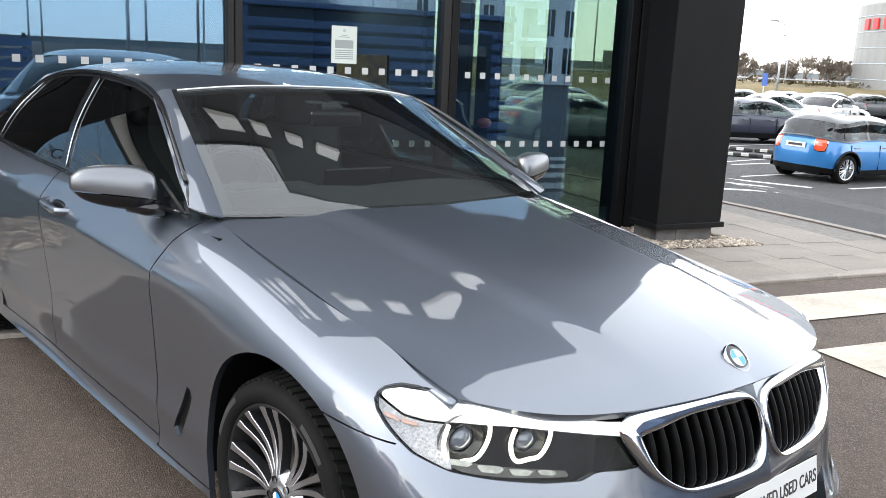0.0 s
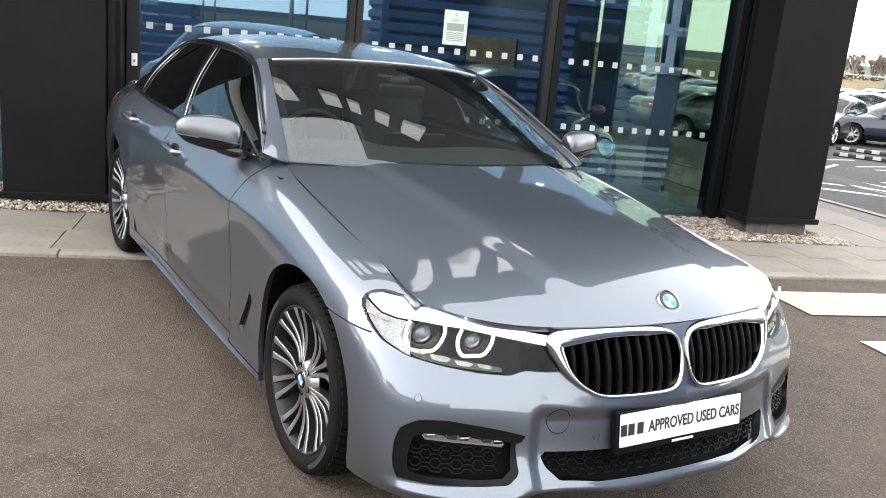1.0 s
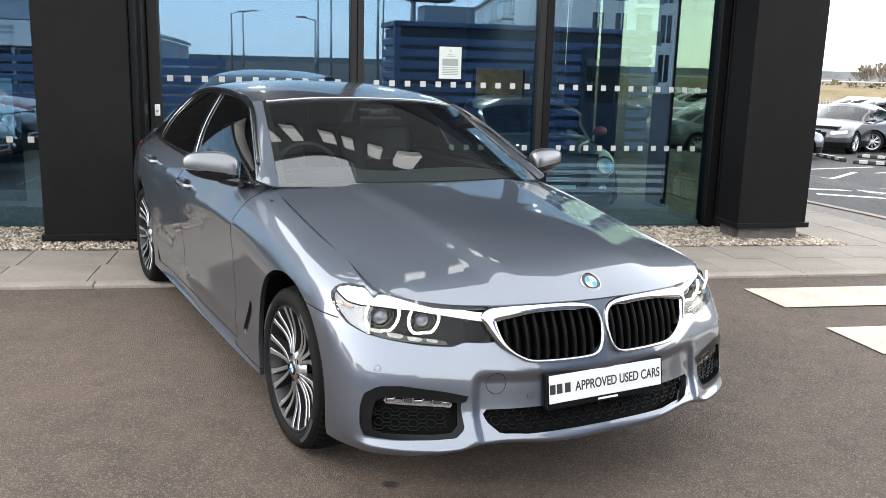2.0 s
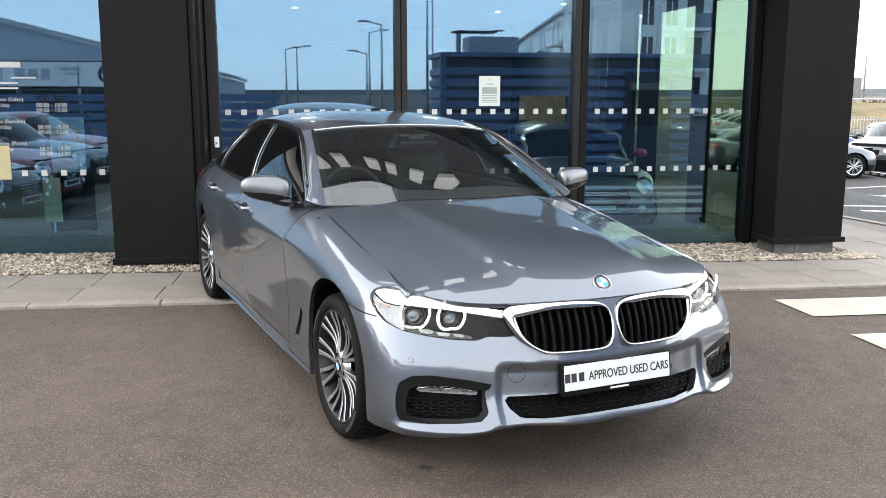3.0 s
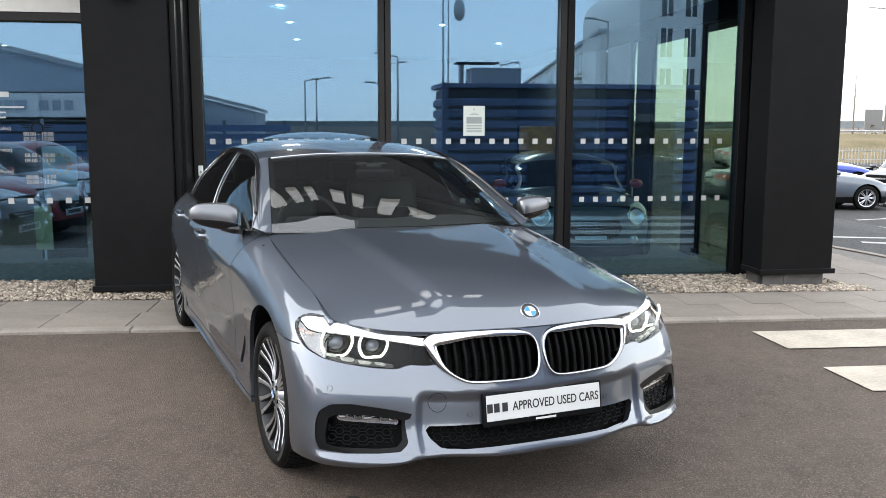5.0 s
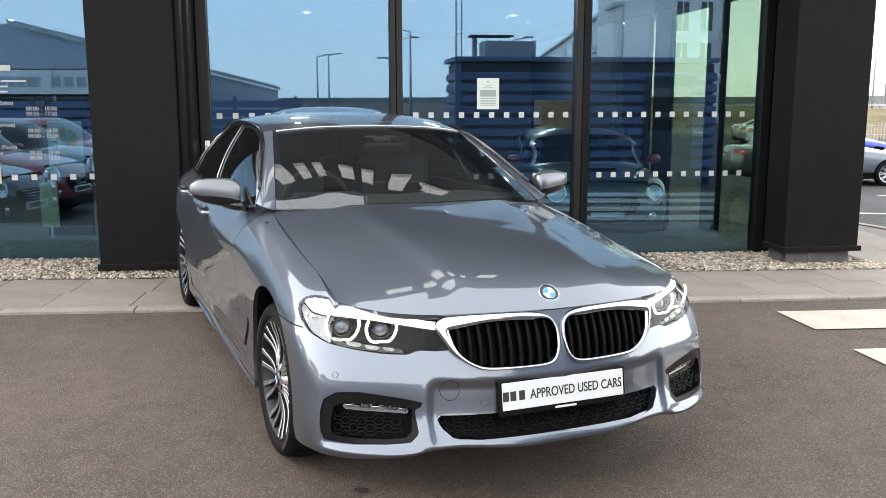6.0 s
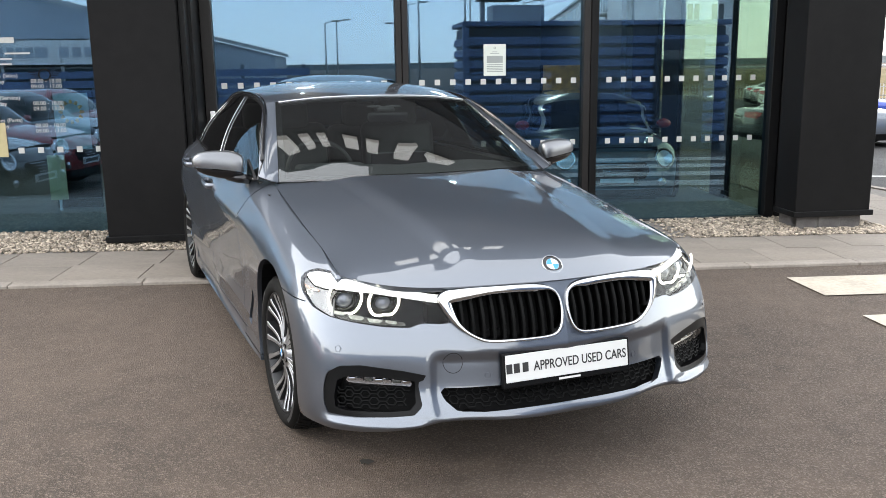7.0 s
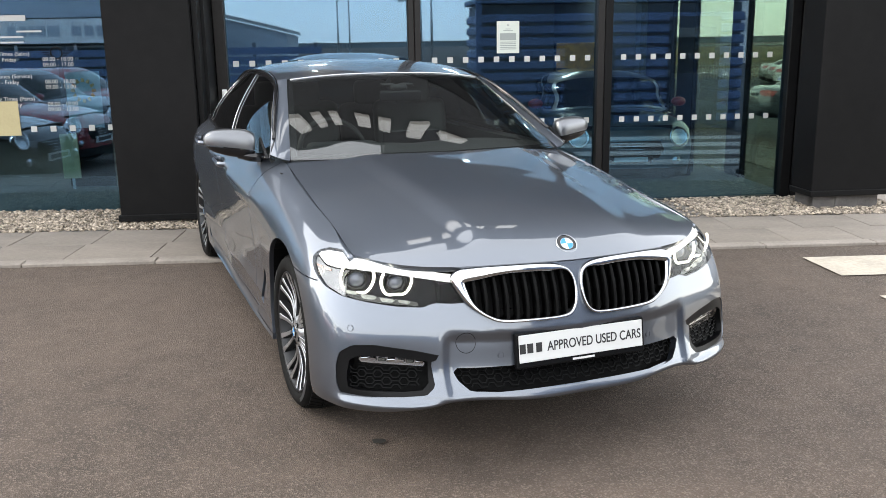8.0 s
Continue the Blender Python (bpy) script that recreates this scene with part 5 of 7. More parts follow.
# headlights
for s in (-1, 1):
    hl = patch("headlight", shell, rows(0.44, 1.18, 40), rows(0.45, 0.80, 20), 0, 0, [lambda a, b, p: head_in(a, p[2]) + 0.004], M_SLAT, car, side=s, rim=0, lift=-0.075, label="clear lensed headlight with two lit ring lamps")
    patch("lens", shell, rows(0.44, 1.18, 48), rows(0.45, 0.80, 24), 0, 0, [lambda a, b, p: head_in(a, p[2]) - 0.0015], M_LENS, hl, side=s, rim=0.004, lift=0.001)
    # dark edge gasket
    patch("gasket", shell, rows(0.44, 1.18, 60), rows(0.45, 0.80, 34), 0, 0, [lambda a, b, p: head_in(a, p[2]) - 0.0, lambda a, b, p: 0.0022 - head_in(a, p[2])], M_PLASTIC, hl, side=s, rim=0.0, lift=-0.004)
    brow_a, brow_z = (0.47, 0.59, 0.71, 0.83, 0.93, 1.0, 1.09), (0.674, 0.690, 0.707, 0.713, 0.713, 0.718, 0.741)
    # bright brow along the top and the outer side reflector
    patch("light_guide", shell, rows(0.46, 1.17, 50), rows(0.5, 0.80, 30), 0, 0, [lambda a, b, p: min(head_in(a, p[2]) - 0.0032, p[2] - np.interp(a, brow_a, brow_z))], M_BROW, hl, side=s, rim=0.012, lift=-0.009)
    patch("side_reflector", shell, rows(0.84, 1.17, 30), rows(0.45, 0.78, 24), 0, 0, [lambda a, b, p: min(head_in(a, p[2]) - 0.0045, np.interp(a, brow_a, brow_z) - 0.005 - p[2], a - 0.862)], M_HATCH, hl, side=s, rim=0.01, lift=-0.018)
    amb = inside([(1.065, 0.712), (1.01, 0.708), (0.945, 0.703), (0.95, 0.697), (1.0, 0.699), (1.05, 0.704)])
    patch("amber_reflector", shell, rows(0.93, 1.08, 14), rows(0.5, 0.78, 18), 0, 0, [lambda a, b, p: amb(a, p[2])], M_AMBER, hl, side=s, rim=0.004, lift=-0.012)
    lowr = inside([(0.60, 0.598), (0.70, 0.604), (0.83, 0.618), (0.88, 0.632), (0.86, 0.642), (0.70, 0.622), (0.60, 0.61)])
    patch("lower_reflector", shell, rows(0.58, 0.9, 26), rows(0.42, 0.7, 14), 0, 0, [lambda a, b, p: lowr(a, p[2])], M_CUP, hl, side=s, rim=0.006, lift=-0.028)
    for fa, fz, fw, fh in ((0.84, 0.634, 0.042, 0.006), (0.765, 0.622, 0.034, 0.007), (0.70, 0.613, 0.026, 0.006), (0.645, 0.609, 0.022, 0.005)):
        facet = inside([(fa - fw, fz + fh * 0.3), (fa - fw * 0.4, fz + fh), (fa + fw, fz + fh * 1.5), (fa + fw * 0.7, fz - fh * 0.4), (fa - fw * 0.5, fz - fh)])
        patch("facet", shell, rows(fa - fw - 0.01, fa + fw + 0.01, 12), rows(0.40, 0.70, 40), 0, 0, [lambda a, b, p: facet(a, p[2])], M_FACET, hl, side=s, rim=0.008, lift=-0.022)
    for cx, cy, cz, r in ((0.741, -0.540, 0.662, 0.053), (0.624, -0.616, 0.657, 0.046)):
        face = look((s * cx, cy, cz), (s * (cx + 0.16), cy - 1.0, cz - 0.02)) @ pose(0, 0, 0, 0, 180, 0)
        bm = bmesh.new()
        arc = [(-0.92, 0.98), (-1.10, 0.15), (-0.74, -0.78), (0.0, -0.86), (0.66, -0.80), (1.12, 0.1), (0.98, 0.95)]
        wr = spline_basis(range(7))
        tube(bm, [(*(wr(6 * k / 36) @ np.array(arc) * r), 0.012) for k in range(37)], 0.0046, 8)
        bm.transform(face)
        part("led_ring", bm, M_LED, hl, smooth=True)
        bm = bmesh.new()
        lathe(bm, [(r * 0.88, 0.008), (r * 0.75, -0.006), (r * 0.62, -0.012), (r * 0.60, -0.004)], 32, face)
        part("bezel", bm, M_CUP, hl, smooth=True)
        bm = bmesh.new()
        lathe(bm, [(r * 1.16, -0.004), (r * 1.12, -0.014), (r * 1.04, -0.022), (r * 0.95, -0.024)], 32, face)
        part("reflector_cup", bm, M_CUP, hl, smooth=True)
        bm = bmesh.new()
        lathe(bm, [(0.0001, 0.006), (r * 0.3, 0.003), (r * 0.52, -0.006), (r * 0.6, -0.016)], 32, face)
        part("projector", bm, M_PROJ, hl, smooth=True)

# greenhouse: windscreen, roof, pillars, side glass
wu, wvv = [0, 0.55, 1.0], [0, 0.5, 1.0]
w0 = [(0, 0.40, 0.990), (0.42, 0.46, 0.99), (0.725, 0.655, 0.972)]
w1 = [(0, 0.83, 1.193), (0.375, 0.885, 1.184), (0.648, 1.02, 1.155)]
w2 = [(0, 1.265, 1.358), (0.34, 1.30, 1.349), (0.575, 1.372, 1.322)]
screen_s = loft(wu, wvv, [w0, w1, w2])
ws = patch("windscreen", screen_s, (0, 1), (-0.02, 1), 30, 24, [], M_SCREEN, car, both=True, rim=0, label="raked laminated windscreen with dark band", away=(0, 3, 0))
ws.visible_shadow = False
patch("screen_border", screen_s, (0, 1), (0, 1), 44, 44, [lambda a, b, p: max(a - 0.955, b - 0.93, 0.035 - b)], M_BLACK, ws, both=True, rim=0, lift=-0.003, away=(0, 3, 0))
# Satin tube added to stand for the highlight on the header edge.
part("header_trim", tube(bmesh.new(), [(math.copysign(q[0], u), q[1] - 0.004, q[2] + 0.001) for u in np.linspace(-0.97, 0.97, 33) for q in (screen_s(abs(u), 0.985),)], 0.0045, 6), M_SATIN, ws, "bright strip added as the highlight along the top of the windscreen", True)
for s in (-1, 1):
    part("sensor_housing", cube(s * 0.055 - 0.035, s * 0.055 + 0.035, 1.15, 1.22, 1.285, 1.30, 0.006), M_CABIN, ws)
part("mirror_stem", cube(-0.05, 0.05, 1.13, 1.19, 1.262, 1.295, 0.012), M_CABIN, ws)

ru, rv = [1.27, 1.62, 2.0, 2.4, 2.78], [0, 0.5, 0.86, 1.0]
q0 = [(0, 1.265, 1.358), (0, 1.62, 1.407), (0, 2.0, 1.421), (0, 2.4, 1.403), (0, 2.76, 1.358)]
q1 = [(0.34, 1.30, 1.349), (0.345, 1.63, 1.396), (0.345, 2.0, 1.410), (0.34, 2.4, 1.392), (0.335, 2.77, 1.346)]
q2 = [(0.575, 1.372, 1.322), (0.578, 1.66, 1.361), (0.575, 2.0, 1.376), (0.568, 2.4, 1.356), (0.555, 2.80, 1.310)]
q3 = [(0.628, 1.385, 1.302), (0.628, 1.67, 1.342), (0.622, 2.0, 1.358), (0.615, 2.4, 1.335), (0.61, 2.81, 1.272)]
roof_s = loft(ru, rv, [q0, q1, q2, q3])
patch("roof_panel", roof_s, (1.27, 2.78), (0, 1.0), 34, 30, [], M_PAINT, car, both=True, rim=0.01, away=(0, 2, 0))

# side glass surface: from the belt line to the roof edge
su = [0.72, 1.0, 1.37, 1.95, 2.4, 2.75, 3.12]
g0 = [(0.815, 0.70, 0.975), (0.838, 0.95, 0.966), (0.846, 1.30, 0.966), (0.842, 1.90, 0.972), (0.832, 2.40, 0.978), (0.812, 2.80, 0.988), (0.78, 3.16, 1.006)]
g1 = [(0.80, 0.745, 1.005), (0.772, 0.99, 1.078), (0.762, 1.34, 1.140), (0.755, 1.93, 1.165), (0.748, 2.40, 1.158), (0.742, 2.77, 1.130), (0.755, 3.13, 1.045)]
g2 = [(0.775, 0.79, 1.030), (0.712, 1.05, 1.165), (0.640, 1.37, 1.296), (0.628, 1.95, 1.352), (0.620, 2.40, 1.330), (0.618, 2.75, 1.262), (0.70, 3.08, 1.09)]
side_s = loft(su, [0, 0.52, 1.0], [g0, g1, g2])
# cowl and wipers
cw = loft([0, 0.5, 1.0], [0, 1.0], [[(0, 0.33, 0.955), (0.42, 0.40, 0.95), (0.74, 0.60, 0.93)], [(0, 0.44, 0.992), (0.42, 0.50, 0.988), (0.73, 0.67, 0.968)]])
cowl = patch("wiper_cowl", cw, (0, 1), (0, 1), 16, 3, [], M_PLASTIC, car, both=True, rim=0, away=(0, 0.5, 0))
for a0_, a1_, b0_, b1_ in ((0.95, 0.35, 0.03, 0.055), (0.12, -0.78, 0.03, 0.05)):
    bm = bmesh.new()
    arm = []
    for k in range(13):
        t = k / 12
        a = a0_ + (a1_ - a0_) * t
        q = screen_s(abs(a), b0_ + (b1_ - b0_) * t)
        arm.append((math.copysign(q[0], a), q[1] - 0.035, q[2] - 0.034))
    tube(bm, arm, 0.008, 6)
    wp = part("wiper", bm, M_PLASTIC, car, "black wiper arm with rubber blade", True)
    part("wiper_blade", tube(bmesh.new(), [(x, y - 0.004, z + 0.004) for x, y, z in arm[4:]], 0.005, 6), M_RUBBER, wp, smooth=True)
# A-pillar strip between windscreen and side glass
pv = [0, 0.5, 1.0]
pu = [0, 0.5, 1.0]
a0 = [(0.728, 0.652, 0.974), (0.651, 1.02, 1.157), (0.577, 1.374, 1.323)]
a1 = [(0.775, 0.672, 0.984), (0.700, 1.035, 1.152), (0.612, 1.385, 1.318)]
a2 = [(0.808, 0.735, 0.995), (0.728, 1.06, 1.150), (0.645, 1.385, 1.296)]
pillar_s = loft(pu, pv, [a0, a1, a2])
c0 = [(0.61, 2.80, 1.275), (0.66, 3.1, 1.14), (0.72, 3.36, 1.02)]
c1 = [(0.585, 2.80, 1.300), (0.615, 3.12, 1.17), (0.655, 3.42, 1.04)]
c2 = [(0.545, 2.80, 1.312), (0.56, 3.14, 1.18), (0.58, 3.46, 1.045)]
rear_s = loft(pu, pv, [c0, c1, c2])


def between(u0, u1, v0=0.03, v1=0.955):
    return [lambda a, b, p: min(a - u0, u1 - a, b - v0, v1 - b)]


for s in (-1, 1):
    patch("a_pillar", pillar_s, (-0.02, 1.0), (0, 1), 24, 10, [], M_PAINT, car, side=s, rim=0.006, away=(0, 2, 0.3))
    patch("c_pillar", rear_s, (0, 1.0), (0, 1), 14, 8, [], M_PAINT, car, side=s, rim=0.006, away=(0, 2, 0.3))
    patch("window_trim", side_s, (0.72, 3.12), (-0.02, 1.03), 70, 20, [lambda a, b, p: max(0.035 - b, b - 0.95, 0.76 - a, a - 3.07, 0.03 - abs(a - 1.86 - 0.1 * b), 0.014 - abs(a - 2.74 + 0.06 * b))], M_BLACK, car, side=s, rim=0.004, away=(0, 2, 0.3))
    g = patch("front_side_window", side_s, (0.74, 1.9), (0.0, 1.0), 30, 14, between(0.75, 1.87), M_CARGLASS, car, side=s, rim=0, lift=-0.004, away=(0, 2, 0.3))
    g2_ = patch("rear_side_window", side_s, (1.84, 3.1), (0.0, 1.0), 30, 14, between(1.85, 3.09), M_PRIVACY, car, side=s, rim=0, lift=-0.004, away=(0, 2, 0.3))
    g.visible_shadow = False
    for uu in (1.845, 2.74):
        bm = bmesh.new()
        pts = [side_s(uu + (0.1 if uu < 2 else -0.06) * b - 0.028 * (uu < 2), b) for b in np.linspace(0.03, 0.96, 12)]
        tube(bm, [(s * (q[0] + 0.003), q[1], q[2]) for q in pts], 0.0028, 6)
        part("window_bar", bm, M_CHROME, car, smooth=True)
    # rounded outer moulding along the roof edge
    bm = bmesh.new()
    tube(bm, [(s * (q[0] + 0.004), q[1], q[2] + 0.004) for q in [side_s(u, 1.0) for u in np.linspace(0.76, 3.1, 40)]], 0.009, 8)
    part("roof_moulding", bm, M_BLACK, car, smooth=True)
    bm = bmesh.new()
    tube(bm, [(s * (q[0] + 0.004), q[1], q[2] - 0.004) for q in [side_s(u, 0.0) for u in np.linspace(0.76, 3.1, 40)]], 0.008, 8)
    part("belt_moulding", bm, M_BLACK, car, smooth=True)
    # door mirror
    prof = [(0.0, 0.26), (0.07, 0.50), (0.25, 0.80), (0.6, 1.0), (0.9, 0.98), (1.0, 0.86)]
    bm = bmesh.new()
    ringsm = []
    w = spline_basis([0, 0.07, 0.25, 0.6, 0.9, 1.0])
    for k in range(17):
        t = k / 16
        sc = max(0.02, w(t) @ np.array([q[1] for q in prof]))
        cx = 1.095 - 0.235 * t
        ring = []
        for j in range(24):
            an = 2 * math.pi * j / 24
            cz, sz = math.cos(an), math.sin(an)
            dy = 0.062 * math.copysign(abs(cz) ** 0.75, cz) * sc * (1.0 if cz < 0 else 0.7)
            dz = 0.074 * math.copysign(abs(sz) ** 0.72, sz) * sc * (1.0 - 0.12 * t * (sz < 0))
            ring.append(bm.verts.new((s * cx, 0.90 + dy + 0.05 * (1 - t), 1.047 + dz - 0.030 * t)))
        ringsm.append(ring)
    for a, b in zip(ringsm, ringsm[1:]):
        for j in range(24):
            bm.faces.new((a[j], a[(j + 1) % 24], b[(j + 1) % 24], b[j]))
    bm.faces.new(ringsm[0]), bm.faces.new(ringsm[-1])
    bmesh.ops.recalc_face_normals(bm, faces=bm.faces)
    lower = bm.copy()
    bmesh.ops.bisect_plane(bm, geom=bm.verts[:] + bm.edges[:] + bm.faces[:], plane_co=(s * 0.86, 0.9, 0.993), plane_no=(-s * 0.15, 0.1, 1), clear_inner=True)
    bmesh.ops.bisect_plane(lower, geom=lower.verts[:] + lower.edges[:] + lower.faces[:], plane_co=(s * 0.86, 0.9, 0.989), plane_no=(-s * 0.15, 0.1, 1), clear_outer=True)
    mir = part("door_mirror", bm, M_MIRRORCAP, car, "satin grey door mirror with black base", True)
    part("mirror_base", lower, M_BLACK, mir, smooth=True)
    bm = bmesh.new()
    tube(bm, [(s * 0.93, 0.90, 0.975), (s * 0.88, 0.865, 0.962), (s * 0.83, 0.84, 0.958)], 0.024, 10)
    part("mirror_foot", bm, M_BLACK, mir, smooth=True)
    part("mirror_glass", cube(min(s * 0.88, s * 1.0), max(s * 0.88, s * 1.0), 0.948, 0.951, 0.99, 1.07, 0.004), M_CHROME, mir)
    prism_bm = bmesh.new()
    prism(prism_bm, [(0.72, 0.972), (0.92, 0.972), (0.90, 1.055)], Matrix(((0, 0, s, s * 0.818), (1, 0, 0, 0), (0, 1, 0, 0), (0, 0, 0, 1))), 0.012)
    part("mirror_triangle", prism_bm, M_BLACK, mir)
# rear screen and boot
bk = loft([0, 0.55, 1.0], [0, 0.5, 1.0], [[(0, 2.76, 1.360), (0.33, 2.77, 1.348), (0.55, 2.80, 1.312)], [(0, 3.12, 1.265), (0.34, 3.12, 1.25), (0.562, 3.14, 1.185)], [(0, 3.46, 1.075), (0.35, 3.46, 1.065), (0.585, 3.46, 1.045)]])
patch("rear_screen", bk, (0, 1), (0, 1), 14, 12, [], M_PRIVACY, car, both=True, rim=0, away=(0, 1, 0))
bt = loft([0, 0.55, 1.0], [0, 0.3, 0.6, 1.0], [[(0, 3.46, 1.072), (0.4, 3.45, 1.064), (0.73, 3.30, 1.012)], [(0, 3.7, 1.068), (0.4, 3.69, 1.058), (0.72, 3.55, 1.012)], [(0, 3.9, 1.058), (0.38, 3.88, 1.05), (0.69, 3.75, 1.01)], [(0, 3.985, 1.03), (0.36, 3.965, 1.025), (0.655, 3.855, 1.008)]])
patch("boot_lid", bt, (0, 1), (0, 1), 14, 14, [], M_PAINT, car, both=True, rim=0.01, away=(0, 3, 0))
for s in (-1, 1):
    patch("tail_light", shell, rows(5.05, 5.9, 20), rows(0.45, 0.8, 14), 0, 0, [lambda a, b, p: inside([(5.32, 0.92), (5.85, 0.92), (5.85, 0.83), (5.42, 0.80)])(a, p[2])], M_REDGLASS, car, side=s, rim=0.004, lift=0.004)
part("rear_plate", cube(-0.26, 0.26, 4.105, 4.112, 0.52, 0.63), M_PLATE, car)

# body inside and underneath
bm = bmesh.new()
box(bm, -0.66, 0.66, -0.42, 3.8, 0.19, 0.26)
box(bm, -0.49, 0.49, -0.70, 0.5, 0.262, 0.66)
box(bm, -0.80, 0.80, 0.52, 0.58, 0.262, 0.92)
box(bm, -0.49, 0.49, 3.0, 3.85, 0.262, 0.95)
part("underbody", bm, M_PLASTIC, car)
ds = loft([0, 0.5, 1.0], [0, 0.35, 0.7, 1.0], [[(0, 0.44, 0.965), (0.42, 0.50, 0.96), (0.74, 0.68, 0.945)], [(0, 0.75, 0.985), (0.42, 0.78, 0.985), (0.76, 0.85, 0.95)], [(0, 1.0, 0.955), (0.42, 1.0, 0.97), (0.77, 1.0, 0.93)], [(0, 1.12, 0.72), (0.42, 1.12, 0.72), (0.78, 1.1, 0.72)]])
patch("dashboard", ds, (0, 1), (0, 1), 14, 16, [], M_CABIN, car, both=True, rim=0, away=(0, 1, -2))
part("instrument_cowl", cube(-0.56, -0.18, 0.88, 1.06, 0.94, 1.005, 0.03, 3), M_CABIN, car)
part("centre_screen", cube(-0.16, 0.16, 0.93, 0.95, 0.955, 1.06, 0.006), M_BLACK, car)
wm = pose(-0.37, 1.20, 0.93, 68, 0, 0)
bm = bmesh.new()
tube(bm, [(0.185 * math.cos(2 * math.pi * k / 40), 0.185 * math.sin(2 * math.pi * k / 40), 0) for k in range(40)], 0.015, 8, True)
sw = part("steering_wheel", bm, M_SEAT, car, smooth=True, m=wm)
bm = bmesh.new()
bmesh.ops.create_uvsphere(bm, u_segments=16, v_segments=8, radius=1, matrix=Matrix.Diagonal((0.075, 0.06, 0.03, 1)))
for an in (0, 180, 270):
    rod(bm, (0.06 * math.cos(radians(an)), 0.05 * math.sin(radians(an)), 0), (0.18 * math.cos(radians(an)), 0.18 * math.sin(radians(an)), 0), 0.018, 0.014, 8)
part("hub", bm, M_CABIN, sw, smooth=True)


def seat(x, y, back=0.68):
    st = part("seat", cube(x - 0.26, x + 0.26, y, y + 0.5, 0.40, 0.56, 0.06, 3), M_SEAT, car, smooth=True)
    bm = cube(-0.25, 0.25, -0.07, 0.07, 0.0, back, 0.06, 3)
    part("backrest", bm, M_SEAT, st, smooth=True, m=pose(x, y + 0.5, 0.50, -14, 0, 0))
    bm = cube(-0.13, 0.13, -0.05, 0.05, 0.0, 0.19, 0.045, 3)
    part("headrest", bm, M_SEAT, st, smooth=True, m=pose(x, y + 0.62, 1.12 if back > 0.6 else 1.06, -8, 0, 0))
    bm = bmesh.new()
    for dx in (-0.05, 0.05):
        rod(bm, (x + dx, y + 0.625, 1.04), (x + dx, y + 0.635, 1.16), 0.006)
    part("headrest_post", bm, M_CHROME, st)


for x in (-0.37, 0.37):
    seat(x, 1.35)
for x in (-0.37, 0.37):
    seat(x, 2.2, 0.6)
part("rear_view_mirror", cube(-0.12, 0.12, 1.10, 1.13, 1.205, 1.265, 0.014, 2), M_BLACK, car)
hv = loft([0, 1], [0, 0.5, 1.0], [[(0, 1.30, 1.335), (0.56, 1.42, 1.295)], [(0, 2.0, 1.385), (0.56, 2.0, 1.345)], [(0, 2.75, 1.335), (0.54, 2.78, 1.28)]])
patch("headlining", hv, (0, 1), (0, 1), 6, 8, [], M_HEADLINE, car, both=True, rim=0, away=(0, 2, 9))
for s in (-1, 1):
    bm = bmesh.new()
    box(bm, min(s * 0.77, s * 0.80), max(s * 0.77, s * 0.80), 0.75, 2.9, 0.25, 0.955)
    part("door_card", bm, M_CABIN, car)
    part("parcel_edge", cube(min(s * 0.5, s * 0.62), max(s * 0.5, s * 0.62), 2.85, 3.4, 0.95, 0.98), M_CABIN, car)


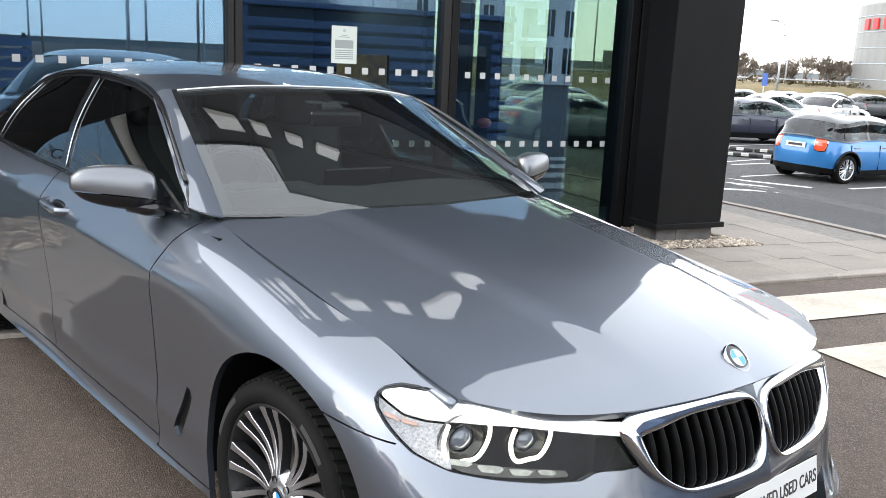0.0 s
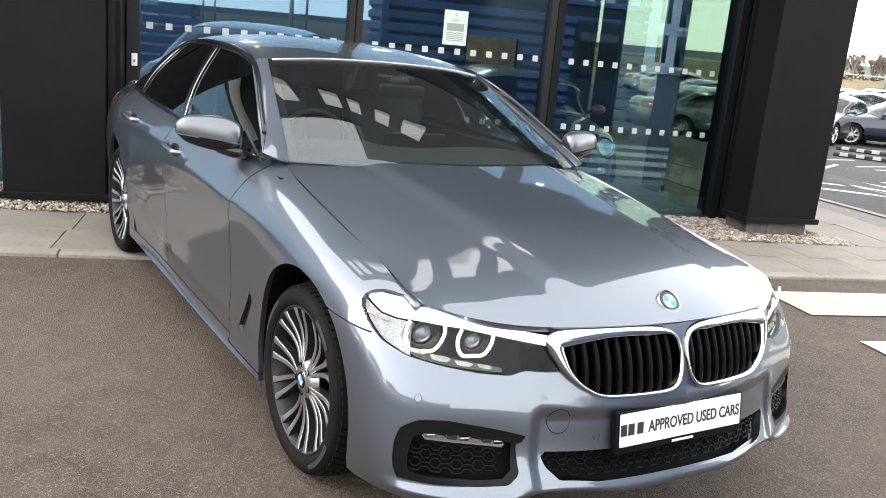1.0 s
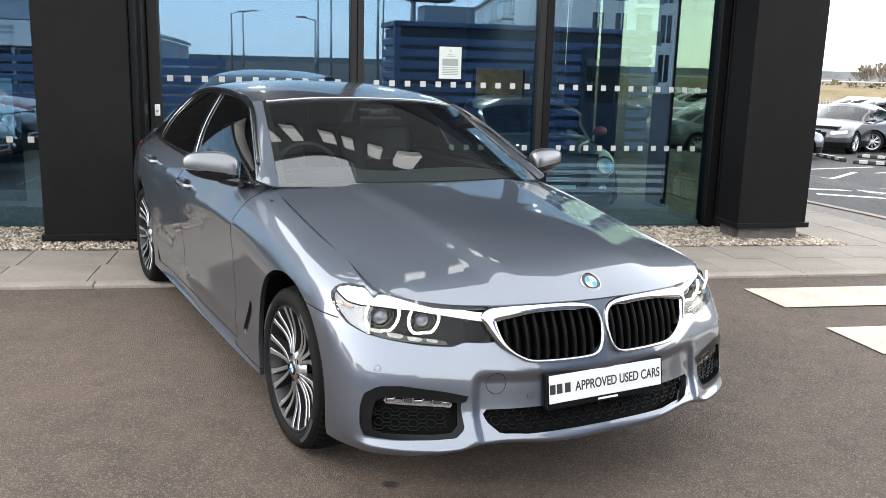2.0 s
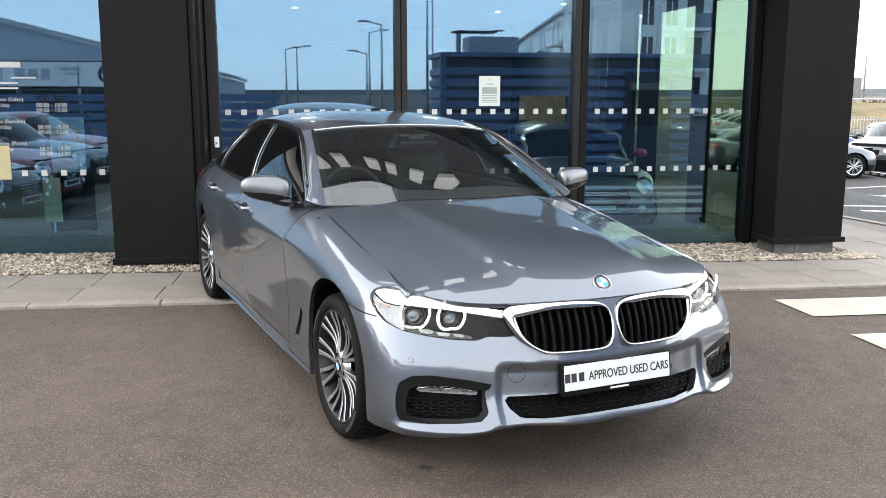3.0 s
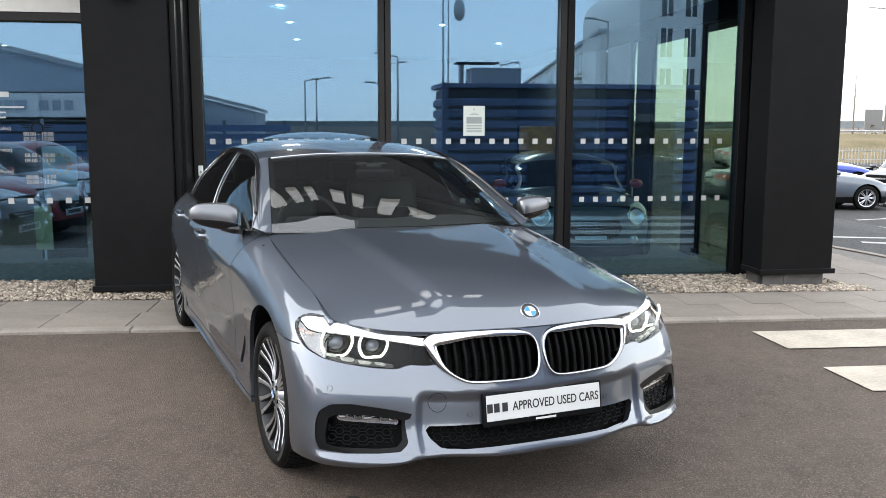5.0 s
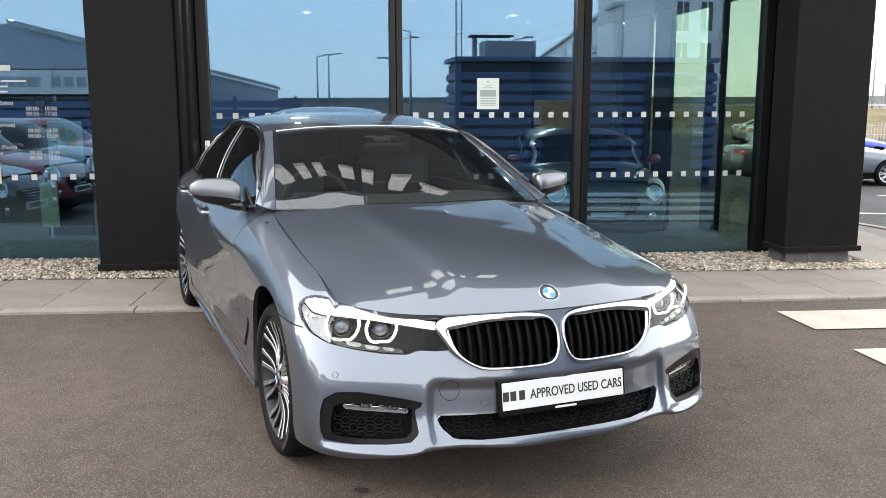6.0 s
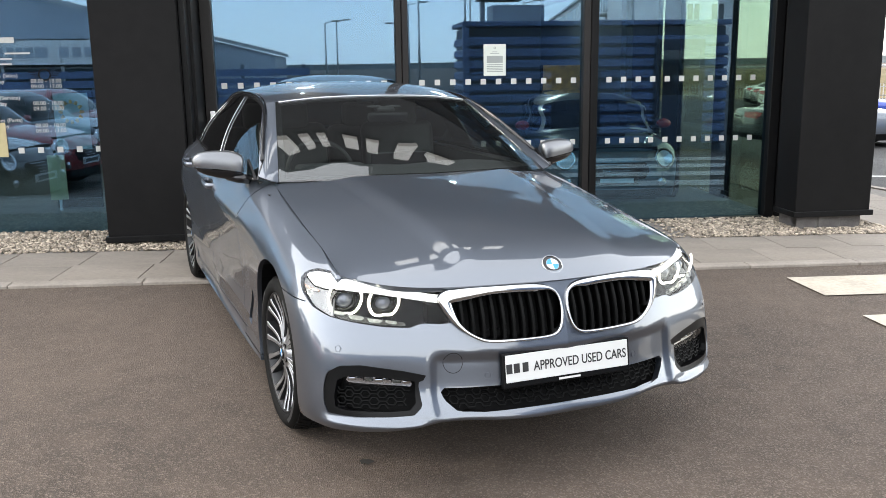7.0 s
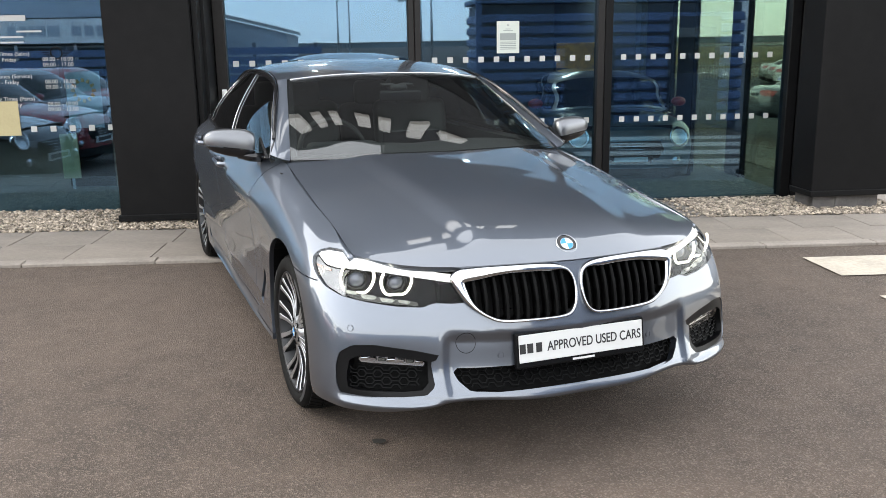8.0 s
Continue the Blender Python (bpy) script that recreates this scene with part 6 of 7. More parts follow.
# wheels
def wheel(y, s, width, turn, steer=0):
    m = pose(s * (0.88 if steer else 0.895), y, 0.338) @ pose(0, 0, 0, 0, 0, steer) @ pose(0, 0, 0, 0, s * 90, 0) @ pose(0, 0, 0, 0, 0, turn)  # local z points outward
    R = 0.339
    bm = bmesh.new()
    lathe(bm, [(0.257, -0.19), (0.242, -0.175), (0.229, -0.12), (0.236, -0.055), (0.250, -0.018), (0.261, -0.010), (0.2625, -0.003), (0.257, 0.001), (0.250, -0.006), (0.242, -0.030), (0.224, -0.11), (0.214, -0.17)], 72)
    wh = part("wheel", bm, M_RIMDARK, car, "machined twin-spoke alloy wheel with low tyre", True, m)
    bm = bmesh.new()
    lathe(bm, [(0.2485, -0.014), (0.253, -0.0035), (0.2612, -0.0025), (0.2628, -0.006)], 72)
    part("rim_lip", bm, M_SATIN, wh, smooth=True)
    bm = bmesh.new()
    w = width
    lathe(bm, [(0.258, -w + 0.02), (0.28, -w), (0.31, -w - 0.002), (0.322, -w + 0.02), (R - 0.012, -w + 0.05), (R - 0.012, -w / 2), (R - 0.012, -0.045), (0.322, -0.018), (0.318, 0.0), (0.303, 0.010), (0.285, 0.012), (0.269, 0.006), (0.2615, -0.004), (0.254, -0.03)], 96)
    ty = part("tyre", bm, M_TYRE, wh, smooth=True)
    bm = bmesh.new()
    for k in range(64):
        a = 2 * math.pi * k / 64
        mm = pose(0, 0, 0, 0, 0, math.degrees(a))
        for j, (z0, z1, tw) in enumerate(((-0.066, -0.012, 0.02), (-0.125, -0.075, -0.014), (-w + 0.075, -w + 0.125, 0.014), (-w + 0.01, -w + 0.066, -0.02))):
            r = R + (0.002 if 0 < j < 3 else 0.001)
            vs = []
            for (t0, zz) in ((-0.0115, z0), (0.0115, z0), (0.0115 + tw, z1), (-0.0115 + tw, z1)):
                rr_ = r - (0.011 if (zz > -0.02 or zz < -w + 0.02) else 0.0)
                vs.append((Vector((rr_ * math.cos(t0 / R), rr_ * math.sin(t0 / R), zz)), Vector(((rr_ - 0.013) * math.cos(t0 / R), (rr_ - 0.013) * math.sin(t0 / R), zz))))
            top = [bm.verts.new(mm @ v[0]) for v in vs]
            bot = [bm.verts.new(mm @ v[1]) for v in vs]
            bm.faces.new(top)
            for i in range(4):
                bm.faces.new((top[i], bot[i], bot[(i + 1) % 4], top[(i + 1) % 4]))
    bmesh.ops.recalc_face_normals(bm, faces=bm.faces)
    part("tread", bm, M_TYRE, ty)
    for k, (a0, a1) in enumerate(((30, 62), (200, 236), (300, 322))):
        bm = bmesh.new()
        rowa = []
        for j in range(13):
            a = radians(a0 + (a1 - a0) * j / 12)
            rowa.append([bm.verts.new((r * math.cos(a), r * math.sin(a), z)) for r, z in ((0.289, 0.0128), (0.305, 0.0108))])
        for a, b in zip(rowa, rowa[1:]):
            bm.faces.new((a[0], b[0], b[1], a[1]))
        part("sidewall_bar", bm, M_TYREMARK, ty)
    # spokes: ten twin arms
    for k in range(10):
        lean = -9.5 if k % 2 else 9.5
        for d in (-1, 1):
            body, face = bmesh.new(), bmesh.new()
            rb, rf = [], []
            for j in range(9):
                t = j / 8
                r = 0.055 + (0.253 - 0.055) * t
                ang = radians(36 * k + lean * (1 - t) ** 1.4 + d * (5.2 + 2.2 * t))
                half = 0.0052 + 0.0035 * t + 0.004 * max(0, t - 0.85) * 6
                z = -0.018 - 0.030 * math.sin(math.pi * min(1, t * 1.05)) * 0.6 + 0.014 * t
                u, v = Vector((math.cos(ang), math.sin(ang), 0)), Vector((-math.sin(ang), math.cos(ang), 0))
                c = u * r
                rb.append([body.verts.new(c + v * q + Vector((0, 0, z + zz))) for q, zz in ((-half - 0.003, -0.002), (half + 0.003, -0.002), (half + 0.005, -0.03), (-half - 0.005, -0.03))])
                rf.append([face.verts.new(c + v * q + Vector((0, 0, z + zz))) for q, zz in ((-half - 0.0012, -0.0012), (-half, 0.001), (half, 0.001), (half + 0.0012, -0.0012))])
            for a, b in zip(rb, rb[1:]):
                for i in range(4):
                    body.faces.new((a[i], a[(i + 1) % 4], b[(i + 1) % 4], b[i]))
            for a, b in zip(rf, rf[1:]):
                for i in range(3):
                    face.faces.new((a[i], a[i + 1], b[i + 1], b[i]))
            bmesh.ops.recalc_face_normals(body, faces=body.faces)
            part("spoke", body, M_RIMDARK, wh, smooth=False)
            part("spoke_face", face, M_SATIN, wh, smooth=False)
    bm = bmesh.new()
    lathe(bm, [(0.0001, -0.012), (0.03, -0.012), (0.032, -0.014), (0.045, -0.014), (0.062, -0.02), (0.075, -0.045)], 40)
    part("hub", bm, M_SATIN, wh, smooth=True)
    for k in range(5):
        a = radians(72 * k + 18)
        bm = bmesh.new()
        lathe(bm, [(0.011, -0.0135), (0.011, -0.03), (0.0001, -0.03)], 16, Matrix.Translation((0.05 * math.cos(a), 0.05 * math.sin(a), 0.001)))
        part("bolt_hole", bm, M_PLASTIC, wh)
    bm = bmesh.new()
    lathe(bm, [(0.0001, -0.0075), (0.026, -0.008), (0.0295, -0.0095), (0.030, -0.013)], 32)
    cap = part("centre_cap", bm, M_BLACK, wh, smooth=True)
    for q in range(4):
        bm = bmesh.new()
        c = bm.verts.new((0, 0, -0.0068))
        rv_ = [bm.verts.new((0.019 * math.cos(math.pi / 2 * (q + k / 8)), 0.019 * math.sin(math.pi / 2 * (q + k / 8)), -0.007)) for k in range(9)]
        for k in range(8):
            bm.faces.new((c, rv_[k], rv_[k + 1]))
        part("cap_quarter", bm, M_BADGEBLUE if q % 2 else M_BADGEWHITE, cap)
    bm = bmesh.new()
    lathe(bm, [(0.07, -0.085), (0.172, -0.085), (0.172, -0.115), (0.07, -0.115)], 48, closed=True)
    part("brake_disc", bm, M_DISC, wh, smooth=False)
    bm = bmesh.new()
    lathe(bm, [(0.0001, -0.14), (0.205, -0.14)], 32)
    part("inner_shield", bm, M_PLASTIC, wh)
    return wh


for s in (-1, 1):
    wheel(0.015, s, 0.235, 11, 1)
    wheel(2.975, s, 0.255, 25)


def stretch(p):
    """Fine shape of the body: a higher shoulder and bonnet, a longer nose and a drawn-in tail."""
    x, y, z = p
    dz = np.interp(z, (0.18, 0.28, 0.45, 0.62, 0.78, 1.0, 1.33, 1.46), (0.0, 0.016, 0.034, 0.044, 0.037, 0.034, 0.032, 0.030))
    nose = np.interp(y, (-0.85, -0.3, 0.0), (-0.03, -0.03, 0.0))
    cabin = np.interp(z, (0.82, 1.0), (0.0, 1.0)) * np.interp(y, (-0.2, 0.5, 1.6, 2.9), (0.0, -0.036, -0.036, 0.0))
    wide = 0.014 * smooth01((-0.2 - y) / 0.3) * smooth01((abs(x) - 0.55) / 0.2)
    tail = smooth01((y - 2.95) / 0.75)
    return (x * (1 - 0.035 * tail) + math.copysign(wide, x), y + min(nose, cabin), z + dz - 0.045 * tail * smooth01((z - 0.6) / 0.3))


def reshape(ob, above=Matrix()):
    """Applies the fine shape to a part and to what belongs to it; wheels stay round."""
    if ob.name.startswith("wheel"):
        return
    at = above @ ob.matrix_basis if ob is not car else Matrix()
    if ob.type == "MESH":
        back = at.inverted()
        for v in ob.data.vertices:
            v.co = back @ Vector(stretch(at @ v.co))
    for c in ob.children:
        reshape(c, at)


reshape(car)

# ---- other parked cars ----
M_PAINTS = {}


def car_paint(name, color, metal):
    if name not in M_PAINTS:
        M_PAINTS[name] = paint_material(name, color, metal, 0.35)
    return M_PAINTS[name]


M_DARKGLASS = glass("parked_car_glass", (0.22, 0.27, 0.27), 1.6)
KINDS = {
    # half width, belt, nose height, bonnet height, cowl y, roof front y, roof rear y, rear base y, roof z, deck z, wheelbase, front and rear overhang, wheel radius
    "compact": (0.86, 0.93, 0.74, 0.92, 0.42, 1.02, 2.75, 3.12, 1.42, 0.95, 2.52, 0.68, 0.62, 0.315),
    "compact_five": (0.865, 0.93, 0.74, 0.92, 0.45, 1.05, 2.85, 3.20, 1.43, 0.95, 2.57, 0.70, 0.66, 0.315),
    "saloon": (0.92, 0.94, 0.70, 0.93, 0.45, 1.32, 2.65, 3.40, 1.45, 1.00, 2.95, 0.85, 1.05, 0.335),
    "suv": (0.94, 1.05, 0.82, 1.05, 0.42, 1.15, 3.0, 3.55, 1.68, 1.05, 2.85, 0.85, 0.9, 0.36),
}


def road_wheel(y, s, hw, R, parent, mat, spokes):
    m = pose(s * (hw - 0.015), y, R, 0, s * 90, 0)
    bm = bmesh.new()
    lathe(bm, [(R * 0.7, -0.2), (R * 0.9, -0.205), (R, -0.17), (R, -0.03), (R * 0.94, 0.0), (R * 0.80, 0.006), (R * 0.70, -0.008)], 32)
    wh = part("wheel", bm, M_TYRE, parent, smooth=True, m=m)
    bm = bmesh.new()
    lathe(bm, [(R * 0.71, -0.004), (R * 0.66, -0.012), (R * 0.62, -0.1)], 32)
    lathe(bm, [(0.0001, -0.012), (R * 0.13, -0.014), (R * 0.18, -0.03)], 16)
    for k in range(spokes):
        a = 2 * math.pi * k / spokes
        for d in (-1, 1):
            u = Vector((math.cos(a + d * 0.05), math.sin(a + d * 0.05), 0))
            w = Vector((math.cos(a + d * 0.13), math.sin(a + d * 0.13), 0))
            rod(bm, u * R * 0.12 + Vector((0, 0, -0.022)), w * R * 0.67 + Vector((0, 0, -0.018)), 0.012, 0.009, 5)
    part("rim", bm, mat, wh)
    bm = bmesh.new()
    lathe(bm, [(0.0001, -0.09), (R * 0.69, -0.09)], 20)
    part("brake_shield", bm, M_PLASTIC, wh)


def parked_car(kind, paint, m, label, roof_paint=None, mirror_paint=None, group="cars in the car park", trim=False, stripes=None, fine=1.0):
    hw, zb, zn, zh, yc, yrf, yrr, yrb, zr, zd, wb, fo, ro, R = KINDS[kind]
    tail = wb + ro
    c = thing("parked_car", label, "car", m, group)
    st = [(0, -fo), (0.62 * hw, -fo + 0.07), (0.92 * hw, -fo + 0.30), (hw, 0.05), (hw, wb * 0.5), (hw, wb), (0.94 * hw, tail - 0.26), (0.62 * hw, tail - 0.05), (0, tail)]
    ts = [0]
    for (ax, ay), (bx, by) in zip(st, st[1:]):
        ts.append(ts[-1] + math.hypot(bx - ax, by - ay))
    ztop = [zn, zn + 0.01, zn + 0.05, zh - 0.08, zb, zb, zd, zd, zd]
    zmid = [zn - 0.14, zn - 0.13, zn - 0.09, zh - 0.22, zb - 0.14, zb - 0.13, zd - 0.16, zd - 0.18, zd - 0.18]
    mid_y = wb / 2

    def rail(f, dz, zs, pull):
        return [(x * f, y + (mid_y - y) * pull * (1 if i in (0, 1, 2, 6, 7, 8) else 0), z + dz) for i, ((x, y), z) in enumerate(zip(st, zs))]
    rails = [rail(0.955, 0, [0.20, 0.20, 0.2, 0.2, 0.19, 0.2, 0.22, 0.24, 0.24], 0.01), rail(1.0, 0, [0.44, 0.44, 0.45, 0.46, 0.46, 0.46, 0.48, 0.5, 0.5], 0.0), rail(0.985, 0, zmid, 0.008), rail(0.885, 0, ztop, 0.045),
             rail(0.5, 0.035, [zn + 0.03, zn + 0.04, zn + 0.09, zh - 0.04, zb, zb, zd, zd, zd], 0.11), rail(0.0, 0.05, [zn + 0.05, zn + 0.05, zn + 0.1, zh - 0.03, zb, zb, zd, zd, zd], 0.14)]
    vs = [0, 0.2, 0.42, 0.62, 0.82, 1.0]
    S = loft(ts, vs, rails)
    T1 = ts[-1]
    ar = R + 0.045

    def arches(a, b, p):
        if p[0] < hw * 0.6 or b > 0.62:
            return 1.0
        return min(math.hypot(p[1], p[2] - R), math.hypot(p[1] - wb, p[2] - R)) - ar
    na = int(46 * fine)
    bd = patch("body", S, (0, T1), (0, 1), na, int(20 * fine), [arches], paint, c, both=True, rim=0.012, away=(0, wb / 2, 0.4))
    patch("lower_trim", S, (0, T1), (0, 0.09 if kind.startswith("compact") else 0.13), na, 5, [arches], M_PLASTIC, c, both=True, rim=0, lift=0.003, away=(0, wb / 2, 0.4))
    bm = bmesh.new()
    box(bm, -hw * 0.62, hw * 0.62, -fo + 0.2, tail - 0.2, 0.17, zb - 0.12)
    part("underbody", bm, M_PLASTIC, c)
    # greenhouse
    b0 = [(0, yc), (hw * 0.55, yc + 0.06), (hw * 0.86, yc + 0.24), (hw * 0.89, (yc + yrb) / 2), (hw * 0.86, yrb - 0.22), (hw * 0.5, yrb - 0.03), (0, yrb)]
    t0 = [(0, yrf), (hw * 0.42, yrf + 0.03), (hw * 0.66, yrf + 0.10), (hw * 0.69, (yrf + yrr) / 2), (hw * 0.66, yrr - 0.06), (hw * 0.42, yrr), (0, yrr)]
    zt = [zr - 0.055, zr - 0.065, zr - 0.10, zr - 0.055, zr - 0.11, zr - 0.085, zr - 0.075]
    zc = [zh + 0.045, zh + 0.035, zb - 0.015, zb - 0.02, zb - 0.015, zd + 0.02, zd + 0.035]
    gs = [0]
    for (ax, ay), (bx, by) in zip(b0, b0[1:]):
        gs.append(gs[-1] + math.hypot(bx - ax, by - ay))
    base = [(x, y, z) for (x, y), z in zip(b0, zc)]
    midr = [((x + u) / 2 * 1.025, (y + v) / 2 + (0.03 if y > 2 else -0.03), (z + w) / 2) for (x, y), (u, v), z, w in zip(b0, t0, zc, zt)]
    top = [(x, y, z) for (x, y), z in zip(t0, zt)]
    inr = [(x * 0.5, y + (1.9 - y) * 0.12, z + 0.045) for (x, y), z in zip(t0, [zr - 0.06] * 7)]
    cen = [(0, y + (1.9 - y) * 0.2, zr - 0.01) for (x, y) in t0]
    Gs = loft(gs, [0, 0.38, 0.74, 0.88, 1.0], [base, midr, top, inr, cen])
    A, B_, C_ = gs[2], gs[4], gs[-1]
    pill = 0.045
    sidemid = gs[3] + 0.05

    def glassy(a, b, p):
        d = min(abs(a - A - 0.02), abs(a - B_ + 0.02))
        e = abs(a - sidemid) if kind != "compact" else abs(a - sidemid - 0.2)
        f = 1.0 if kind == "compact" else (abs(a - sidemid - 0.78) + 0.02)
        return min(b - 0.045, 0.665 - b, d - pill, (min(e, f) - 0.035) if A < a < B_ else 1.0)
    patch("roof", Gs, (0, C_), (0, 1), int(48 * fine), int(26 * fine), [lambda a, b, p: -glassy(a, b, p)], roof_paint or paint, c, both=True, rim=0.006, away=(0, 2, 0.5))
    def pane(name, lo, hi, sides):
        patch(name, Gs, (lo, hi), (0.02, 0.7), max(6, int(14 * fine)), int(16 * fine), [lambda a, b, p: glassy(a, b, p) + 0.004], M_DARKGLASS, c, side=sides or 1, both=sides == 0, rim=0, lift=-0.004, away=(0, 2, 0.5))
    pane("windscreen", 0, A, 0)
    pane("rear_screen", B_, C_, 0)
    cuts = [A, sidemid + 0.2, B_] if kind == "compact" else [A, sidemid, sidemid + 0.78, B_]
    for s in (-1, 1):
        for lo, hi in zip(cuts, cuts[1:]):
            if hi - lo > 0.12:
                pane("side_window", lo, hi, s)
    bm = bmesh.new()
    for x in (-0.36, 0.36):
        for y in (1.35, 2.15):
            box(bm, x - 0.22, x + 0.22, y, y + 0.14, 0.6, zb + 0.22, 0.05)
            box(bm, x - 0.11, x + 0.11, y + 0.02, y + 0.11, zb + 0.22, zb + 0.38, 0.03)
    part("seats", bm, M_SEAT, c)
    for s in (-1, 1):
        for y in (0, wb):
            road_wheel(y, s, hw, R, c, M_SATIN, 10 if kind.startswith("compact") else 8)
            bm = bmesh.new()
            prev = None
            for k in range(17):
                an = radians(-15 + 210 * k / 16)
                cur = [bm.verts.new((s * x, y + (ar + 0.002) * math.cos(an), R + (ar + 0.002) * math.sin(an))) for x in (hw * 0.6, hw * 0.985)]
                if prev:
                    bm.faces.new((prev[0], prev[1], cur[1], cur[0]))
                prev = cur
            part("arch_liner", bm, M_PLASTIC, c)
            if trim:
                bm = bmesh.new()
                tube(bm, [(s * (hw + 0.004), y + (ar + 0.02) * math.cos(radians(a)), R + (ar + 0.02) * math.sin(radians(a))) for a in range(-12, 193, 12)], 0.026, 6)
                part("arch_trim", bm, M_PLASTIC, c, smooth=True)
        bm = bmesh.new()
        bmesh.ops.create_uvsphere(bm, u_segments=16, v_segments=10, radius=1, matrix=pose(s * (hw + 0.10), yc + 0.42, zb + 0.07) @ Matrix.Diagonal((0.10, 0.06, 0.065, 1)))
        part("door_mirror", bm, mirror_paint or paint, c, smooth=True)
        rod_bm = rod(bmesh.new(), (s * hw * 0.86, yc + 0.40, zb + 0.0), (s * (hw + 0.06), yc + 0.42, zb + 0.05), 0.02)
        part("mirror_arm", rod_bm, M_PLASTIC, c)
        for yy in ((1.55,) if kind == "compact" else (1.45, 2.35)):
            bm = cube(min(s * (hw - 0.01), s * (hw + 0.018)), max(s * (hw - 0.01), s * (hw + 0.018)), yy - 0.08, yy + 0.08, zb - 0.17, zb - 0.145, 0.006)
            part("door_handle", bm, M_CHROME, c)
            part("door_gap", cube(min(s * hw * 0.97, s * (hw + 0.001)), max(s * hw * 0.97, s * (hw + 0.001)), yy + 0.17, yy + 0.176, 0.3, zb - 0.1), M_PLASTIC, c)
        if kind.startswith("compact"):
            face = look((s * 0.60, -fo + 0.115, zn - 0.060), (s * 0.85, -fo - 1.0, zn + 0.28)) @ pose(0, 0, 0, 0, 180, 0)
            bm = bmesh.new()
            lathe(bm, [(0.095, 0.0), (0.118, 0.012), (0.125, 0.0), (0.125, -0.05)], 32, face)
            hl = part("headlight", bm, M_CHROME, c, "round chrome-ringed headlight", True)
            bm = bmesh.new()
            lathe(bm, [(0.0001, 0.035), (0.05, 0.028), (0.085, 0.012), (0.1, -0.002)], 32, face)
            part("lens", bm, M_LENS, hl, smooth=True)
            bm = bmesh.new()
            lathe(bm, [(0.0001, -0.03), (0.06, -0.015), (0.1, 0.0)], 32, face)
            part("reflector", bm, M_LAMPBOWL, hl, smooth=True)
            bm = bmesh.new()
            bmesh.ops.create_uvsphere(bm, u_segments=14, v_segments=8, radius=1, matrix=pose(s * 0.56, -fo + 0.07, 0.40) @ Matrix.Diagonal((0.055, 0.03, 0.055, 1)))
            part("fog_lamp", bm, M_REFLECT, c, smooth=True)
            tl = [(T1 - 0.70, zd - 0.02), (T1 - 0.59, zd + 0.005), (T1 - 0.49, zd - 0.01), (T1 - 0.47, zd - 0.12), (T1 - 0.49, zd - 0.24), (T1 - 0.59, zd - 0.255), (T1 - 0.68, zd - 0.24), (T1 - 0.71, zd - 0.12)]
            ring = smooth_loop(tl, 24)
            q3, q = inside([(T1 - 0.59 + (a + 0.59 - T1) * 1.16, zd - 0.125 + (z - zd + 0.125) * 1.14) for a, z in ring]), inside(ring)
            patch("tail_light_ring", S, (T1 - 0.85, T1 - 0.3), (0.2, 0.7), 20, 18, [lambda a, b, p: q3(a, p[2])], M_CHROME, c, side=s, rim=0.008, lift=0.006, away=(0, wb / 2, 0.4))
            patch("tail_light", S, (T1 - 0.85, T1 - 0.3), (0.2, 0.7), 20, 18, [lambda a, b, p: q(a, p[2])], M_TAIL, c, side=s, rim=0.012, lift=0.012, away=(0, wb / 2, 0.4))
        else:
            q = inside([(0.42, zn - 0.03), (0.95, zn + 0.02), (0.90, zn - 0.07), (0.45, zn - 0.12)])
            hl = patch("headlight", S, (0.3, 1.05), (0.25, 0.75), 18, 12, [lambda a, b, p: q(a, p[2])], M_REFLECT, c, side=s, rim=0.01, lift=0.006, away=(0, wb / 2, 0.4))
            q2 = inside([(T1 - 1.0, zd - 0.05), (T1 - 0.4, zd - 0.05), (T1 - 0.4, zd - 0.17), (T1 - 0.9, zd - 0.2)])
            patch("tail_light", S, (T1 - 1.1, T1 - 0.3), (0.25, 0.7), 16, 12, [lambda a, b, p: q2(a, p[2])], M_REDGLASS, c, side=s, rim=0.01, lift=0.006, away=(0, wb / 2, 0.4))
    if kind.startswith("compact"):
        gq = inside([(-0.1, zn - 0.10), (0.36, zn - 0.10), (0.40, zn - 0.2), (0.33, zn - 0.30), (-0.1, zn - 0.30)])
        grl = patch("grille", S, (0, 0.6), (0.1, 0.6), 14, 14, [lambda a, b, p: gq(a, p[2])], M_MESHBLK, c, both=True, rim=0, lift=0.006, away=(0, wb / 2, 0.4))
        bm = bmesh.new()
        for k in range(5):
            z = zn - 0.12 - 0.038 * k
            tube(bm, [(x, -fo + 0.02 + 0.12 * (x / 0.4) ** 2 * 0.6 - 0.03, z) for x in np.linspace(-0.36, 0.36, 9)], 0.007, 6)
        part("grille_bar", bm, M_CHROME, grl, smooth=True)
    else:
        for s in (-1, 1):
            gq = inside([(0.03, zn - 0.05), (0.34, zn - 0.05), (0.30, zn - 0.19), (0.05, zn - 0.2)])
            grl = patch("grille", S, (0, 0.5), (0.2, 0.7), 10, 10, [lambda a, b, p: gq(a, p[2])], M_MESHBLK, c, side=s, rim=0.01, lift=0.008, away=(0, wb / 2, 0.4))
    fp = part("number_plate", cube(-0.26, 0.26, -fo - 0.02, -fo - 0.008, 0.38, 0.48), M_BLACK if stripes else M_PLATE, c)
    part("plate_bar", cube(-0.2, 0.2, -fo - 0.022, -fo - 0.0205, 0.405, 0.455), M_PLATE if stripes else M_LETTER, fp)
    rp = part("rear_plate", cube(-0.26, 0.26, tail + 0.004, tail + 0.016, zd - 0.22, zd - 0.11), M_PLATE, c)
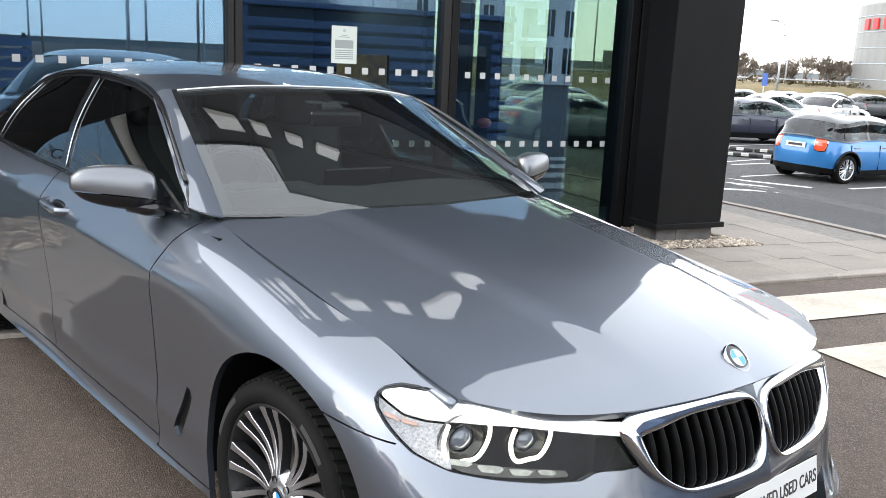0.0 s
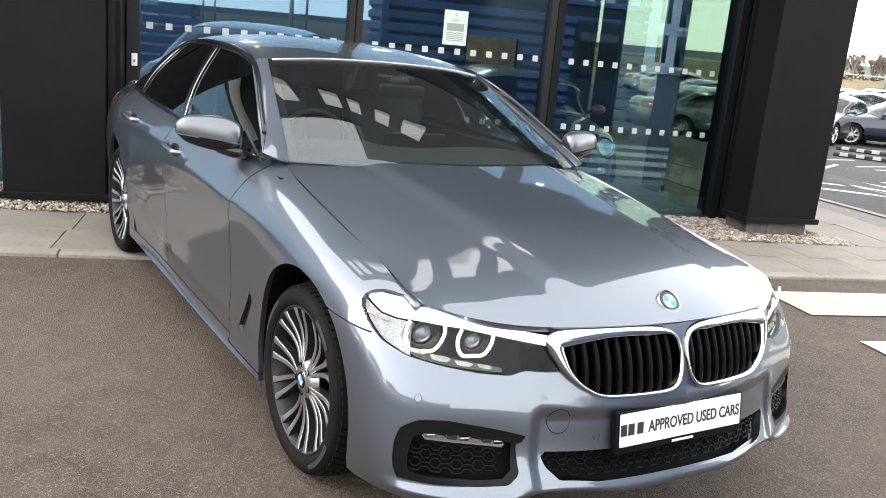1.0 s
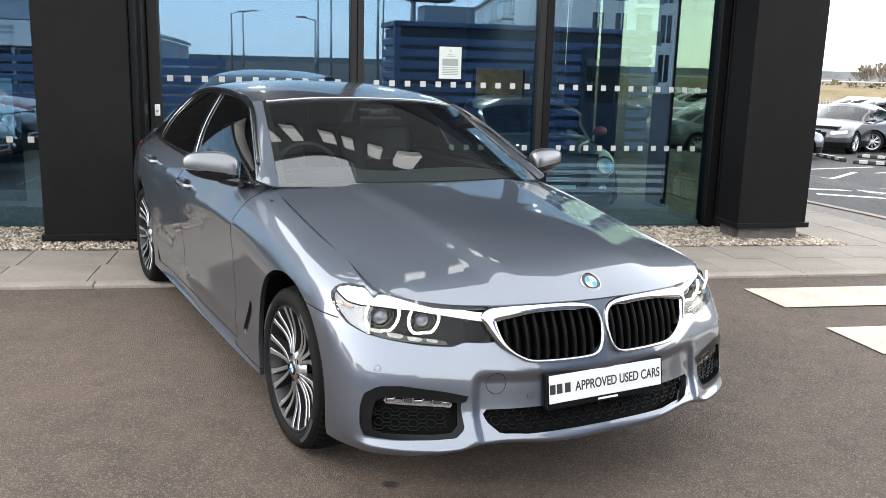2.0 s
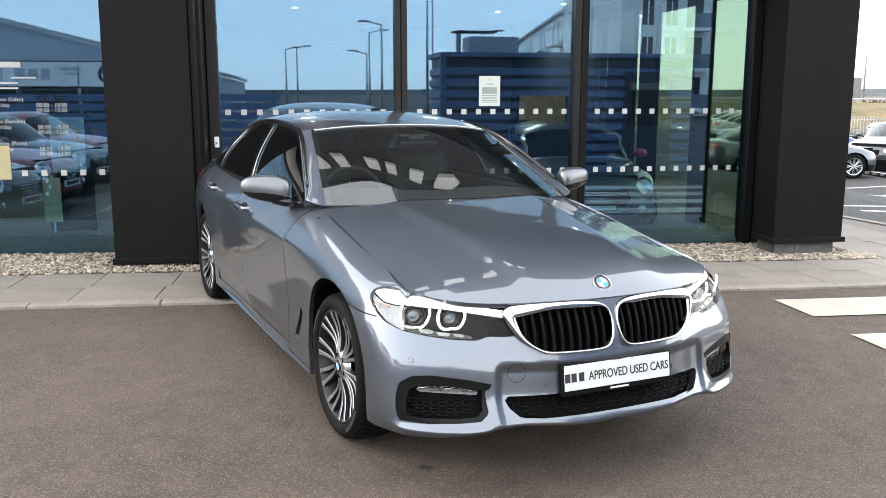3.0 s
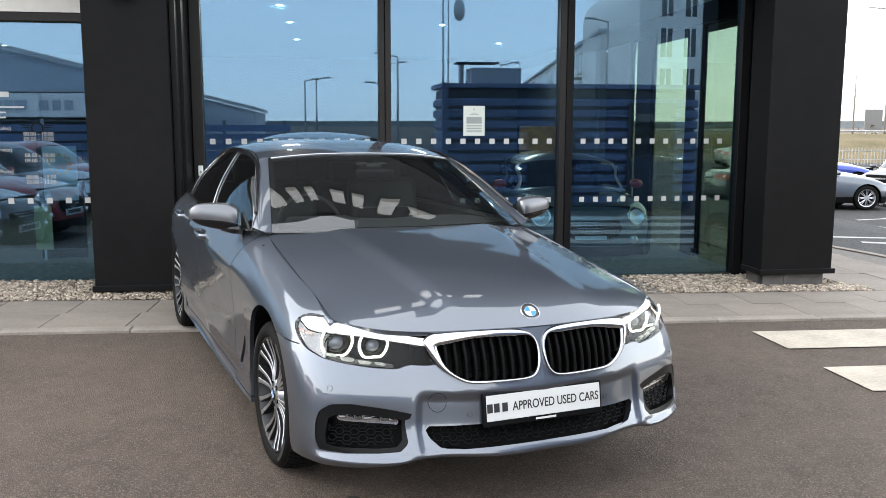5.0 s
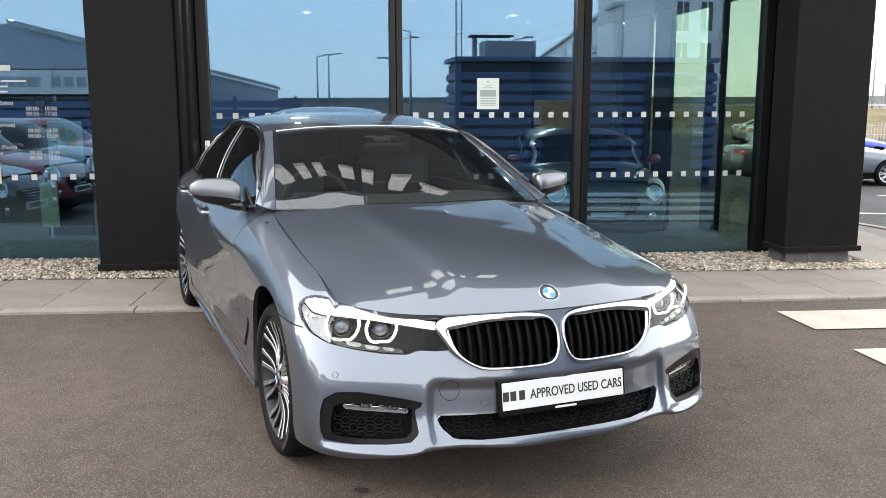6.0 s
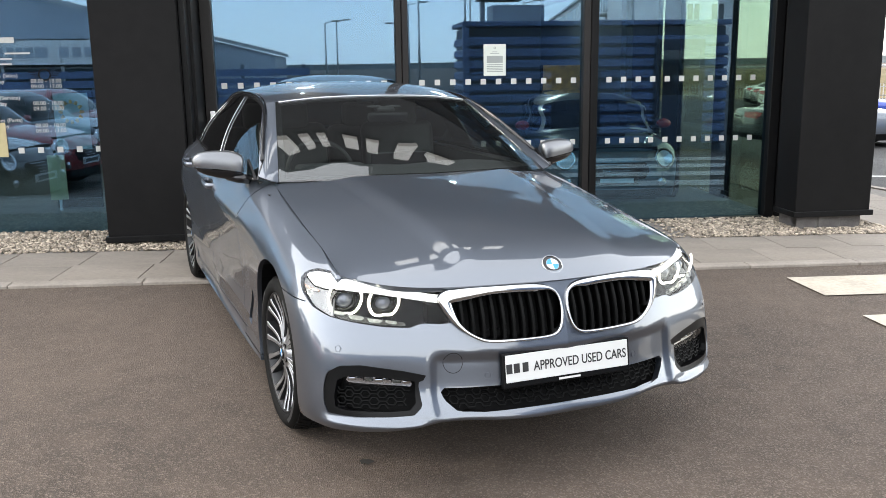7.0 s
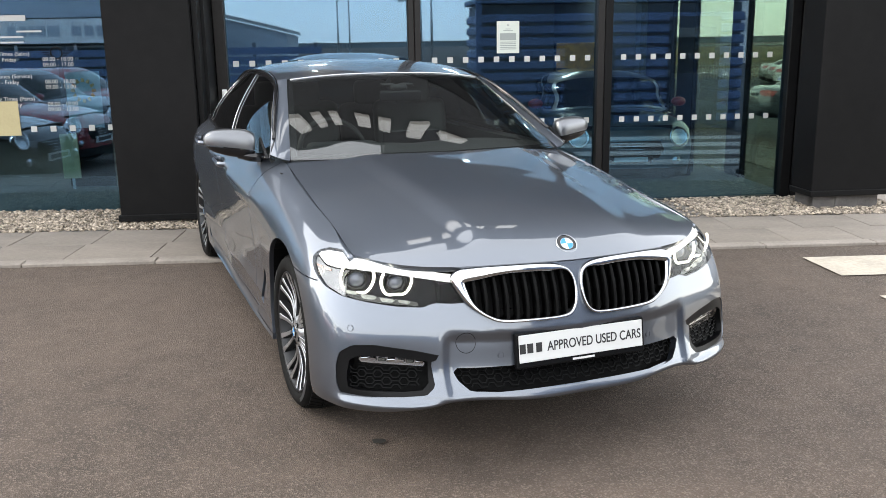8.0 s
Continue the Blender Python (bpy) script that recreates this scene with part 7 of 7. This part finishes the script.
    part("plate_bar", cube(-0.19, 0.19, tail + 0.0165, tail + 0.018, zd - 0.19, zd - 0.14), M_LETTER, rp)
    if stripes:
        part("bonnet_scoop", cube(-0.2, 0.2, -0.22, 0.02, zh + 0.0, zh + 0.035, 0.015, 2), M_PLASTIC, c)
    return c


M_LAMPBOWL = material("bright_lamp_bowl", (0.78, 0.79, 0.80), 0.25, 0.35)
M_TAIL = material("tail_light_orange_red", (0.55, 0.06, 0.02), 0.15, coat=1)


def on_ground(x, y, heading, z=None):
    """Pose of a car whose front axle stands at x, y and whose nose points along heading (degrees from +x)."""
    return pose(x, y, ground_z(x, y) if z is None else z, 0, 0, heading + 90)


P_BLUE = car_paint("bright_blue", (0.012, 0.14, 0.37), 0.35)
P_NAVY = car_paint("navy", (0.012, 0.016, 0.034), 0.5)
P_BLACK = car_paint("black_metallic", (0.012, 0.012, 0.013), 0.4)
P_SILVER = car_paint("silver", (0.26, 0.27, 0.285), 0.8)
P_SLATE = car_paint("slate_silver", (0.12, 0.135, 0.16), 0.8)
P_WHITE = car_paint("white", (0.42, 0.42, 0.42), 0.0)
P_ROYAL = car_paint("royal_blue", (0.03, 0.06, 0.32), 0.5)
P_RED = car_paint("chilli_red", (0.26, 0.012, 0.014), 0.2)
P_GREEN = car_paint("dark_teal", (0.05, 0.085, 0.10), 0.4)
P_GREY = car_paint("dark_grey", (0.06, 0.062, 0.066), 0.6)

blue = parked_car("compact_five", P_BLUE, on_ground(16.88, 11.45, 1), "bright blue small hatchback with black roof", P_BLACK, P_BLACK, trim=True, fine=1.4)
parked_car("saloon", P_NAVY, on_ground(18.46, 20.26, 160), "navy saloon car in a parking bay")
parked_car("saloon", P_SLATE, on_ground(14.13, 17.97, -8), "slate silver saloon car in a parking bay")
parked_car("saloon", P_GREY, on_ground(16.6, 19.6, 212), "dark grey saloon car with bright wheels in a parking bay")
parked_car("saloon", P_ROYAL, on_ground(18.1, 24.2, -12), "royal blue saloon car in a parking bay")
makes = [parked_car(kind, p, on_ground(x, y, hd), lab, fine=0.6) for x, y, hd, kind, p, lab in (
    (29.4, 25.4, 200, "saloon", P_WHITE, "white estate car in the car park"), (33.5, 22.2, 160, "saloon", P_SILVER, "silver saloon car in the car park"),
    (24.2, 16.4, 160, "saloon", P_GREY, "dark grey saloon car in the car park"), (25.2, 26.0, 160, "saloon", P_WHITE, "white saloon car in the car park"), (33.5, 17.0, 160, "saloon", P_SLATE, "silver estate car in the car park"))]
# the rows behind repeat those makes
lot = random.Random(31)
for r in range(4):
    for k in range(6):
        x, y = 21.0 + 6.0 * r + 0.95 * k, 28.6 - 2.1 * r + 2.65 * k
        if lot.random() < 0.14 or y > 53.5 - 0.5 * x:
            continue
        copy_thing(lot.choice(makes), on_ground(x, y, 160 + 180 * (lot.random() < 0.4) + lot.uniform(-2, 2)))
# small hatchbacks across the forecourt, seen in the glass
for y, p, lab in ((0.98, P_BLACK, "dark small hatchback parked facing the forecourt"), (-1.2, P_RED, "red small hatchback parked facing the forecourt"), (-3.5, P_NAVY, "navy small hatchback parked facing the forecourt"), (-5.8, P_RED, "red small hatchback parked facing the forecourt")):
    parked_car("compact", p, on_ground(-5.0, y, 12), lab, P_BLACK if p is not P_RED else None, group="small hatchbacks in a row", fine=0.8)
# the small car inside the showroom
parked_car("compact", P_GREEN, on_ground(2.665, 6.372, -95.7, SF) @ Matrix.Diagonal((0.96, 0.96, 0.96, 1)), "dark teal small hatchback with red mirrors in the showroom", P_SILVER, P_RED, group="showroom car", stripes=True, fine=1.2)


# ---- what stands behind the camera and shows in the glass ----
cab = thing("site_cabin", "blue corrugated steel cabin with flat roof", "cabin")
CX0, CX1, CY0, CY1, CH = 1.72, 6.6, -2.62, -4.0, 2.2
# Core darker than the ribs, so its colour paints the groove shade.
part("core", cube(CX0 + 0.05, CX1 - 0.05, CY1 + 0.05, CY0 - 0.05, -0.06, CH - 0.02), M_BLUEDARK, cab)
for k in range(10):
    z0 = 0.06 + k * 0.2
    bm = bmesh.new()
    prism(bm, [(0, 0), (0.045, 0.03), (0.045, 0.13), (0, 0.16)], Matrix(((0, 0, 1, CX0), (1, 0, 0, CY0 - 0.05), (0, 1, 0, z0), (0, 0, 0, 1))), CX1 - CX0)
    part("rib", bm, M_BLUECLAD, cab)
    bm = bmesh.new()
    prism(bm, [(0, 0), (-0.045, 0.03), (-0.045, 0.13), (0, 0.16)], Matrix(((1, 0, 0, CX0 + 0.05), (0, 0, 1, CY1), (0, 1, 0, z0), (0, 0, 0, 1))), CY0 - CY1 - 0.06)
    part("rib", bm, M_BLUECLAD, cab)
part("corner_trim", cube(CX0 - 0.02, CX0 + 0.09, CY0 - 0.09, CY0 + 0.01, -0.06, CH), M_BLUECLAD, cab)
part("roof_edge", cube(CX0 - 0.03, CX1 + 0.03, CY1 - 0.03, CY0 + 0.02, CH, CH + 0.09, 0.01), M_BLUECLAD, cab)
part("door", cube(5.2, 6.15, CY0 - 0.004, CY0 + 0.012, 0.02, 1.95), M_BLUEDARK, cab)
part("window_pane", cube(5.3, 6.05, CY0 + 0.014, CY0 + 0.02, 0.95, 1.75), M_DARKWIN, cab)
part("hatch", cube(3.3, 4.2, CY0 - 0.004, CY0 + 0.012, 0.02, 1.5), M_BLUEDARK, cab)
ac = thing("roof_unit", "grey ventilation unit on the cabin roof", "ventilation unit", pose(2.1, -3.3, CH + 0.09))
part("casing", cube(0.2, 1.15, -0.3, 0.3, 0, 0.3, 0.01), M_SHED, ac)
part("pipe", rod(bmesh.new(), (0.06, 0, 0), (0.06, 0, 0.38), 0.05), M_GALV, ac)
part("cap", cube(-0.04, 0.75, -0.2, 0.2, 0.38, 0.41), M_INDARK, ac)

# long blue fence
fen = tagged(new("fence"), "low blue slatted fence", "fence", kind="structure")
for k in range(6):
    part("slat", cube(-9.5, -1.2, -11.04, -11.0, 0.15 + 0.24 * k, 0.33 + 0.24 * k), M_BLUECLAD, fen)
for k in range(6):
    part("post", cube(-9.4 + 1.6 * k, -9.32 + 1.6 * k, -11.12, -11.04, 0, 1.65), M_BLUEDARK, fen)


def street_lamp(x, y, h, arm, label="galvanised street lamp with a flat head", z=None):
    z = ground_z(x, y) if z is None else z
    lp = thing("street_lamp", label, "street lamp", pose(x, y, z), "street lamps")
    part("pole", rod(bmesh.new(), (0, 0, 0), (0, 0, h), 0.08, 0.045, 12), M_GALV, lp, smooth=True)
    part("arm", rod(bmesh.new(), (0, 0, h - 0.05), (arm, 0, h + 0.12), 0.03, 0.025, 8), M_GALV, lp, smooth=True)
    part("lamp_head", cube(arm - 0.25 if arm > 0 else arm - 0.35, arm + 0.35 if arm > 0 else arm + 0.25, -0.12, 0.12, h + 0.08, h + 0.17, 0.03, 2), M_GALV, lp)


for x, y, h, arm in ((6.0, -31, 8.2, 0.8), (3.7, -31.0, 5.0, -0.8), (3.4, -36.0, 3.8, -0.7), (4.3, -44, 5.5, 0.9), (14.6, -31, 7.0, -0.9), (-1.0, -48, 4.5, 0.7), (-0.2, -52, 4.8, 0.7), (10.5, -38, 5.2, 0.8)):
    street_lamp(x, y, h, arm)
dish = thing("traffic_mirror", "round grey disc on a tall thin mast", "mast", pose(6.3, -31.2, ground_z(6, -31)))
part("mast", rod(bmesh.new(), (0, 0, 0), (0, 0, 8.6), 0.05, 0.04, 8), M_GALV, dish)
bm = bmesh.new()
bmesh.ops.create_uvsphere(bm, u_segments=16, v_segments=10, radius=1, matrix=pose(0.55, 0, 7.35) @ Matrix.Diagonal((0.3, 0.12, 0.55, 1)))
part("disc", bm, M_GALV, dish, smooth=True)

# the dealership across the yard
dl = thing("dealership_building", "long grey metal dealership with a white sign band", "building", pose(0, -41, -0.3))
bm = bmesh.new()
prism(bm, [(-4.3, 0), (-4.3, 2.7), (-20, 6.6), (-46, 6.6), (-46, 0)], pose(0, -5.0, 0, 90, 0, 0), 14)
part("shed", bm, M_SHED, dl)
bm = bmesh.new()
prism(bm, [(-4.1, 2.72), (-4.1, 2.95), (-20, 6.9), (-20, 6.62)], pose(0, -4.7, 0, 90, 0, 0), 14.4)
part("roof_edge", bm, M_GALV, dl)
part("canopy", cube(-46, -9.6, -4.9, -1.0, 3.72, 3.98), M_SHED, dl)
for k in range(9):
    x1 = -9.7 - 3.4 * k
    part("sign_panel", cube(x1 - 3.33, x1, -1.06, -0.96, 2.25, 3.66), M_WHITE, dl)
for k, (x, w) in enumerate(((-14.6, 0.5), (-15.3, 0.5), (-16.0, 0.55), (-17.2, 0.7), (-18.0, 0.5), (-18.6, 0.35), (-19.1, 0.35), (-19.7, 0.45))):
    part("sign_bar", cube(x - w, x, -0.955, -0.93, 2.65, 3.25), M_SHED, dl)
part("sign_bar", cube(-14.0, -12.9, -0.955, -0.94, 3.15, 3.35), M_SHED, dl)
part("sign_bar", cube(-13.8, -12.9, -0.955, -0.94, 2.9, 3.05), M_SHED, dl)
bm = bmesh.new()
lathe(bm, [(0.0001, 0.0), (0.5, 0.0), (0.56, -0.02)], 32, pose(-11.4, -0.93, 2.96, -90))
rd = part("round_sign", bm, M_BLACK, dl)
for q in range(4):
    bm = bmesh.new()
    c = bm.verts.new((-11.4, -0.915, 2.96))
    vs_ = [bm.verts.new((-11.4 + 0.36 * math.cos(math.pi / 2 * (q + k / 8)), -0.915, 2.96 + 0.36 * math.sin(math.pi / 2 * (q + k / 8)))) for k in range(9)]
    for k in range(8):
        bm.faces.new((c, vs_[k], vs_[k + 1]))
    part("sign_quarter", bm, M_BADGEBLUE if q % 2 else M_BADGEWHITE, rd)
for k in range(10):
    x1 = -9.8 - 3.4 * k
    part("glazing", cube(x1 - 3.2, x1, -1.4, -1.3, 0.1, 2.1), M_DARKWIN, dl)
    part("mullion", cube(x1, x1 + 0.18, -1.5, -1.2, 0.0, 2.2), M_GALV, dl)

# apartment block
apt = thing("apartment_block", "pale rendered apartment block with glazed balconies", "building", pose(24, -51, -0.4))


def storeys(x0, x1, y, n, h0, parent, bay, along="x"):
    """Dark windows and balconies in rows on a wall that faces +y."""
    k = 0
    x = x0
    while x + bay <= x1:
        for f in range(n):
            z = h0 + 3.0 * f
            if k % 3 == 2:
                part("balcony_door", cube(x + 0.3, x + bay - 0.3, y + 0.001, y + 0.05, z + 0.1, z + 2.4), M_DARKWIN, parent)
                b = part("balcony", cube(x, x + bay, y + 0.05, y + 1.4, z - 0.2, z + 0.05), M_RENDERWALL, parent)
                part("balustrade", cube(x + 0.05, x + bay - 0.05, y + 1.33, y + 1.37, z + 0.05, z + 1.1), M_BALC, b)
            else:
                w = part("window", cube(x + 0.5, x + bay - 0.5, y + 0.001, y + 0.04, z + 0.3, z + 2.4), M_DARKWIN, parent)
                part("window_mullion", cube(x + bay / 2 - 0.05, x + bay / 2 + 0.05, y + 0.04, y + 0.08, z + 0.3, z + 2.4), M_RENDERWALL, w)
        x += bay
        k += 1


bm = cube(0, 30, -14, 0, 0, 13.2)
es = [e for e in bm.edges if abs(e.verts[0].co.x) < 0.01 and abs(e.verts[1].co.x) < 0.01 and e.verts[0].co.z > 13 and e.verts[1].co.z > 13]
bmesh.ops.bevel(bm, geom=es, offset=2.2, segments=6, affect="EDGES", profile=0.5)
part("wall", bm, M_RENDERWALL, apt)
storeys(1.2, 29.5, 0, 4, 0.8, apt, 1.9)
wing = thing("apartment_wing", "long pale apartment wing receding from the yard", "building", pose(40.0, -152, -0.4, 0, 0, 100))
part("wall", cube(0, 95, -12, 0, 0, 9.6), M_RENDERWALL, wing)
part("roof_edge", cube(-0.3, 95.3, -12.3, 0.3, 9.602, 9.9), M_GALV, wing)
storeys(2, 90, 0, 3, 0.6, wing, 4.0)

# ---- car park edge on the right ----
for x, y, h, arm in ((42.1, 56.2, 10.0, -0.9), (40.3, 57.4, 10.2, 0.9), (40.4, 37.9, 5.3, -0.8), (53.0, 49.3, 4.4, -0.8), (36.5, 38.9, 5.0, -0.6), (61, 45, 3.6, 0.5)):
    street_lamp(x, y, h, arm, z=-0.75 if y < 40 else 0.0)
ps = thing("pole_flag", "small blue sign on a thin post in the car park", "sign", pose(39.4, 38.0, -0.75))
part("post", rod(bmesh.new(), (0, 0, 0), (0, 0, 2.2), 0.04, None, 8), M_GALV, ps)
part("panel", cube(-0.22, 0.22, -0.05, -0.041, 1.55, 2.3, 0.003), M_SIGNBLUE, ps)


def fence_run(a, b, n):
    f = tagged(new("fence"), "grey steel palisade fence at the car park edge", "fence", kind="structure")
    d = Vector((b[0] - a[0], b[1] - a[1], 0))
    for k in range(2):
        bm = rod(bmesh.new(), (a[0], a[1], -0.45 + 0.5 * k), (b[0], b[1], -0.45 + 0.5 * k), 0.025, None, 4)
        part("rail", bm, M_FENCE, f)
    bm = bmesh.new()
    for k in range(n):
        p = Vector((a[0], a[1], 0)) + d * (k / n)
        rod(bm, (p.x, p.y, -0.8), (p.x, p.y, 0.24), 0.035, 0.03, 4)
    tagged(part("pale", bm, M_FENCE, f), kind="stuff")


fence_run((10, 52), (34, 42), 150)
fence_run((34, 42), (64, 26), 190)
bm = bmesh.new()
prof = [(0, -0.9), (3.0, -0.5), (8.0, 0.55), (13, 0.88), (20, 0.85), (60, 0.6)]
pts = [(-20, 66), (10, 53.5), (34, 43.5), (64, 27.5), (100, 5)]
rws = []
for i, (x, y) in enumerate(pts):
    n = Vector((0.45, 0.89, 0)).normalized()
    rws.append([bm.verts.new((x + n.x * d, y + n.y * d, z)) for d, z in prof])
for a, b in zip(rws, rws[1:]):
    for k in range(len(prof) - 1):
        bm.faces.new((a[k], b[k], b[k + 1], a[k + 1]))
bmesh.ops.subdivide_edges(bm, edges=bm.edges[:], cuts=6, use_grid_fill=True)
for v in bm.verts:
    v.co.z += 0.25 * noise.noise(v.co * 0.3)
bmesh.ops.recalc_face_normals(bm, faces=bm.faces)
tagged(link("grass_bank", bm, M_GRASS, smooth=True), "dry yellow grass bank beyond the fence", "grass", kind="structure")
# crash barrier along the bank top
barr = tagged(new("crash_barrier"), "grey steel crash barrier along the bank top", "barrier", kind="structure")
for (ax, ay), (bx, by) in zip(pts, pts[1:]):
    part("rail", rod(bmesh.new(), (ax + 6.3, ay + 12.4, 1.16), (bx + 6.3, by + 12.4, 1.16), 0.06, None, 6), M_GALV, barr)
rs = thing("road_sign", "grey back of a large road sign on posts", "road sign", pose(42.6, 58.3, 0.7))
part("panel", cube(-0.75, 0.75, -0.04, 0.04, 0.45, 2.1), M_TOWER, rs)
for dx in (-0.5, 0.5):
    part("post", rod(bmesh.new(), (dx, 0.08, 0), (dx, 0.08, 2.1), 0.07, None, 8), M_GALV, rs)


def bare_tree(x, y, z, h, seed):
    r = random.Random(seed)
    t = thing("bare_tree", "leafless winter tree on the bank", "tree", pose(x, y, z), "bare trees on the bank")
    bm, fine = bmesh.new(), bmesh.new()
    tube(bm, [(0, 0, 0), (r.uniform(-0.1, 0.1), 0, h * 0.3), (r.uniform(-0.2, 0.2), 0.1, h * 0.55)], 0.05 + 0.01 * h, 7, taper=0.6)

    def grow(p, d, length, rad, depth):
        e = p + d * length
        rod(fine if depth > 1 else bm, p, e, max(rad, 0.017), max(rad * 0.6, 0.013), 4 if depth > 1 else 6, False)
        if depth < 4:
            for _ in range(3 if depth < 3 else 4):
                nd = (d + Vector((r.uniform(-1, 1), r.uniform(-1, 1), r.uniform(-0.2, 0.8))) * 0.75).normalized()
                grow(p + d * length * r.uniform(0.55, 1.0), nd, length * r.uniform(0.55, 0.8), rad * 0.6, depth + 1)
    for _ in range(5):
        d = Vector((r.uniform(-0.8, 0.8), r.uniform(-0.8, 0.8), 1)).normalized()
        grow(Vector((0, 0, h * r.uniform(0.25, 0.5))), d, h * 0.30, 0.035, 0)
    part("trunk", bm, M_BARK, t)
    part("crown", fine, M_BARK, t)


for k in range(110):
    rr2 = random.Random(50 + k)
    bare_tree(49 + 0.27 * k + rr2.uniform(-1, 1), 57.5 - 0.15 * k + rr2.uniform(-2.5, 3), 0.5, rr2.uniform(1.5, 2.4), 80 + k)
# scrub on the bank foot
vv, ff = [], []
rr3 = random.Random(12)
for k in range(2600):
    t = rr3.uniform(0, 1)
    x, y = 42 + 36 * t + rr3.uniform(-1, 1), 56.5 - 19.5 * t + rr3.uniform(-3.5, 2.5)
    z = 0.45 + abs(rr3.gauss(0, 0.3))
    s = rr3.uniform(0.15, 0.4)
    o = len(vv)
    for _ in range(3):
        vv.append((x + rr3.uniform(-s, s), y + rr3.uniform(-s, s), z + rr3.uniform(-s, s)))
    ff.append((o, o + 1, o + 2))
me = bpy.data.meshes.new("scrub")
me.from_pydata(vv, [], ff)
me.materials.append(M_HEDGE)
tagged(new("scrub", me), "brown winter scrub along the bank", "scrub", kind="stuff")

# round panelled building with red lettering, shown as plain bars
tw = thing("round_building", "tall pale curved panel-clad building with red lettering", "building", pose(69, 39.7, -1))
bm = bmesh.new()
lathe(bm, [(13.0, 0), (13.0, 8.1), (12.8, 8.3), (0.001, 9.2)], 64)
part("drum", bm, M_TOWER, tw, smooth=False)
for k in range(6):
    bm = bmesh.new()
    lathe(bm, [(12.99, 1.2 + 1.2 * k), (13.05, 1.22 + 1.2 * k), (13.05, 1.26 + 1.2 * k), (12.99, 1.28 + 1.2 * k)], 64)
    part("panel_joint", bm, M_SHED, tw)
for k in range(7):
    a = radians(150 + 6.4 * k)
    bm = cube(-0.36, 0.36, -0.06, 0.06, 6.2, 7.0)
    bm.transform(pose(13.1 * math.cos(a), 13.1 * math.sin(a), 0, 0, 0, math.degrees(a) + 90))
    part("sign_bar", bm, M_RED, tw)

# rubber wheel stops in the bays
for x, y, hd in ((15.7, 15.7, -40), (17.0, 14.5, -40), (17.0, 17.2, -52), (18.2, 15.8, -52), (13.2, 18.6, -8), (15.2, 17.6, 82)):
    ws_ = thing("wheel_stop", "black rubber wheel stop with white flashes", "wheel stop", pose(x, y, ground_z(x, y) + 0.004, 0, 0, hd), "wheel stops")
    part("body", cube(-0.9, 0.9, -0.08, 0.08, 0, 0.1, 0.02), M_RUBBER, ws_)
    for k in range(4):
        part("flash", cube(-0.75 + 0.4 * k, -0.55 + 0.4 * k, -0.083, 0.083, 0.03, 0.102), M_LINE2, ws_)
# sky beyond the bank is open; a faint far hill line closes the horizon
bm = bmesh.new()
prev = None
for k in range(73):
    a = 2 * math.pi * k / 72
    h = 5 + 3 * noise.noise(Vector((math.cos(a) * 3, math.sin(a) * 3, 0)))
    cur = [bm.verts.new((880 * math.cos(a), 880 * math.sin(a), z)) for z in (-6, h)]
    if prev:
        bm.faces.new((prev[0], cur[0], cur[1], prev[1]))
    prev = cur
tagged(link("backdrop", bm, M_HILL), "distant low wooded hills", "hills", kind="structure")
